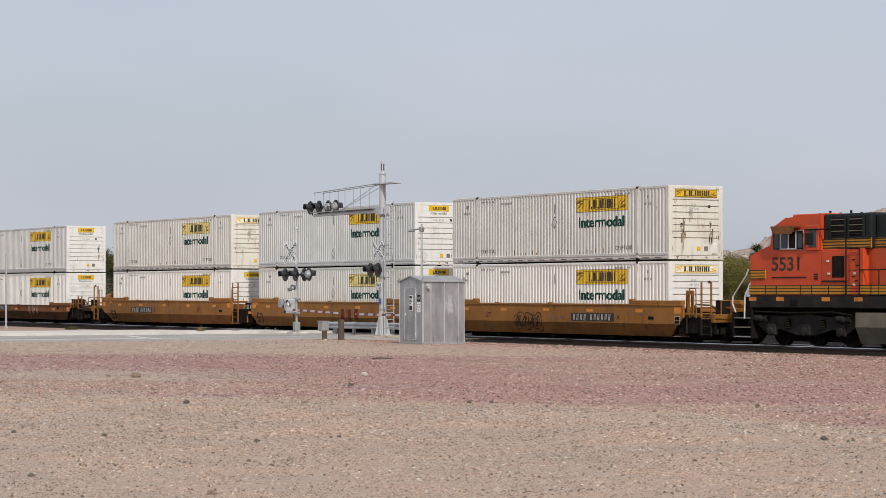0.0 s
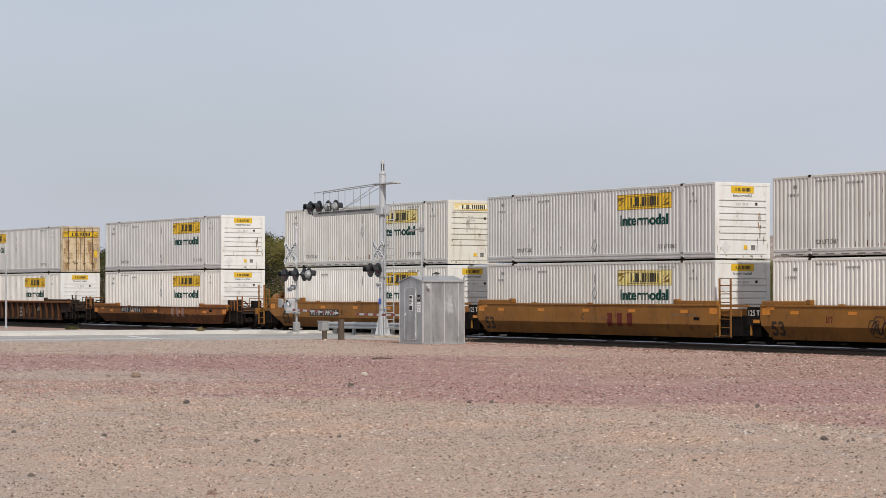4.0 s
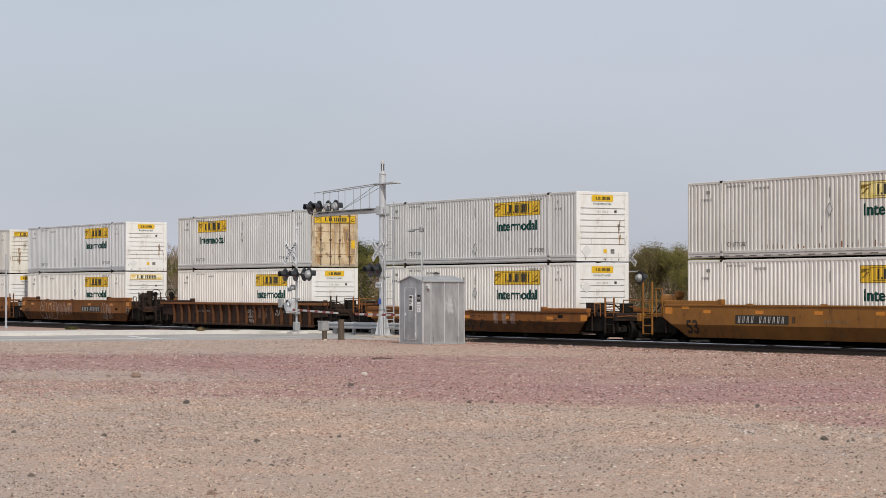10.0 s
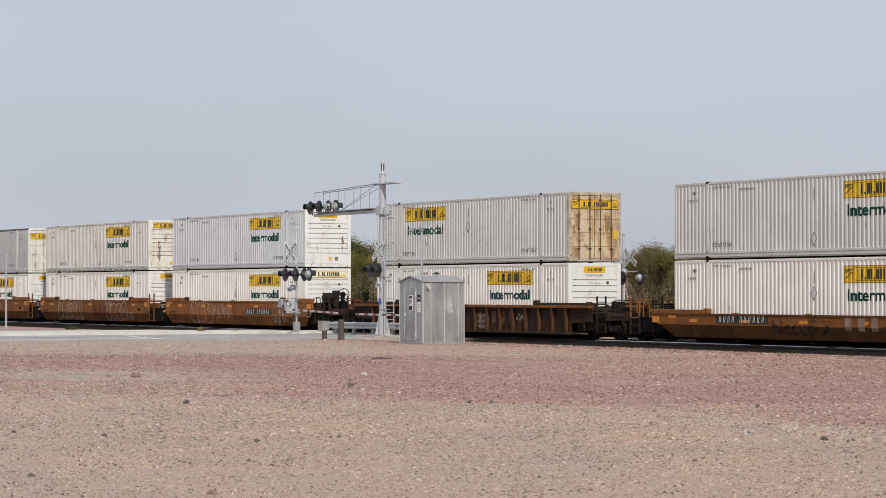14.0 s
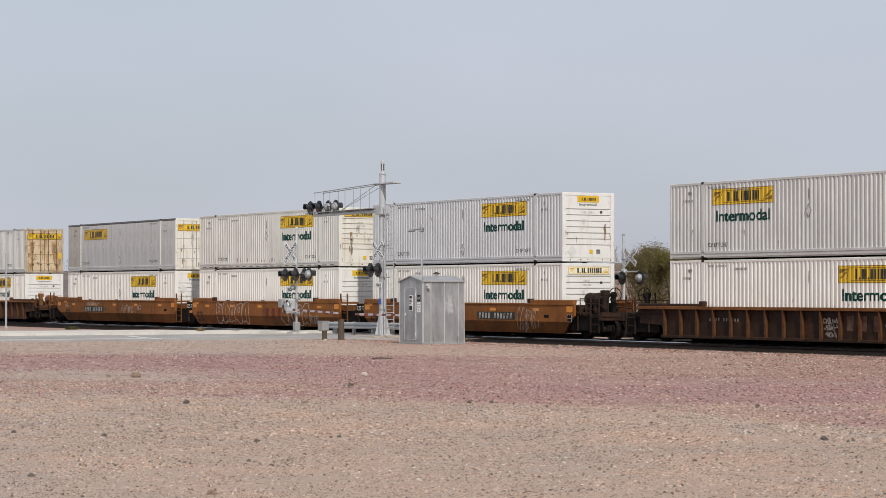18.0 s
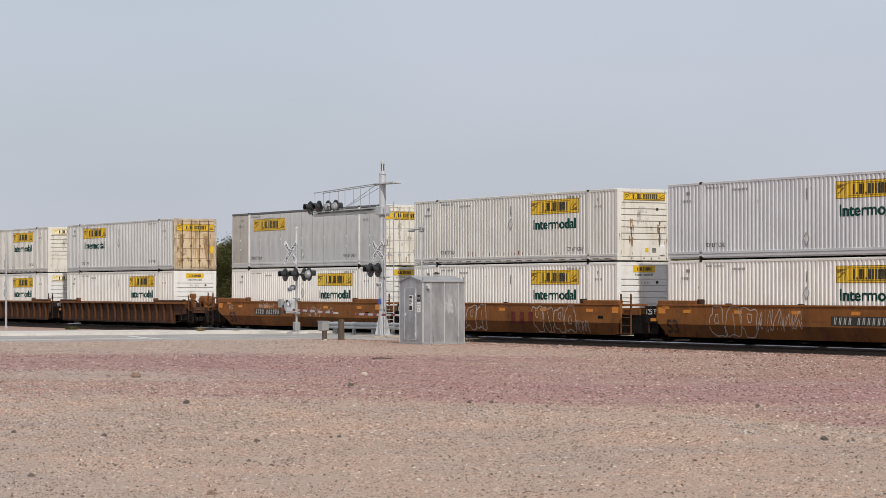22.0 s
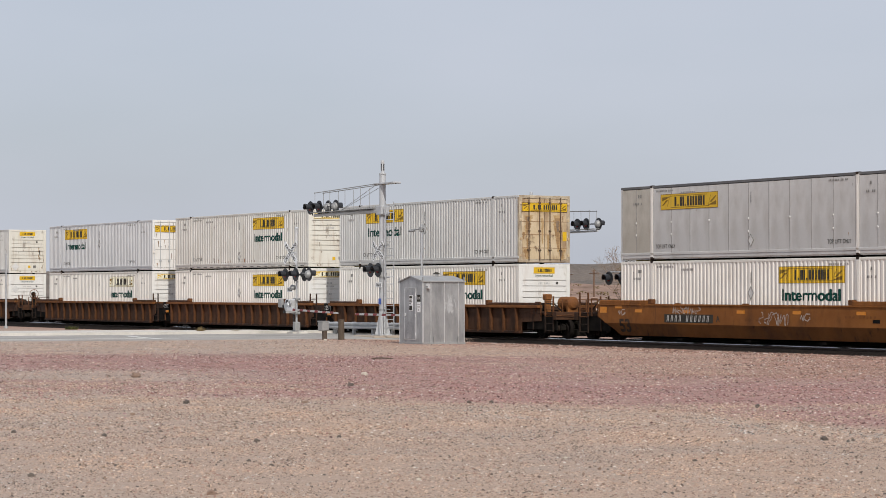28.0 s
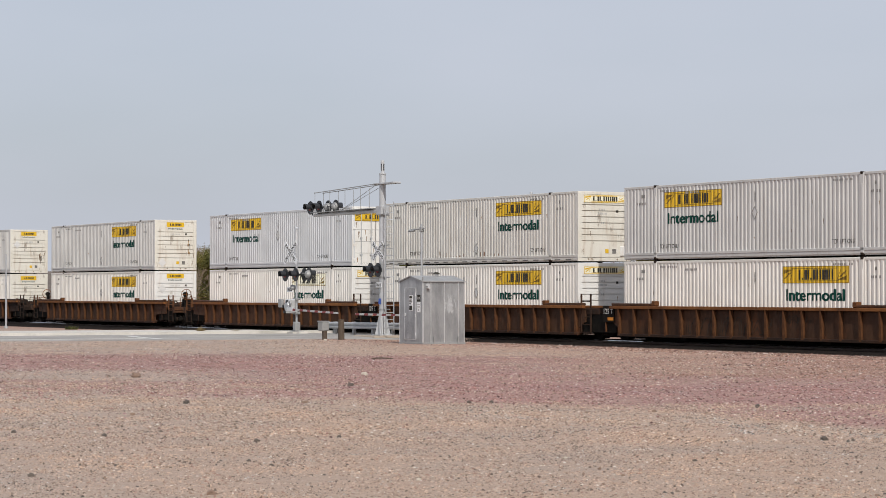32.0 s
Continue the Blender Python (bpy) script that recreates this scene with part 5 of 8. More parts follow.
    pz = 2.19 if plate else 2.22 if logo == "logo_old" else 2.27
    if plate:
        me = keep(("logo_panel", "plate"), lambda: Shape().span((sx0, -HW - 0.006, pz - 0.30), (sx0 + 3.6, -HW + 0.01, pz + 0.30)), logo)
    else:
        me = keep(("logo_panel", logo, sign), lambda: pressed(sx0, sx0 + 3.6, pz - 0.30, pz + 0.30, 0.004, 0.05), logo)
    part("logo_panel", me, logo, box, "yellow painted logo panel")
    part("logo_lettering", keep(("side_bars", pz, sign, plate), lambda: draped(flat_bars(name_bars(1.96, 0.36)), mid, pz, 0.008, plate), "ink_black"), "ink_black", box)
    part("logo_scroll", keep(("side_scroll", pz, sign, plate), lambda: draped(flat_polys(scroll_shapes(3.58, 0.60)), mid, pz, 0.008, plate), "ink_brown"), "ink_brown", box)
    if not plate:
        part("lettering", keep(("side_word", sign), lambda: draped(words("Intermodal", 0.40, 3.14, 0.0), mid, 1.56, 0.005, False, 0.024), "ink_green"), "ink_green", box, "dark green lettering")
    for x in (-5.1, 5.05):
        for word, dx, wide in (("TOP", -0.455, 0.33), ("LIFT", -0.05, 0.33), ("ONLY", 0.41, 0.43)):
            part("lettering", keep(("lift_word", x, word, plate), lambda: draped(words(word, 0.15, wide, 0.0), x + dx, 0.50, 0.010, plate), "ink_black"), "ink_black", box, "black stencilled lettering")
    rows = [(-5.7, BOX_H - 0.26, 14, 0.055, 0.07), (4.5, BOX_H - 0.26, 13, 0.055, 0.07), (-4.1, BOX_H - 0.38, 8, 0.08, 0.08), (-6.9, BOX_H - 0.45, 2, 0.1, 0.12), (-7.2, BOX_H - 0.72, 6, 0.07, 0.09), (6.5, BOX_H - 0.45, 2, 0.1, 0.12), (6.35, BOX_H - 0.72, 6, 0.07, 0.09)]
    part("number_stencil", keep(("side_numbers", seed % 3, plate), lambda: draped(flat_bars(small_rows(rows, seed % 3)), 0, 0, 0.012, plate), "ink_mid"), "ink_mid", box)
    pc = 0.64 + 1.0 * (seed % 2)
    hold = part("placard", keep(("side_placard", pc), lambda: Shape().prism([(0.15, pc - 0.22), (0.29, pc), (0.15, pc + 0.20), (0.01, pc)], -HW - 0.008, -HW + 0.0), "placard"), "placard", box, "grey diamond placard holder")
    edge = Shape()
    for (xa, za), (xb, zb) in (((0.15, pc - 0.24), (0.31, pc)), ((0.31, pc), (0.15, pc + 0.22)), ((0.15, pc + 0.22), (-0.01, pc)), ((-0.01, pc), (0.15, pc - 0.24))):
        edge.rod((xa, -HW - 0.010, za), (xb, -HW - 0.010, zb), 0.013, n=4)
    part("placard_edge", keep(("placard_edge", pc), lambda: edge, "ink_mid"), "ink_mid", hold)
    part("tag_strip", keep(("tag_strip",), lambda: Shape().span((0.14, -HW - 0.006, 2.0), (0.165, -HW, 2.40)), "mark_red" if seed % 3 == 1 else "ink_faded"), "ink_faded", box)
    if slots:
        part("slot_strip", keep(("slot_strip",), lambda: flat_bars([(x, x + 0.42, 0.055, 0.095) for x in np.arange(-7.6, 7.4, 0.82)]), "ink_faded"), "ink_faded", box, at=pose(0, -HW - 0.003, 0))
        part("rust_run", keep(("rust_run", seed), lambda: draped(flat_bars([(x, x + random.Random(int(x * 50)).uniform(0.02, 0.05), 0.30, 0.30 + random.Random(int(x * 90) + seed).uniform(0.03, 0.24)) for x in np.arange(-3.6, 4.4, 0.29) if random.Random(int(x * 70) + seed).random() < 0.6]), 0, 0, 0.004), "rust_light"), "rust_light", box, "rust runs above the bottom rail")
    return box


# ---------------------------------------------------------------- well cars
WHEELSETS = []
R_WHEEL = 0.42


def wheelset_mesh():
    s = Shape()
    s.rod((0, -0.95, 0), (0, 0.95, 0), 0.08, n=10)
    for q in (-1, 1):
        prof = [(-0.075, 0.10), (-0.075, 0.20), (-0.02, 0.22), (-0.03, 0.35), (-0.065, 0.36), (-0.065, R_WHEEL), (0.055, R_WHEEL), (0.07, R_WHEEL + 0.025), (0.085, R_WHEEL + 0.02), (0.085, 0.36), (0.03, 0.35), (0.03, 0.2), (0.08, 0.2), (0.08, 0.10)]
        s.turned([(q * -1 * h if q > 0 else h, r) for h, r in prof][::1 if q < 0 else -1], (0, q * 0.755, 0), "y", 28)
        for k in range(3):
            a = 2 * math.pi * k / 3
            s.box((0.28 * math.cos(a), q * 0.80, 0.28 * math.sin(a)), (0.05, 0.02, 0.05))
    return s.mesh("wheelset")


WHEEL_ME = wheelset_mesh()
WHEEL_ME.materials.append(M["wheel_steel"])


def truck(car, x, tag=""):
    """A two-axle bogie: cast side frames, bolster, springs and two wheelsets."""
    bogie = part("bogie_bolster", keep(("bogie_bolster",), lambda: Shape().span((-0.22, -1.15, 0.36), (0.22, 1.15, 0.66), 0.03).span((-0.3, -0.35, 0.62), (0.3, 0.35, 0.80), 0.03), "steel_black"), "steel_black", car, at=pose(x, 0, 0))
    poly = [(-1.14, 0.36), (-1.14, 0.56), (-0.86, 0.64), (-0.45, 0.80), (0.45, 0.80), (0.86, 0.64), (1.14, 0.56), (1.14, 0.36), (0.82, 0.34), (0.42, 0.17), (-0.42, 0.17), (-0.82, 0.34)]
    for q in (-1, 1):
        fr = part("side_frame", keep(("side_frame", q), lambda q=q: Shape().prism(poly, q * 1.02 - 0.07, q * 1.02 + 0.07).span((-1.12, q * 1.1 - 0.05, 0.32), (-0.66, q * 1.1 + 0.05, 0.54), 0.03).span((0.66, q * 1.1 - 0.05, 0.32), (1.12, q * 1.1 + 0.05, 0.54), 0.03), "steel_black"), "steel_black", bogie)
        for k in (-0.16, 0.0, 0.16):
            part("spring", keep(("spring", q, k), lambda q=q, k=k: Shape().turned([(0.20 + 0.02 * i, 0.075 if i % 2 else 0.055) for i in range(11)], (k, q * 1.10, 0.0), "z", 10), "rust_dark"), "rust_dark", fr)
        for k in (-0.89, 0.89):
            part("bearing_cap", keep(("bearing_cap", q, k), lambda q=q, k=k: Shape().turned([(0.0, 0.13), (q * 0.1, 0.12), (q * 0.12, 0.06)], (k, q * 1.12, R_WHEEL), "y", 14), "rust_dark"), "rust_dark", fr)
    # plain black block added between the wheels, in place of the shade there
    part("rigging_fill", keep(("rigging_fill",), lambda: Shape().span((-1.35, -0.5, 0.10), (1.35, 0.5, 0.40), 0.03), "steel_black"), "steel_black", bogie)
    for k in (-0.42, 0.42):
        part("brake_beam", keep(("brake_beam",), lambda: Shape().span((-0.06, -0.85, 0.30), (0.06, 0.85, 0.44), 0.02), "steel_black"), "steel_black", bogie, at=pose(k, 0, 0))
    part("brake_rod", keep(("brake_rod",), lambda: Shape().span((-1.5, -0.45, 0.60), (1.5, -0.3, 0.70), 0.02).span((-1.3, 0.3, 0.60), (1.3, 0.42, 0.72), 0.02), "steel_black"), "steel_black", bogie)
    for k in (-0.89, 0.89):
        w = new("wheelset", WHEEL_ME)
        w.parent = car
        w.matrix_basis = pose(x + k, 0, R_WHEEL)
        WHEELSETS.append((w, x + k, R_WHEEL))


def side_y(z, ribbed=False):
    """How far out the near side plate lies at a height."""
    if ribbed:
        return -1.40
    return -1.5 if z >= 0.72 else -1.5 + (0.72 - z) / 0.50 * 0.18


def ribbon(pts, width, ribbed=False, lift=0.008):
    """A painted stroke along (x, z) points of the near side plate, one connected strip."""
    pts = [Vector(p) for p in pts]
    s, v = Shape(), []
    for k, p in enumerate(pts):
        d = (pts[min(k + 1, len(pts) - 1)] - pts[max(k - 1, 0)])
        d = d.normalized() if d.length > 1e-6 else Vector((1, 0))
        n = Vector((-d.y, d.x)) * width / 2
        v += [(q.x, side_y(q.y, ribbed) - lift, q.y) for q in (p + n, p - n)]
    return s.add(v, [(2 * k, 2 * k + 1, 2 * k + 3, 2 * k + 2) for k in range(len(pts) - 1)])


def scrawl(x0, x1, z0, z1, n, width, seed, ribbed=False):
    """Looping spray strokes that fill a stretch of the plate; shapes only, no letters."""
    r = random.Random(seed)
    step, h, out = (x1 - x0) / n, z1 - z0, []
    for i in range(n):
        cx = x0 + (i + 0.5) * step
        k = r.choice((0, 1, 2, 3, 1, 3, 4, 5, 5))
        w = step * r.uniform(0.30, 0.62)
        zc = z0 + h * r.uniform(0.45, 0.55)
        hh = h * r.uniform(0.36, 0.5)
        if k == 0:
            pts = [(cx + w * math.cos(a), zc + hh * math.sin(a)) for a in np.linspace(0.6, 6.2, 16)]
        elif k == 4:
            pts = [(cx + w * 1.3 * math.sin(a), zc + hh * math.sin(2.1 * a + 0.5)) for a in np.linspace(0, 6.28, 24)]
        elif k == 1:
            pts = [(cx - w, zc - hh), (cx - w * 0.2, zc + hh), (cx + w * 0.1, zc + hh * 0.9), (cx + w, zc - hh), (cx + w * 0.6, zc - hh), (cx, zc + hh * 0.1), (cx - w * 0.6, zc - hh), (cx - w, zc - hh)]
        elif k == 5:
            pts = [(cx - w, zc - hh * 0.8), (cx - w * 0.7, zc + hh), (cx - w * 0.1, zc - hh), (cx + w * 0.2, zc + hh * 0.8), (cx + w * 0.5, zc - hh), (cx + w * 1.2, zc + hh * 0.5)]
        elif k == 2:
            pts = [(cx + w * math.sin(2 * a) * 0.9, zc + hh * (1 - 2 * a / 3.1)) for a in np.linspace(0, 3.1, 16)]
        else:
            pts = [(cx - w, zc + hh), (cx - w * 0.8, zc - hh), (cx - w * 0.3, zc - hh * 1.05), (cx - w * 0.2, zc + hh * 0.2), (cx + w * 0.4, zc + hh), (cx + w, zc + hh * 0.8), (cx + w * 0.7, zc - hh)]
        fine, lean = [], r.uniform(0.05, 0.3)
        pts = [(p + lean * (q - zc) + r.gauss(0, 0.02), min(q + r.gauss(0, 0.03), z1)) for p, q in pts]
        for a, b in zip(pts, pts[1:]):
            fine += [(a[0] + (b[0] - a[0]) * t / 3, max(a[1] + (b[1] - a[1]) * t / 3, 0.27)) for t in range(3)]
        out.append(ribbon(fine + [(pts[-1][0], max(pts[-1][1], 0.27))], width * r.uniform(0.7, 1.25), ribbed, 0.008 + 0.001 * (i % 4)))
    return out


def bubbles(x0, x1, z0, z1, n, width, seed):
    # fat closed outlines side by side, some with a small loop inside; shapes only, no letters
    r = random.Random(seed)
    step, h, out = (x1 - x0) / n, z1 - z0, []
    for i in range(n):
        cx, zc, lean = x0 + (i + 0.5) * step, (z0 + z1) / 2 + r.uniform(-0.03, 0.03) * h, r.uniform(-0.12, 0.22)
        ax, az, p1, p2 = step * r.uniform(0.46, 0.58), h * r.uniform(0.44, 0.5), r.uniform(0, 6.28), r.uniform(0, 6.28)

        def loop(kx, kz, ox, oz, wav):
            pts = []
            for a in np.linspace(0, 2 * math.pi, 41):
                m = 1 + wav * math.sin(3 * a + p1) + 0.5 * wav * math.sin(5 * a + p2)
                c, s = math.cos(a), math.sin(a)
                x = ax * kx * m * math.copysign(abs(c) ** 0.7, c)
                z = az * kz * min(m, 1.06) * math.copysign(abs(s) ** 0.6, s)
                zz = min(max(zc + oz + z, 0.27), z1)
                pts.append((cx + ox + x + lean * (zz - zc), zz))
            return pts
        out.append(ribbon(loop(0.92, 1.0, 0, 0, 0.16), width * r.uniform(0.85, 1.2), False, 0.008 + 0.001 * (i % 4)))
        if i % 3 != 1:
            out.append(ribbon(loop(0.24, 0.3, r.uniform(-0.1, 0.1) * step, h * r.uniform(-0.1, 0.18), 0.2), width * 0.8, False, 0.010))
        else:
            s = [(cx + step * 0.1 * math.sin(4 * u) + lean * (0.9 * h * (u - 0.5)), max(z0 + h * (0.05 + 0.75 * u), 0.27)) for u in np.linspace(0, 1, 12)]
            out.append(ribbon(s, width * 0.8, False, 0.010))
    return out


def bent(me, z):
    """Flat lettering at a height, folded where the side plate folds."""
    bm = bmesh.new()
    bm.from_mesh(me)
    bmesh.ops.bisect_plane(bm, geom=bm.verts[:] + bm.edges[:] + bm.faces[:], plane_co=(0, 0, 0.72 - z), plane_no=(0, 0, 1))
    for v in bm.verts:
        v.co.y = side_y(v.co.z + z) - 0.009
    out = bpy.data.meshes.new("lettering")
    bm.to_mesh(out)
    bm.free()
    return out


def plate_bars(x0, x1, z0, z1, spec, ribbed=False, lift=0.012):
    """Solid blocks of lettering size between x0 and x1; spec: widths, 0 for a space."""
    s = Shape()
    tot = sum(w if w else 0.6 for w in spec) + 0.25 * (len(spec) - 1)
    k = (x1 - x0) / tot
    x = x0
    for w in spec:
        if w:
            y = side_y((z0 + z1) / 2, ribbed) - lift
            g, lean = 0.19 * w * k, 0.16 * (z1 - z0)
            for o in (0.0, 0.40 * w * k):
                s.quad((x + o, y, z0), (x + o + g, y, z0), (x + o + g + lean, y, z1), (x + o + lean, y, z1))
        x += ((w if w else 0.6) + 0.25) * k
    return s


def end_platform(car, q, kind, mats, tall=1.75, wheel=False, tank=False):
    """The end of a car over its bogie, q = 1 towards +x. kind: 'free' with coupler, or 'joint' to the next unit."""
    body, trim = mats["deck"], mats["trim"]
    X = lambda *a: tuple(sorted(v * q for v in a))

    def blk(x0, x1, y0, y1, z0, z1, bev=0.012):
        a, b = X(x0, x1)
        return Shape().span((a, y0, z0), (b, y1, z1), bev)
    part("draft_sill", blk(7.9, 11.35 if kind == "free" else 9.7, -0.28, 0.28, 0.56, 0.95), "steel_black", car)
    part("end_bulkhead", blk(8.12, 8.22, -1.36, 1.36, 0.3, min(mats["top"] + 0.02, 1.3)), mats["low"], car)
    # black block added below the deck to hide sunlit ground, as shade would
    part("under_fill", blk(8.3, 11.0 if kind == "free" else 9.7, -0.62, 0.62, 0.40, 0.97, 0.03), "steel_black", car)
    part("end_deck", blk(8.2, 11.0 if kind == "free" else 9.35, -1.25, 1.25, 0.96, 1.04), body, car)
    if kind == "free":
        part("end_sill", blk(10.95, 11.15, -1.46, 1.46, 0.78, 1.10), body, car)
        part("coupler", blk(11.1, 11.62, -0.11, 0.11, 0.66, 0.86, 0.03).span((min(q * 11.55, q * 11.78), -0.2, 0.60), (max(q * 11.55, q * 11.78), 0.16, 0.92), 0.05), "rust_dark", car, "dark knuckle coupler")
        hose = Shape().path([(q * 11.1, -0.4, 0.72), (q * 11.35, -0.45, 0.5), (q * 11.6, -0.42, 0.42), (q * 11.74, -0.3, 0.5)], 0.03)
        part("air_hose", hose, "steel_black", car, smooth=True)
        for y, xx in ((-1.38, 10.25), (-1.38, 10.85), (1.38, 10.25), (1.38, 10.85)):
            part("grab_post", Shape().span((q * xx - 0.035, y - 0.03, 0.94), (q * xx + 0.035, y + 0.03, tall), 0.01), trim, car)
            part("stirrup_post", Shape().span((q * xx - 0.035, y - 0.03, 0.28), (q * xx + 0.035, y + 0.03, 0.94), 0.01), trim if q < 0 and mats["tall"] else "rust_dark", car)
        for y in (-1.38, 1.38):
            for z in (0.32, 0.62, 0.92, 1.22, 1.52):
                hue = trim if z > 0.9 or (q < 0 and mats["tall"]) else "rust_dark"
                part("ladder_rung", keep(("car_rung", hue), lambda: Shape().rod((-0.3, 0, 0), (0.3, 0, 0), 0.018, n=6), hue), hue, car, at=pose(q * 10.55, y, z))
            part("step_hanger", blk(9.3, 9.36, y - 0.03, y + 0.03, 0.35, 1.0), "rust_dark", car)
            part("side_rail", Shape().span((min(q * 8.3, q * 10.2), y - 0.03, 1.04), (max(q * 8.3, q * 10.2), y + 0.03, 1.12), 0.01), body, car)
        part("crossover_rail", Shape().path([(q * 10.95, -1.0, 1.1), (q * 10.95, -1.0, 1.6), (q * 10.95, 1.0, 1.6), (q * 10.95, 1.0, 1.1)], 0.022), trim, car)
        part("brake_cylinder", Shape().turned([(-0.3, 0.14), (0.3, 0.14), (0.34, 0.05)], (q * 8.9, -0.75, 1.2), "x", 14), "steel_black", car, smooth=False)
        part("air_pipe", Shape().path([(q * 8.3, -0.6, 1.1), (q * 9.6, -0.62, 1.16), (q * 10.9, -0.5, 1.1)], 0.025), "steel_black", car)
        r = random.Random(int(q * 7 + tall * 100 + len(car.children)))
        part("cut_lever", Shape().path([(q * 11.2, -1.45, 0.95), (q * 11.25, -0.9, 0.98), (q * 11.3, -0.15, 0.95)], 0.018), trim, car)
        part("hand_rail", Shape().path([(q * 9.55, -1.40, 0.95), (q * 9.55, -1.42, tall - 0.25), (q * 9.95, -1.42, tall - 0.25), (q * 9.95, -1.40, 0.95)], 0.022), trim, car)
        part("deck_grating", blk(9.4, 10.9, -1.2, -0.5, 1.04, 1.08), "steel_black", car)
        part("slack_box", blk(8.45, 9.0, -1.1, -0.45, 1.04, 1.30 + r.uniform(0, 0.2)), body, car)
        part("valve_box", blk(9.75, 10.1, -0.35, 0.1, 1.04, 1.38 + r.uniform(0, 0.25)), "steel_black", car)
        part("pipe_run", Shape().path([(q * 8.4, -1.15, 1.22), (q * 9.3, -1.15, 1.20), (q * 9.4, -1.0, 1.45), (q * 10.3, -0.95, 1.42), (q * 10.8, -0.9, 1.1)], 0.03), "rust_dark", car)
        part("pipe_run", Shape().path([(q * 8.6, -0.3, 1.3), (q * 9.8, -0.2, 1.36), (q * 10.9, 0.2, 1.25)], 0.026), trim, car)
        part("corner_gusset", Shape().prism([(q * 8.22, 1.04), (q * 9.3, 1.04), (q * 8.22, mats["top"] + 0.05)], -1.30, -1.24), body, car)
        if q > 0 and mats["tall"]:
            part("portal_plate", blk(9.15, 9.28, -1.30, -1.22, 1.02, 1.98).span((9.46, -1.30, 1.02), (9.60, -1.22, 1.98), 0.01).span((9.28, -1.30, 1.82), (9.46, -1.22, 1.98), 0.01), trim, car)
        # black sheet added over the bogie to stand for the dark shade there
        part("bogie_screen", blk(8.75, 11.05, -1.32, -1.27, 0.36, 0.97), "steel_black", car)
        if tank:
            tx, tz, stand = {"rust_rib_lit": (10.7, 1.46, 9.5), "well_gold": (10.1, 1.58, 9.4)}.get(mats["rib"], (9.35, 1.62, 10.42))
            part("air_tank", Shape().turned([(-0.52, 0.05), (-0.48, 0.2), (-0.4, 0.27), (0.4, 0.27), (0.48, 0.2), (0.52, 0.05)], (q * tx, -0.55, tz), "x", 18), mats["tank"], car, "air reservoir tank", smooth=False)
            part("tank_stand", blk(tx - 0.35, tx - 0.23, -0.8, -0.3, 1.04, 1.40).span((min(q * (tx + 0.25), q * (tx + 0.37)), -0.8, 1.04), (max(q * (tx + 0.25), q * (tx + 0.37)), -0.3, 1.40)), mats["tank"], car)
            part("valve_stand", blk(stand - 0.07, stand + 0.08, -0.9, -0.65, 1.04, tz + 0.13).span((min(q * (stand - 0.22), q * (stand + 0.08)), -0.9, tz + 0.13), (max(q * (stand - 0.22), q * (stand + 0.08)), -0.6, tz + 0.38), 0.03), mats["tank"], car)
        if wheel:
            bw = part("brake_stand", blk(10.55, 10.7, -0.62, -0.45, 1.04, 1.86), "steel_black", car)
            ring = Shape()
            pts = [(q * 10.78, -0.55 + 0.29 * math.cos(a), 1.80 + 0.29 * math.sin(a)) for a in np.linspace(0, 2 * math.pi, 17)]
            ring.path(pts, 0.02, 5)
            for k in range(0, 16, 4):
                ring.rod((q * 10.78, -0.55, 1.80), pts[k], 0.014, n=5)
            part("brake_wheel", ring, mats["wheel"], bw, "round hand-brake wheel")
            part("brake_gear", Shape().turned([(-0.08, 0.13), (0.08, 0.13)], (q * 10.66, -0.55, 1.80), "x", 14), "steel_black", bw)
        truck(car, q * 10.0)
    else:
        if q > 0:
            rung = "well_umber" if mats["low"] == "well_rust_low" else mats["low"]
            for xx in (8.45, 9.12):
                part("grab_post", Shape().span((xx - 0.035, -1.42, 0.25), (xx + 0.035, -1.36, 2.42 if mats["tall"] else 1.85), 0.01), rung, car)
            for z in np.arange(0.3, 2.3 if mats["tall"] else 1.8, 0.31):
                part("ladder_rung", keep(("car_rung_wide", rung), lambda: Shape().rod((-0.335, 0, 0), (0.335, 0, 0), 0.018, n=6), rung), rung, car, at=pose(8.785, -1.39, z))
            # added black sheet: closes the bright gaps at the joint like deep shade
            part("bogie_screen", blk(8.4, 10.85, -1.34, -1.29, 0.30, 1.06), "steel_black", car)
            part("bridge_rail", blk(8.5, 10.2, -1.40, -1.34, mats["top"] - 0.07, mats["top"] + 0.02), mats["chord"], car)
            part("bridge_panel", blk(9.18, 9.72, -1.38, -1.33, 1.02, mats["top"] - 0.12), mats["low"], car)
            part("bridge_panel", blk(8.55, 9.02, -1.36, -1.31, 1.02, mats["top"] - 0.16), mats["low"], car)
            truck(car, 9.75)
        else:
            part("load_board", Shape().span((-9.35, -1.46, 0.72), (-8.56, -1.42, 1.38), 0.01), "steel_black", car, "black board with stencilled load")
            part("lettering", words("125 T", 0.2), "ink_white", car, at=pose(-8.93, -1.468, 1.16))
            part("reflector", Shape().span((-8.98, -1.472, 0.80), (-8.60, -1.462, 0.92)), "reflector", car, "orange reflective strip")
            part("step_hanger", Shape().span((-9.2, -1.44, 0.35), (-9.14, -1.38, 0.8)), trim, car)


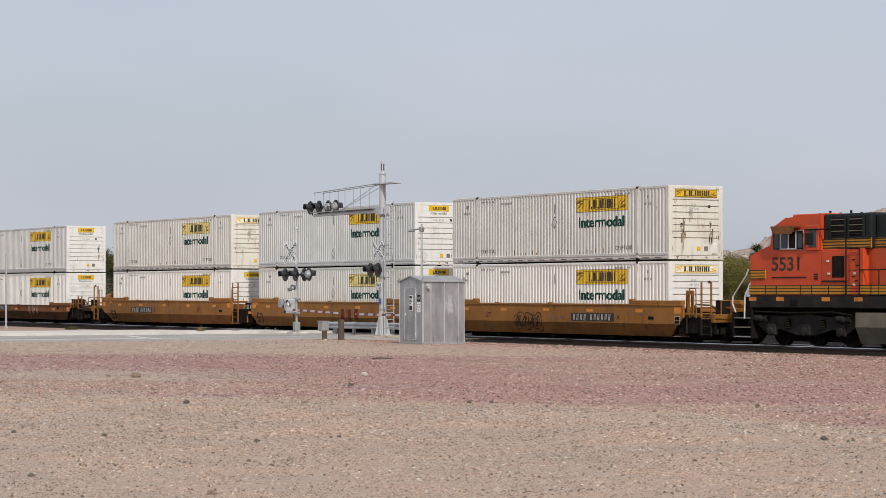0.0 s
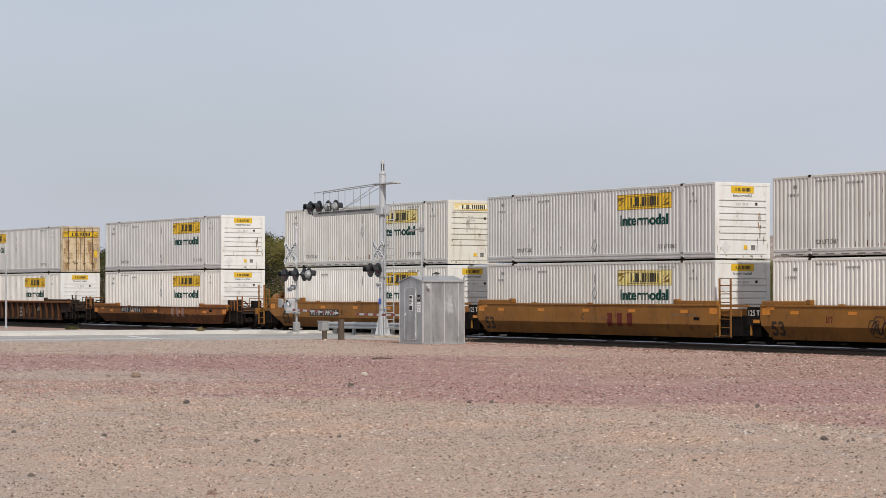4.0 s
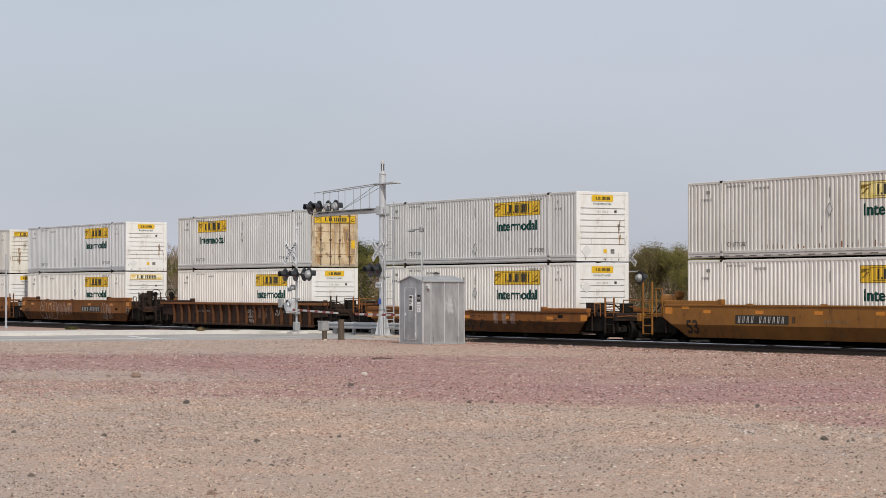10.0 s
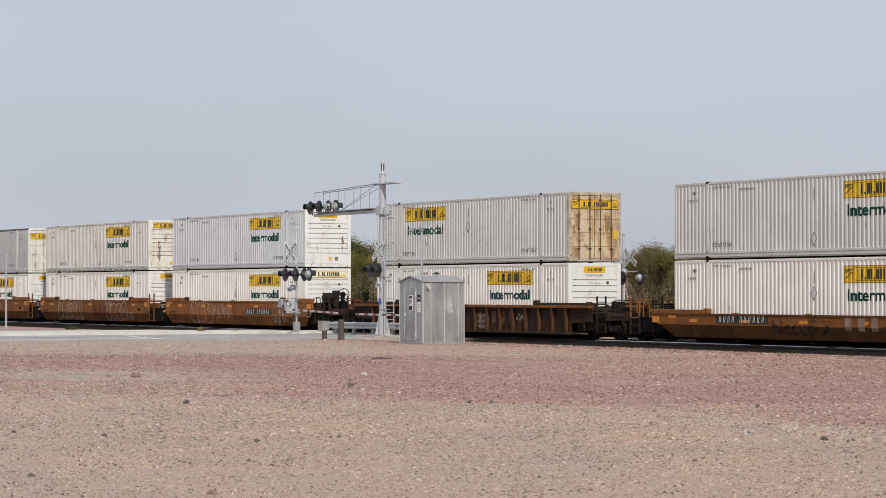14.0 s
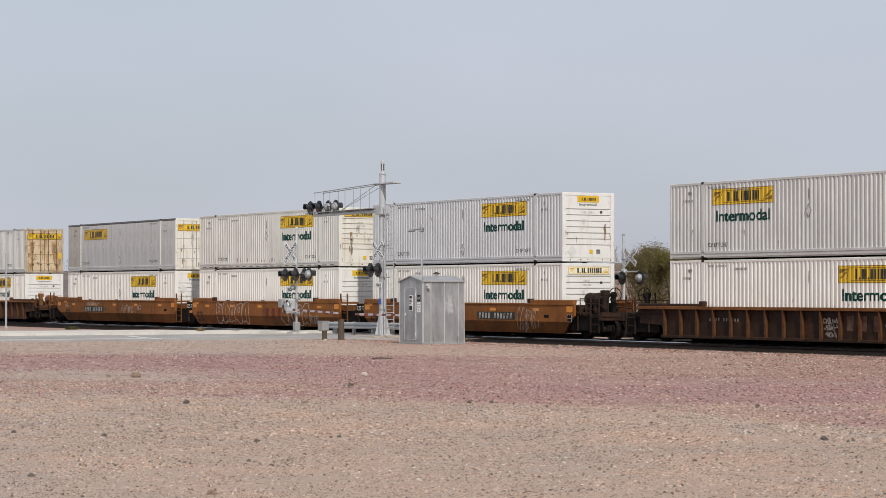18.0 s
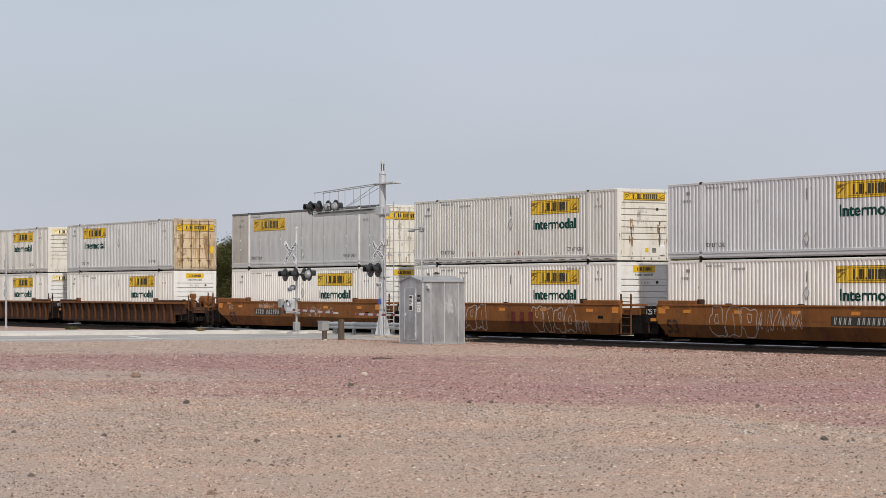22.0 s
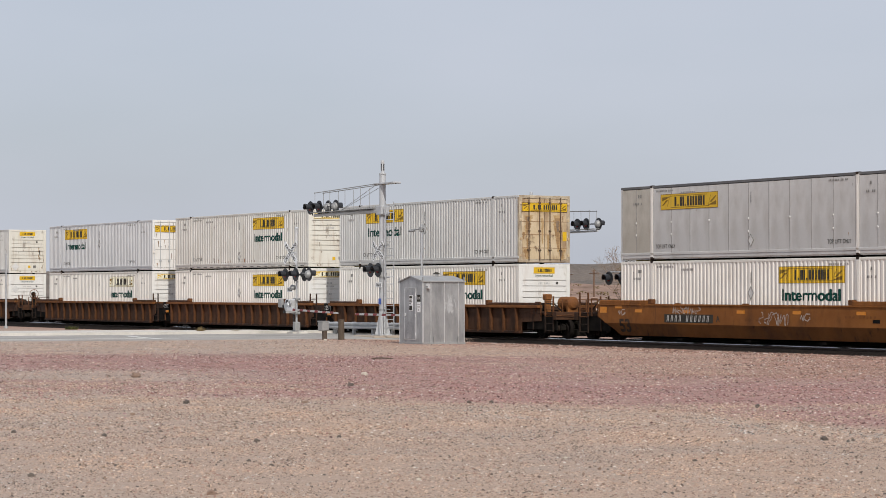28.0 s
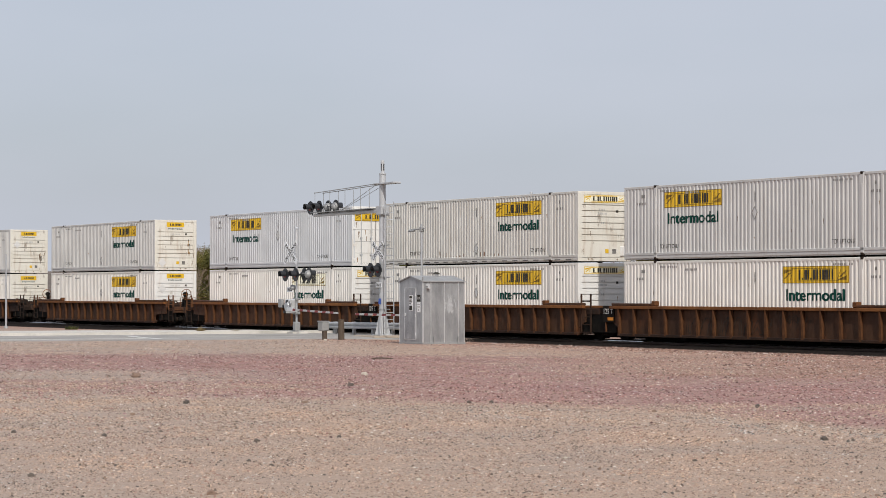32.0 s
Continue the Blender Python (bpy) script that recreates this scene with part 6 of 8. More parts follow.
def well_car(label, kind, mats, left, right, lift_end=None, graffiti=None, number=None, letter="", wheel=(False, False), tank=(False, False), tall=1.75, mark53=False, logo_x=None, scrawled=None):
    """One unit of a well car for two stacked containers; its middle at the origin, rail top at z = 0."""
    car = thing("well_car", label, "rail car", "well cars of the train")
    top, ribbed = mats["top"], kind == "ribbed"
    ends = {}
    for q, k in ((-1, left), (1, right)):
        ends[q] = {"free": (9.35, 8.85, 8.0) if not ribbed else (9.9, 8.5, 8.4), "joint": (8.55, 8.45, 8.0) if not ribbed else (8.75, 8.6, 8.3)}[k]
    if not ribbed and right == "free":
        ends[1] = (9.25, 8.95, 8.25)
    (tl, ml, bl), (tr, mr, br) = ends[-1], ends[1]
    for q in (-1, 1):
        near = q < 0
        fl = lambda y0, y1: (min(q * -1 * y0, q * -1 * y1), max(q * -1 * y0, q * -1 * y1))
        if ribbed:
            y0, y1 = fl(-1.40, -1.34)
            poly = [(-tl, top), (-tl, 0.72), (-ml, 0.66), (-bl, 0.50), (-bl, 0.20), (br, 0.20), (br, 0.50), (mr, 0.66), (tr, 0.72), (tr, top)]
            part("side_plate", Shape().prism(poly, y0, y1), mats["side"], car)
            a, b = fl(-1.56, -1.30)
            part("top_chord", Shape().span((-tl, a, top - 0.10), (tr, b, top + 0.02), 0.012), mats["chord"], car, "rust-streaked top flange")
            a, b = fl(-1.50, -1.28)
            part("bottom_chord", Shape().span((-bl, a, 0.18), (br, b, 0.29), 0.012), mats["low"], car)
            if near:
                rib = keep(("rib", mats["rib"]), lambda: Shape().add([(x * w, y, z) for x in (-1, 1) for w, y, z in ((0.03, -1.39, 0.20), (0.07, -1.50, 0.22), (0.035, -1.55, 1.22), (0.02, -1.39, 1.22))], [(0, 1, 2, 3), (7, 6, 5, 4), (1, 5, 6, 2), (0, 4, 5, 1), (3, 2, 6, 7), (0, 3, 7, 4)]), mats["rib"])
            else:
                rib = keep(("rib_far", mats["rib"]), lambda: Shape().span((-0.04, 1.39, 0.22), (0.04, 1.53, 1.22)), mats["rib"])
            for k in range(-8, 9):
                if -bl + 0.1 < k * 1.02 < br - 0.1:
                    part("rib", rib, mats["rib"], car, at=pose(k * 1.02, 0, 0, 0, 0, 0) @ Matrix.Diagonal((1, 1, (top - 0.1) / 1.22, 1)))
        else:
            y0, y1 = fl(-1.5, -1.42)
            poly = [(-tl, top), (-tl, 0.95), (-ml, 0.70), (mr, 0.70), (tr, 0.95), (tr, top)]
            part("side_plate", Shape().prism(poly, y0, y1), mats["side"], car)
            # the inward-sloping plate takes the darker colour with some of its shade in it
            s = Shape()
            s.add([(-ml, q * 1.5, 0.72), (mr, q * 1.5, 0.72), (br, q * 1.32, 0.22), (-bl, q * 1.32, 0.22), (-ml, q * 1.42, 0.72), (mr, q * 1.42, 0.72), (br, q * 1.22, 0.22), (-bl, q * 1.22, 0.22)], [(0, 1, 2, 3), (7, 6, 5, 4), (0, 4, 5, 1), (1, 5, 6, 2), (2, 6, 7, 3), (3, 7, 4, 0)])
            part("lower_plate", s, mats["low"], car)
            a, b = fl(-1.53, -1.38)
            part("top_chord", Shape().span((-tl + 0.05, a, top - 0.04), (tr - 0.05, b, top + 0.03), 0.01), mats["chord"], car)
        for sx, e in ((-1, tl), (1, tr)):
            a, b = fl(-1.52, -1.30)
            x0, x1 = sorted((sx * 5.95, sx * (e - 0.1)))
            part("end_coaming", Shape().span((x0, a, top + 0.02), (x1, b, top + (0.17 if not ribbed else 0.12)), 0.02), mats["side"], car)
            xa, xb = sorted((sx * 5.72, sx * 5.98))
            part("guide_block", Shape().span((xa, a, top + 0.02), (xb, b, top + 0.22), 0.03), mats["trim"], car)
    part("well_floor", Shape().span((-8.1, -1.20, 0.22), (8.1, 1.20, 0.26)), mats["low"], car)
    part("centre_beam", Shape().span((-8.0, -0.35, 0.03), (8.0, 0.35, 0.17), 0.02), "steel_black", car)
    for x in (-4.2, 0.0, 4.2):
        part("cross_bearer", Shape().span((x - 0.15, -1.3, 0.08), (x + 0.15, 1.3, 0.17), 0.01), "steel_black", car)
    for q, k in ((-1, left), (1, right)):
        i = 0 if q < 0 else 1
        end_platform(car, q, k, mats, tall, wheel[i], tank[i])
    # painted marks on the near side
    if not ribbed:
        for x in (-6.6, -3.5, -0.2, 3.0, 6.4):
            part("reflector", keep(("reflector",), lambda: Shape().span((-0.23, -1.508, 0), (0.23, -1.498, 0.12)), "reflector"), "reflector", car, "orange reflective strip", at=pose(x, 0, top - 0.30))
        part("reflector", keep(("reflector",), None), "reflector", car, "orange reflective strip", at=pose(-7.95, 0, top - 0.15))
        part("end_reflector", keep(("end_reflector",), lambda: Shape().span((-0.22, -1.508, 0), (0.22, -1.498, 0.24)), "reflector"), "reflector", car, "orange reflective square", at=pose(-(tl - 0.35), 0, top - 0.33))
        part("end_reflector", keep(("end_reflector",), None), "reflector", car, "orange reflective square", at=pose(tr - 0.35, 0, top - 0.33))
        part("data_stencil", Shape().add(*(lambda o: (o.v, o.f))(plate_bars(5.6, 7.2, 1.02, 1.10, (0.8, 0.7, 0.8, 0, 0.7, 0.8, 0.7, 0.8, 0.7)))), mats["faint"], car)
        part("data_stencil", Shape().add(*(lambda o: (o.v, o.f))(plate_bars(0.1, 1.4, 0.86, 0.93, (0.8, 0.7, 0.8, 0, 0.7, 0.8, 0.7, 0.8, 0.7)))), mats["faint"], car)
        part("tie_down", keep(("tie_down", mats["trim"]), lambda: Shape().span((-0.18, -1.46, top), (0.18, -1.40, top + 0.07), 0.02), mats["trim"]), mats["trim"], car)
        part("tie_down", keep(("tie_down", mats["trim"]), None), mats["trim"], car, at=pose(-4.14, 0, 0))
        part("roller_hatch", keep(("roller_hatch",), lambda: Shape().span((7.0, -1.506, 0.86), (7.36, -1.498, 0.98)), "steel_black"), "steel_black", car)
        nt = right == "free" and mats["top"] > 1.4 and part("end_notice", keep(("end_notice",), lambda: Shape().span((-0.17, -1.507, -0.15), (0.17, -1.499, 0.15)), "spray_white"), "spray_white", car, "white framed notice square", at=pose(tr - 0.36, 0, top - 0.58))
        if nt:
            part("notice_field", keep(("notice_field",), lambda: Shape().span((-0.148, -1.510, 0.01), (0.148, -1.506, 0.13)).span((-0.148, -1.510, -0.13), (0.148, -1.506, -0.008)), "steel_black"), "steel_black", nt)
    if number is not None:
        x0 = number
        z0, z1 = (0.78, 1.06) if not ribbed else (0.82, 0.98)
        if not ribbed:
            part("number_board", Shape().span((x0, side_y(0.9) - 0.006, z0 - 0.02), (x0 + 3.05, side_y(0.9) + 0.01, z1 + 0.02)), "ink_black", car, "black panel with white number bars")
        w = 2.7 if not ribbed else 1.8
        part("number_stencil", plate_bars(x0 + 0.16, x0 + 0.16 + w, z0 + 0.02, z1 - 0.02, (0.8, 0.8, 0.8, 0.8, 0, 0.8, 0.8, 0.8, 0.8, 0.8, 0.8), ribbed), "ink_pale" if ribbed else "ink_white", car)
        if letter:
            part("lettering", words(letter, 0.22), "ink_black", car, at=pose(x0 + 3.35, side_y(0.9) - 0.009, 0.93))
    if letter and number is None:
        part("lettering", words(letter, 0.22), "ink_black", car, at=pose(-0.4, side_y(0.9) - 0.009, 0.93))
    if scrawled:
        part("graffiti", bent(words(scrawled[0], 0.50, scrawled[2], 0.022), 0.66), "spray_black", car, "faint black sprayed word", at=pose(scrawled[1], 0, 0.66))
    if mark53:
        me = bent(words("53", 0.48, 0.74, 0.03), 0.62)
        part("lettering", me, "spray_black", car, "large dark stencilled number", at=pose(-7.55, 0, 0.62))
    if logo_x is not None:
        x = logo_x
        for a in (0.0, 0.68, 1.36):
            s = Shape()
            for w, c, e in ((0.34, 0.72, 1.10), (0.34, 0.58, 0.72)):
                s.add([(x + a + 0.29 + p, side_y(z, ribbed) - 0.010, z) for p, z in ((-w / 2, c), (w / 2, c), (w / 2, e), (-w / 2, e))], [(0, 1, 2, 3)])
            part("owner_mark", s, mats["logo"], car, "plain painted mark in the owner's colour")
    for k, (x0, x1, z0, z1, n, wd, ink, seed) in enumerate(graffiti or ()):
        for stroke in (bubbles(x0, x1, z0, z1, n, wd, seed) if wd in (0.041, 0.042) else scrawl(x0, x1, z0, z1, n, wd, seed, ribbed)):
            part("graffiti_stroke", stroke, ink, car, "sprayed graffiti stroke")
    return car


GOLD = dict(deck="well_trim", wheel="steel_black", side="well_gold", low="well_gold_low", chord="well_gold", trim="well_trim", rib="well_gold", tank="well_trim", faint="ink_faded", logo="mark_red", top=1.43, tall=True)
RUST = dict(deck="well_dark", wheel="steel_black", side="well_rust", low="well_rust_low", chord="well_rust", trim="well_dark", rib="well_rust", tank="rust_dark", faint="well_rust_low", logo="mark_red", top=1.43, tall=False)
LOWB = dict(deck="rust_dark", wheel="steel_black", side="well_rust", low="well_umber", chord="well_umber", trim="well_rust", rib="well_dark", tank="rust_dark", faint="well_dark", logo="mark_pink", top=1.09, tall=False)
DARK = dict(deck="rust_dark", wheel="steel_black", side="well_dark", low="well_dark", chord="rust_light", trim="well_dark", rib="rust_rib_lit", tank="rust_dark", faint="well_dark", logo="mark_dim", top=1.36, tall=False)
RIBS = dict(deck="well_ribbed", wheel="rust_light", side="well_ribbed", low="well_dark", chord="rust_light", trim="rust_rib_lit", rib="rust_rib_lit", tank="rust_light", faint="well_dark", logo="mark_red", top=1.36, tall=False)

W, G, C, K = "paint_white", "paint_grey", "paint_cream", "paint_cool"
LBL = {W: "white ribbed freight container with yellow logo panel", G: "light grey ribbed freight container with yellow logo panel", C: "dusty cream ribbed freight container with yellow logo panel", K: "cool grey ribbed freight container with yellow logo panel", "paint_plate": "smooth grey plate-sided freight container with dark top rail"}
ENDS = {"N": ", plain slatted end", "B": ", bannered slatted end", "D": ", locked double doors"}
# per stack: left edge, upper (sign, side, end, end paint, logo, faded, plate), lower likewise
STACKS = (
    (3.05, ("R", C, "B", "end_cream", "logo_yellow", False, False), ("R", W, "B", "end_white", "logo_yellow", True, False)),
    (-16.47, ("R", G, "N", "end_white", "logo_yellow", False, False), ("R", C, "N", "end_white", "logo_old", False, False)),
    (-35.95, ("R", C, "B", "end_cream", "logo_old", True, False), ("R", W, "N", "end_white", "logo_yellow", False, False)),
    (-59.63, ("R", G, "N", "end_white", "logo_yellow", False, False), ("R", W, "N", "end_white", "logo_yellow", False, False)),
    (-83.04, ("L", G, "D", "door_rust", "logo_yellow", False, False), ("R", W, "N", "end_white", "logo_yellow", False, False)),
    (-106.62, ("R", K, "N", "end_white", "logo_yellow", False, False), ("R", W, "B", "end_white", "logo_yellow", True, False)),
    (-126.14, ("R", C, "B", "end_cream", "logo_yellow", False, False), ("R", W, "N", "end_white", "logo_yellow", False, False)),
    (-145.5, ("L", "paint_plate", "D", "end_cream", "logo_yellow", False, True), ("R", W, "N", "end_white", "logo_yellow", False, False)),
    (-169.15, ("L", G, "D", "door_rust", "logo_yellow", False, False), ("R", W, "N", "end_white", "logo_yellow", False, False)),
    (-188.55, ("R", C, "B", "end_cream", "logo_yellow", True, False), ("R", W, "B", "end_white", "logo_yellow", True, False)),
    (-207.9, ("L", K, "D", "end_white", "logo_yellow", False, False), ("R", W, "B", "end_white", "logo_pale", True, False)),
    (-231.45, ("R", G, "N", "end_cream", "logo_yellow", False, False), ("R", W, "N", "end_white", "logo_yellow", False, False)),
    (-255.05, ("R", G, "N", "end_cream", "logo_yellow", False, False), ("R", W, "N", "end_cream", "logo_yellow", False, False)),
)
TRAIN = []
LOW_Z, UP_Z = 0.26, 3.175
for i, (x0, upper, lower) in enumerate(STACKS):
    for j, (z, spec) in enumerate(((LOW_Z, lower), (UP_Z, upper))):
        sign, side, end, end_mat, logo, faded, plate = spec
        box = container(LBL[side] + ENDS[end], sign, side, end, end_mat, logo, faded, plate, slots=(side == C and j == 1), seed=3 * i + j, j_upper=(j == 1))
        TRAIN.append((box, x0 + HL, z))
    # twist locks carry the upper box on the lower one
    low = TRAIN[-2][0]
    for x in (-6.0, 6.0):
        for y in (-HW + 0.1, HW - 0.1):
            part("twist_lock", keep(("twist_lock",), lambda: Shape().span((-0.09, -0.06, 0), (0.09, 0.06, UP_Z - LOW_Z - BOX_H + 0.002)), "steel_black"), "steel_black", low, at=pose(x, y, BOX_H - 0.0005))

CARS = (
    (0, well_car("golden-brown smooth-sided well car with black graffiti", "smooth", GOLD, "joint", "free", number=1.65, letter="A", mark53=True, tall=2.3, graffiti=[(-2.6, -0.5, 0.34, 1.08, 3, 0.042, "spray_black", 5), (-2.55, -0.6, 0.5, 0.95, 5, 0.06, "spray_black", 6), (-4.9, -4.5, 0.85, 1.1, 1, 0.05, "mark_red", 8)])),
    (1, well_car("golden-brown smooth-sided well car with faded red mark", "smooth", GOLD, "joint", "joint", mark53=True, logo_x=1.2, letter="C")),
    (2, well_car("golden-brown smooth-sided well car with black number panel", "smooth", GOLD, "free", "joint", number=-4.9, letter="B", mark53=True, tall=2.3, tank=(True, False), graffiti=[(4.2, 4.7, 0.85, 1.1, 1, 0.05, "mark_red", 8)])),
    (3, well_car("low brown well car with dark lower sides and graffiti", "smooth", LOWB, "free", "free", number=-5.2, tall=1.7, logo_x=1.9, scrawled=("hiccup", -0.75, 2.4), graffiti=[(0.75, 1.15, 0.34, 0.8, 1, 0.09, "spray_black", 21), (3.6, 7.2, 0.32, 0.8, 5, 0.05, "spray_black", 22)])),
    (4, well_car("dark rusty ribbed well car with faded markings", "ribbed", DARK, "free", "free", number=-5.6, wheel=(True, False), logo_x=2.2, graffiti=[(1.05, 1.85, 0.82, 1.02, 5, 0.028, "spray_white", 31), (1.1, 1.8, 0.58, 0.78, 4, 0.028, "spray_white", 33), (1.2, 1.8, 0.36, 0.54, 4, 0.028, "spray_white", 34), (4.3, 4.9, 0.75, 1.0, 2, 0.03, "spray_white", 32)])),
    (5, well_car("rust-brown smooth-sided well car with white graffiti", "smooth", RUST, "joint", "free", number=1.7, letter="B", mark53=True, wheel=(False, True), tank=(False, True), tall=1.9, graffiti=[(-5.2, -2.4, 0.24, 1.38, 3, 0.041, "spray_white", 41), (-2.4, 0.2, 0.5, 1.3, 6, 0.03, "spray_white", 42), (4.9, 6.6, 0.3, 1.3, 6, 0.022, "spray_white", 43)])),
    (6, well_car("rust-brown smooth-sided well car with large white graffiti", "smooth", RUST, "joint", "joint", mark53=True, logo_x=0.4, graffiti=[(-5.5, -1.5, 0.24, 1.38, 5, 0.042, "spray_white", 51), (2.2, 5.4, 0.24, 1.36, 4, 0.041, "spray_white", 52), (5.3, 6.3, 0.35, 0.8, 4, 0.025, "spray_white", 53)])),
    (7, well_car("rust-brown smooth-sided well car with number panel", "smooth", dict(RUST, trim="rust_rib_lit"), "free", "joint", number=-4.9, letter="A", mark53=True, tall=1.9, graffiti=[(-4.4, -2.6, 1.1, 1.36, 5, 0.03, "spray_white", 61), (0.8, 2.6, 0.75, 1.2, 5, 0.03, "spray_white", 62), (3.2, 3.7, 0.9, 1.15, 2, 0.03, "spray_white", 63), (-8.0, -7.5, 1.05, 1.25, 2, 0.025, "spray_white", 64)])),
    (8, well_car("rust-streaked brown ribbed well car with dark graffiti", "ribbed", RIBS, "joint", "free", wheel=(False, False), tank=(False, True), graffiti=[(-3.8, 1.4, 0.3, 1.0, 8, 0.05, "spray_black", 71), (2.0, 3.6, 0.8, 1.1, 5, 0.03, "spray_black", 72)])),
    (9, well_car("rust-streaked brown ribbed well car", "ribbed", RIBS, "joint", "joint")),
    (10, well_car("rust-streaked brown ribbed well car with end platform", "ribbed", RIBS, "free", "joint", wheel=(False, False))),
    (11, well_car("brown ribbed well car with hand-brake wheel", "ribbed", RIBS, "free", "free", wheel=(True, True))),
    (12, well_car("brown ribbed well car at the tail", "ribbed", DARK, "free", "free", wheel=(False, False))),
)
for i, car in CARS:
    TRAIN.append((car, STACKS[i][0] + HL, 0.0))

# ---------------------------------------------------------------- locomotive


def locomotive():
    """The trailing engine, cab towards the train: its nose at x = 0, rail top at z = 0."""
    eng = thing("locomotive", "orange and dark green diesel locomotive with yellow stripes", "locomotive")
    Y = 1.55
    part("underframe", Shape().span((0.0, -Y, 1.36), (22.0, Y, 1.80), 0.03), "loco_grey", eng)
    nose = [(0.05, 1.8), (0.05, 3.20), (0.14, 3.26), (1.20, 3.60), (1.32, 4.22), (2.05, 4.55), (4.0, 4.60), (4.0, 1.8)]
    cab = part("cab", Shape().prism(nose, -Y + 0.02, Y - 0.02), "loco_orange", eng, "orange cab with sloped nose")
    part("roof_cap", Shape().span((2.1, -1.25, 4.56), (4.0, 1.25, 4.67), 0.03), "loco_orange", cab)
    part("window_recess", Shape().span((1.40, -Y - 0.006, 3.41), (3.06, -Y + 0.05, 4.10), 0.01), "galv_dull", cab)
    for x0, x1, glass in ((1.45, 1.72, "glass_dark"), (1.86, 2.24, "glass_dark"), (2.28, 2.64, "steel_black"), (2.76, 3.02, "glass_dark")):
        w = part("window", Shape().span((x0, -Y - 0.020, 3.46), (x1, -Y + 0.04, 4.05), 0.01), glass, cab)
        part("window_frame", Shape().span((x0 - 0.025, -Y - 0.028, 3.43), (x0, -Y + 0.03, 4.07)).span((x1, -Y - 0.028, 3.43), (x1 + 0.02, -Y + 0.03, 4.07)).span((x0, -Y - 0.028, 4.05), (x1, -Y + 0.03, 4.07)).span((x0, -Y - 0.028, 3.43), (x1, -Y + 0.03, 3.46)), "alu_bright" if x0 in (1.86, 2.28) else "steel_black", w)
    part("door_frame", Shape().span((3.22, -Y - 0.03, 3.36), (3.92, -Y + 0.03, 4.26), 0.03), "loco_orange", cab)
    part("door_window", Shape().span((3.38, -Y - 0.045, 3.48), (3.78, -Y - 0.02, 4.08), 0.10), "glass_dark", cab)
    part("arm_mirror", Shape().span((3.40, -Y - 0.22, 3.56), (3.46, -Y - 0.06, 3.98), 0.02), "steel_black", cab, "black side mirror")
    part("sun_visor", Shape().prism([(1.58, 4.24), (2.92, 4.24), (2.76, 3.97), (1.74, 3.97)], -Y - 0.30, -Y - 0.26).span((1.58, -Y - 0.28, 4.21), (2.92, -Y, 4.25)), "rust_light", cab, "rust-stained window visor")
    part("side_marker", Shape().span((0.08, -Y - 0.01, 2.38), (0.95, -Y + 0.04, 2.72), 0.05), "loco_yellow", cab, "striped yellow nose panel")
    for z in (2.385, 2.48, 2.59, 2.685):
        part("stripe", Shape().span((0.1, -Y - 0.016, z), (0.93, -Y, z + 0.03)), "loco_green", cab)
    part("lettering", words("5531", 0.46, 1.55), "ink_black", cab, "large black road number", at=pose(2.05, -Y + 0.02 - 0.008, 2.92))
    part("seam", Shape().span((1.3, -Y + 0.0, 2.42), (3.2, -Y + 0.03, 2.46)), "loco_grey", cab)
    for z in (2.36, 2.44, 2.52):
        part("vent_slat", Shape().span((3.62, -Y + 0.0, z), (3.82, -Y + 0.03, z + 0.04)), "loco_grey", cab)
    for k in range(5):
        part("antenna", Shape().span((2.4 + 0.42 * k, -0.3 + 0.12 * k, 4.64), (2.46 + 0.42 * k, -0.24 + 0.12 * k, 4.66 + 0.07 + 0.07 * (k % 2))), "steel_black", cab)
    locker = part("battery_locker", Shape().span((4.0, -Y + 0.02, 1.8), (6.2, Y - 0.02, 3.40), 0.02), "loco_orange", eng)
    part("locker_screen", Shape().span((4.60, -Y - 0.01, 2.42), (5.24, -Y + 0.04, 3.16), 0.01), "steel_black", locker, "black mesh screen")
    part("locker_door", Shape().span((5.52, -Y - 0.014, 1.86), (6.02, -Y + 0.03, 3.30), 0.015), "loco_orange", locker)
    part("locker_panel", Shape().span((4.12, -Y + 0.006, 2.32), (5.32, -Y + 0.03, 3.28), 0.01), "loco_orange", locker)
    for x, z in ((4.32, 2.96), (4.38, 2.52), (5.74, 2.52), (5.70, 2.14)):
        part("locker_latch", Shape().span((x, -Y - 0.03, z), (x + 0.12, -Y, z + 0.07)), "ink_white", locker)
    for x, z in ((5.66, 2.42), (5.86, 2.8), (5.66, 3.0), (5.8, 2.28)):
        part("locker_hinge", Shape().span((x, -Y - 0.03, z), (x + 0.14, -Y, z + 0.05)), "loco_grey", locker)
    part("locker_beam", Shape().span((4.05, -Y - 0.02, 2.26), (5.4, -Y + 0.0, 2.31)), "loco_grey", locker)
    part("ladder", Shape().path([(5.42, -Y - 0.08, 1.8), (5.42, -Y - 0.08, 3.95), (5.30, -Y - 0.06, 4.10), (3.2, -Y - 0.06, 4.10)], 0.024).path([(5.48, -Y - 0.08, 3.4), (6.1, -Y - 0.08, 3.4), (6.1, -Y - 0.08, 1.8)], 0.022), "steel_black", locker, "black bent handrail")
    hood = part("hood", Shape().span((4.0, -1.42, 3.40), (6.5, 1.42, 4.62), 0.04).span((6.2, -1.0, 1.8), (21.4, 1.0, 3.40), 0.03).span((6.5, -1.25, 3.40), (21.4, 1.25, 4.60), 0.06), "loco_green", eng, "dark green engine hood")
    part("hood_side", Shape().span((6.2, -1.30, 1.82), (21.3, -0.99, 3.40)), "loco_hood_orange", hood, "orange hood doors")
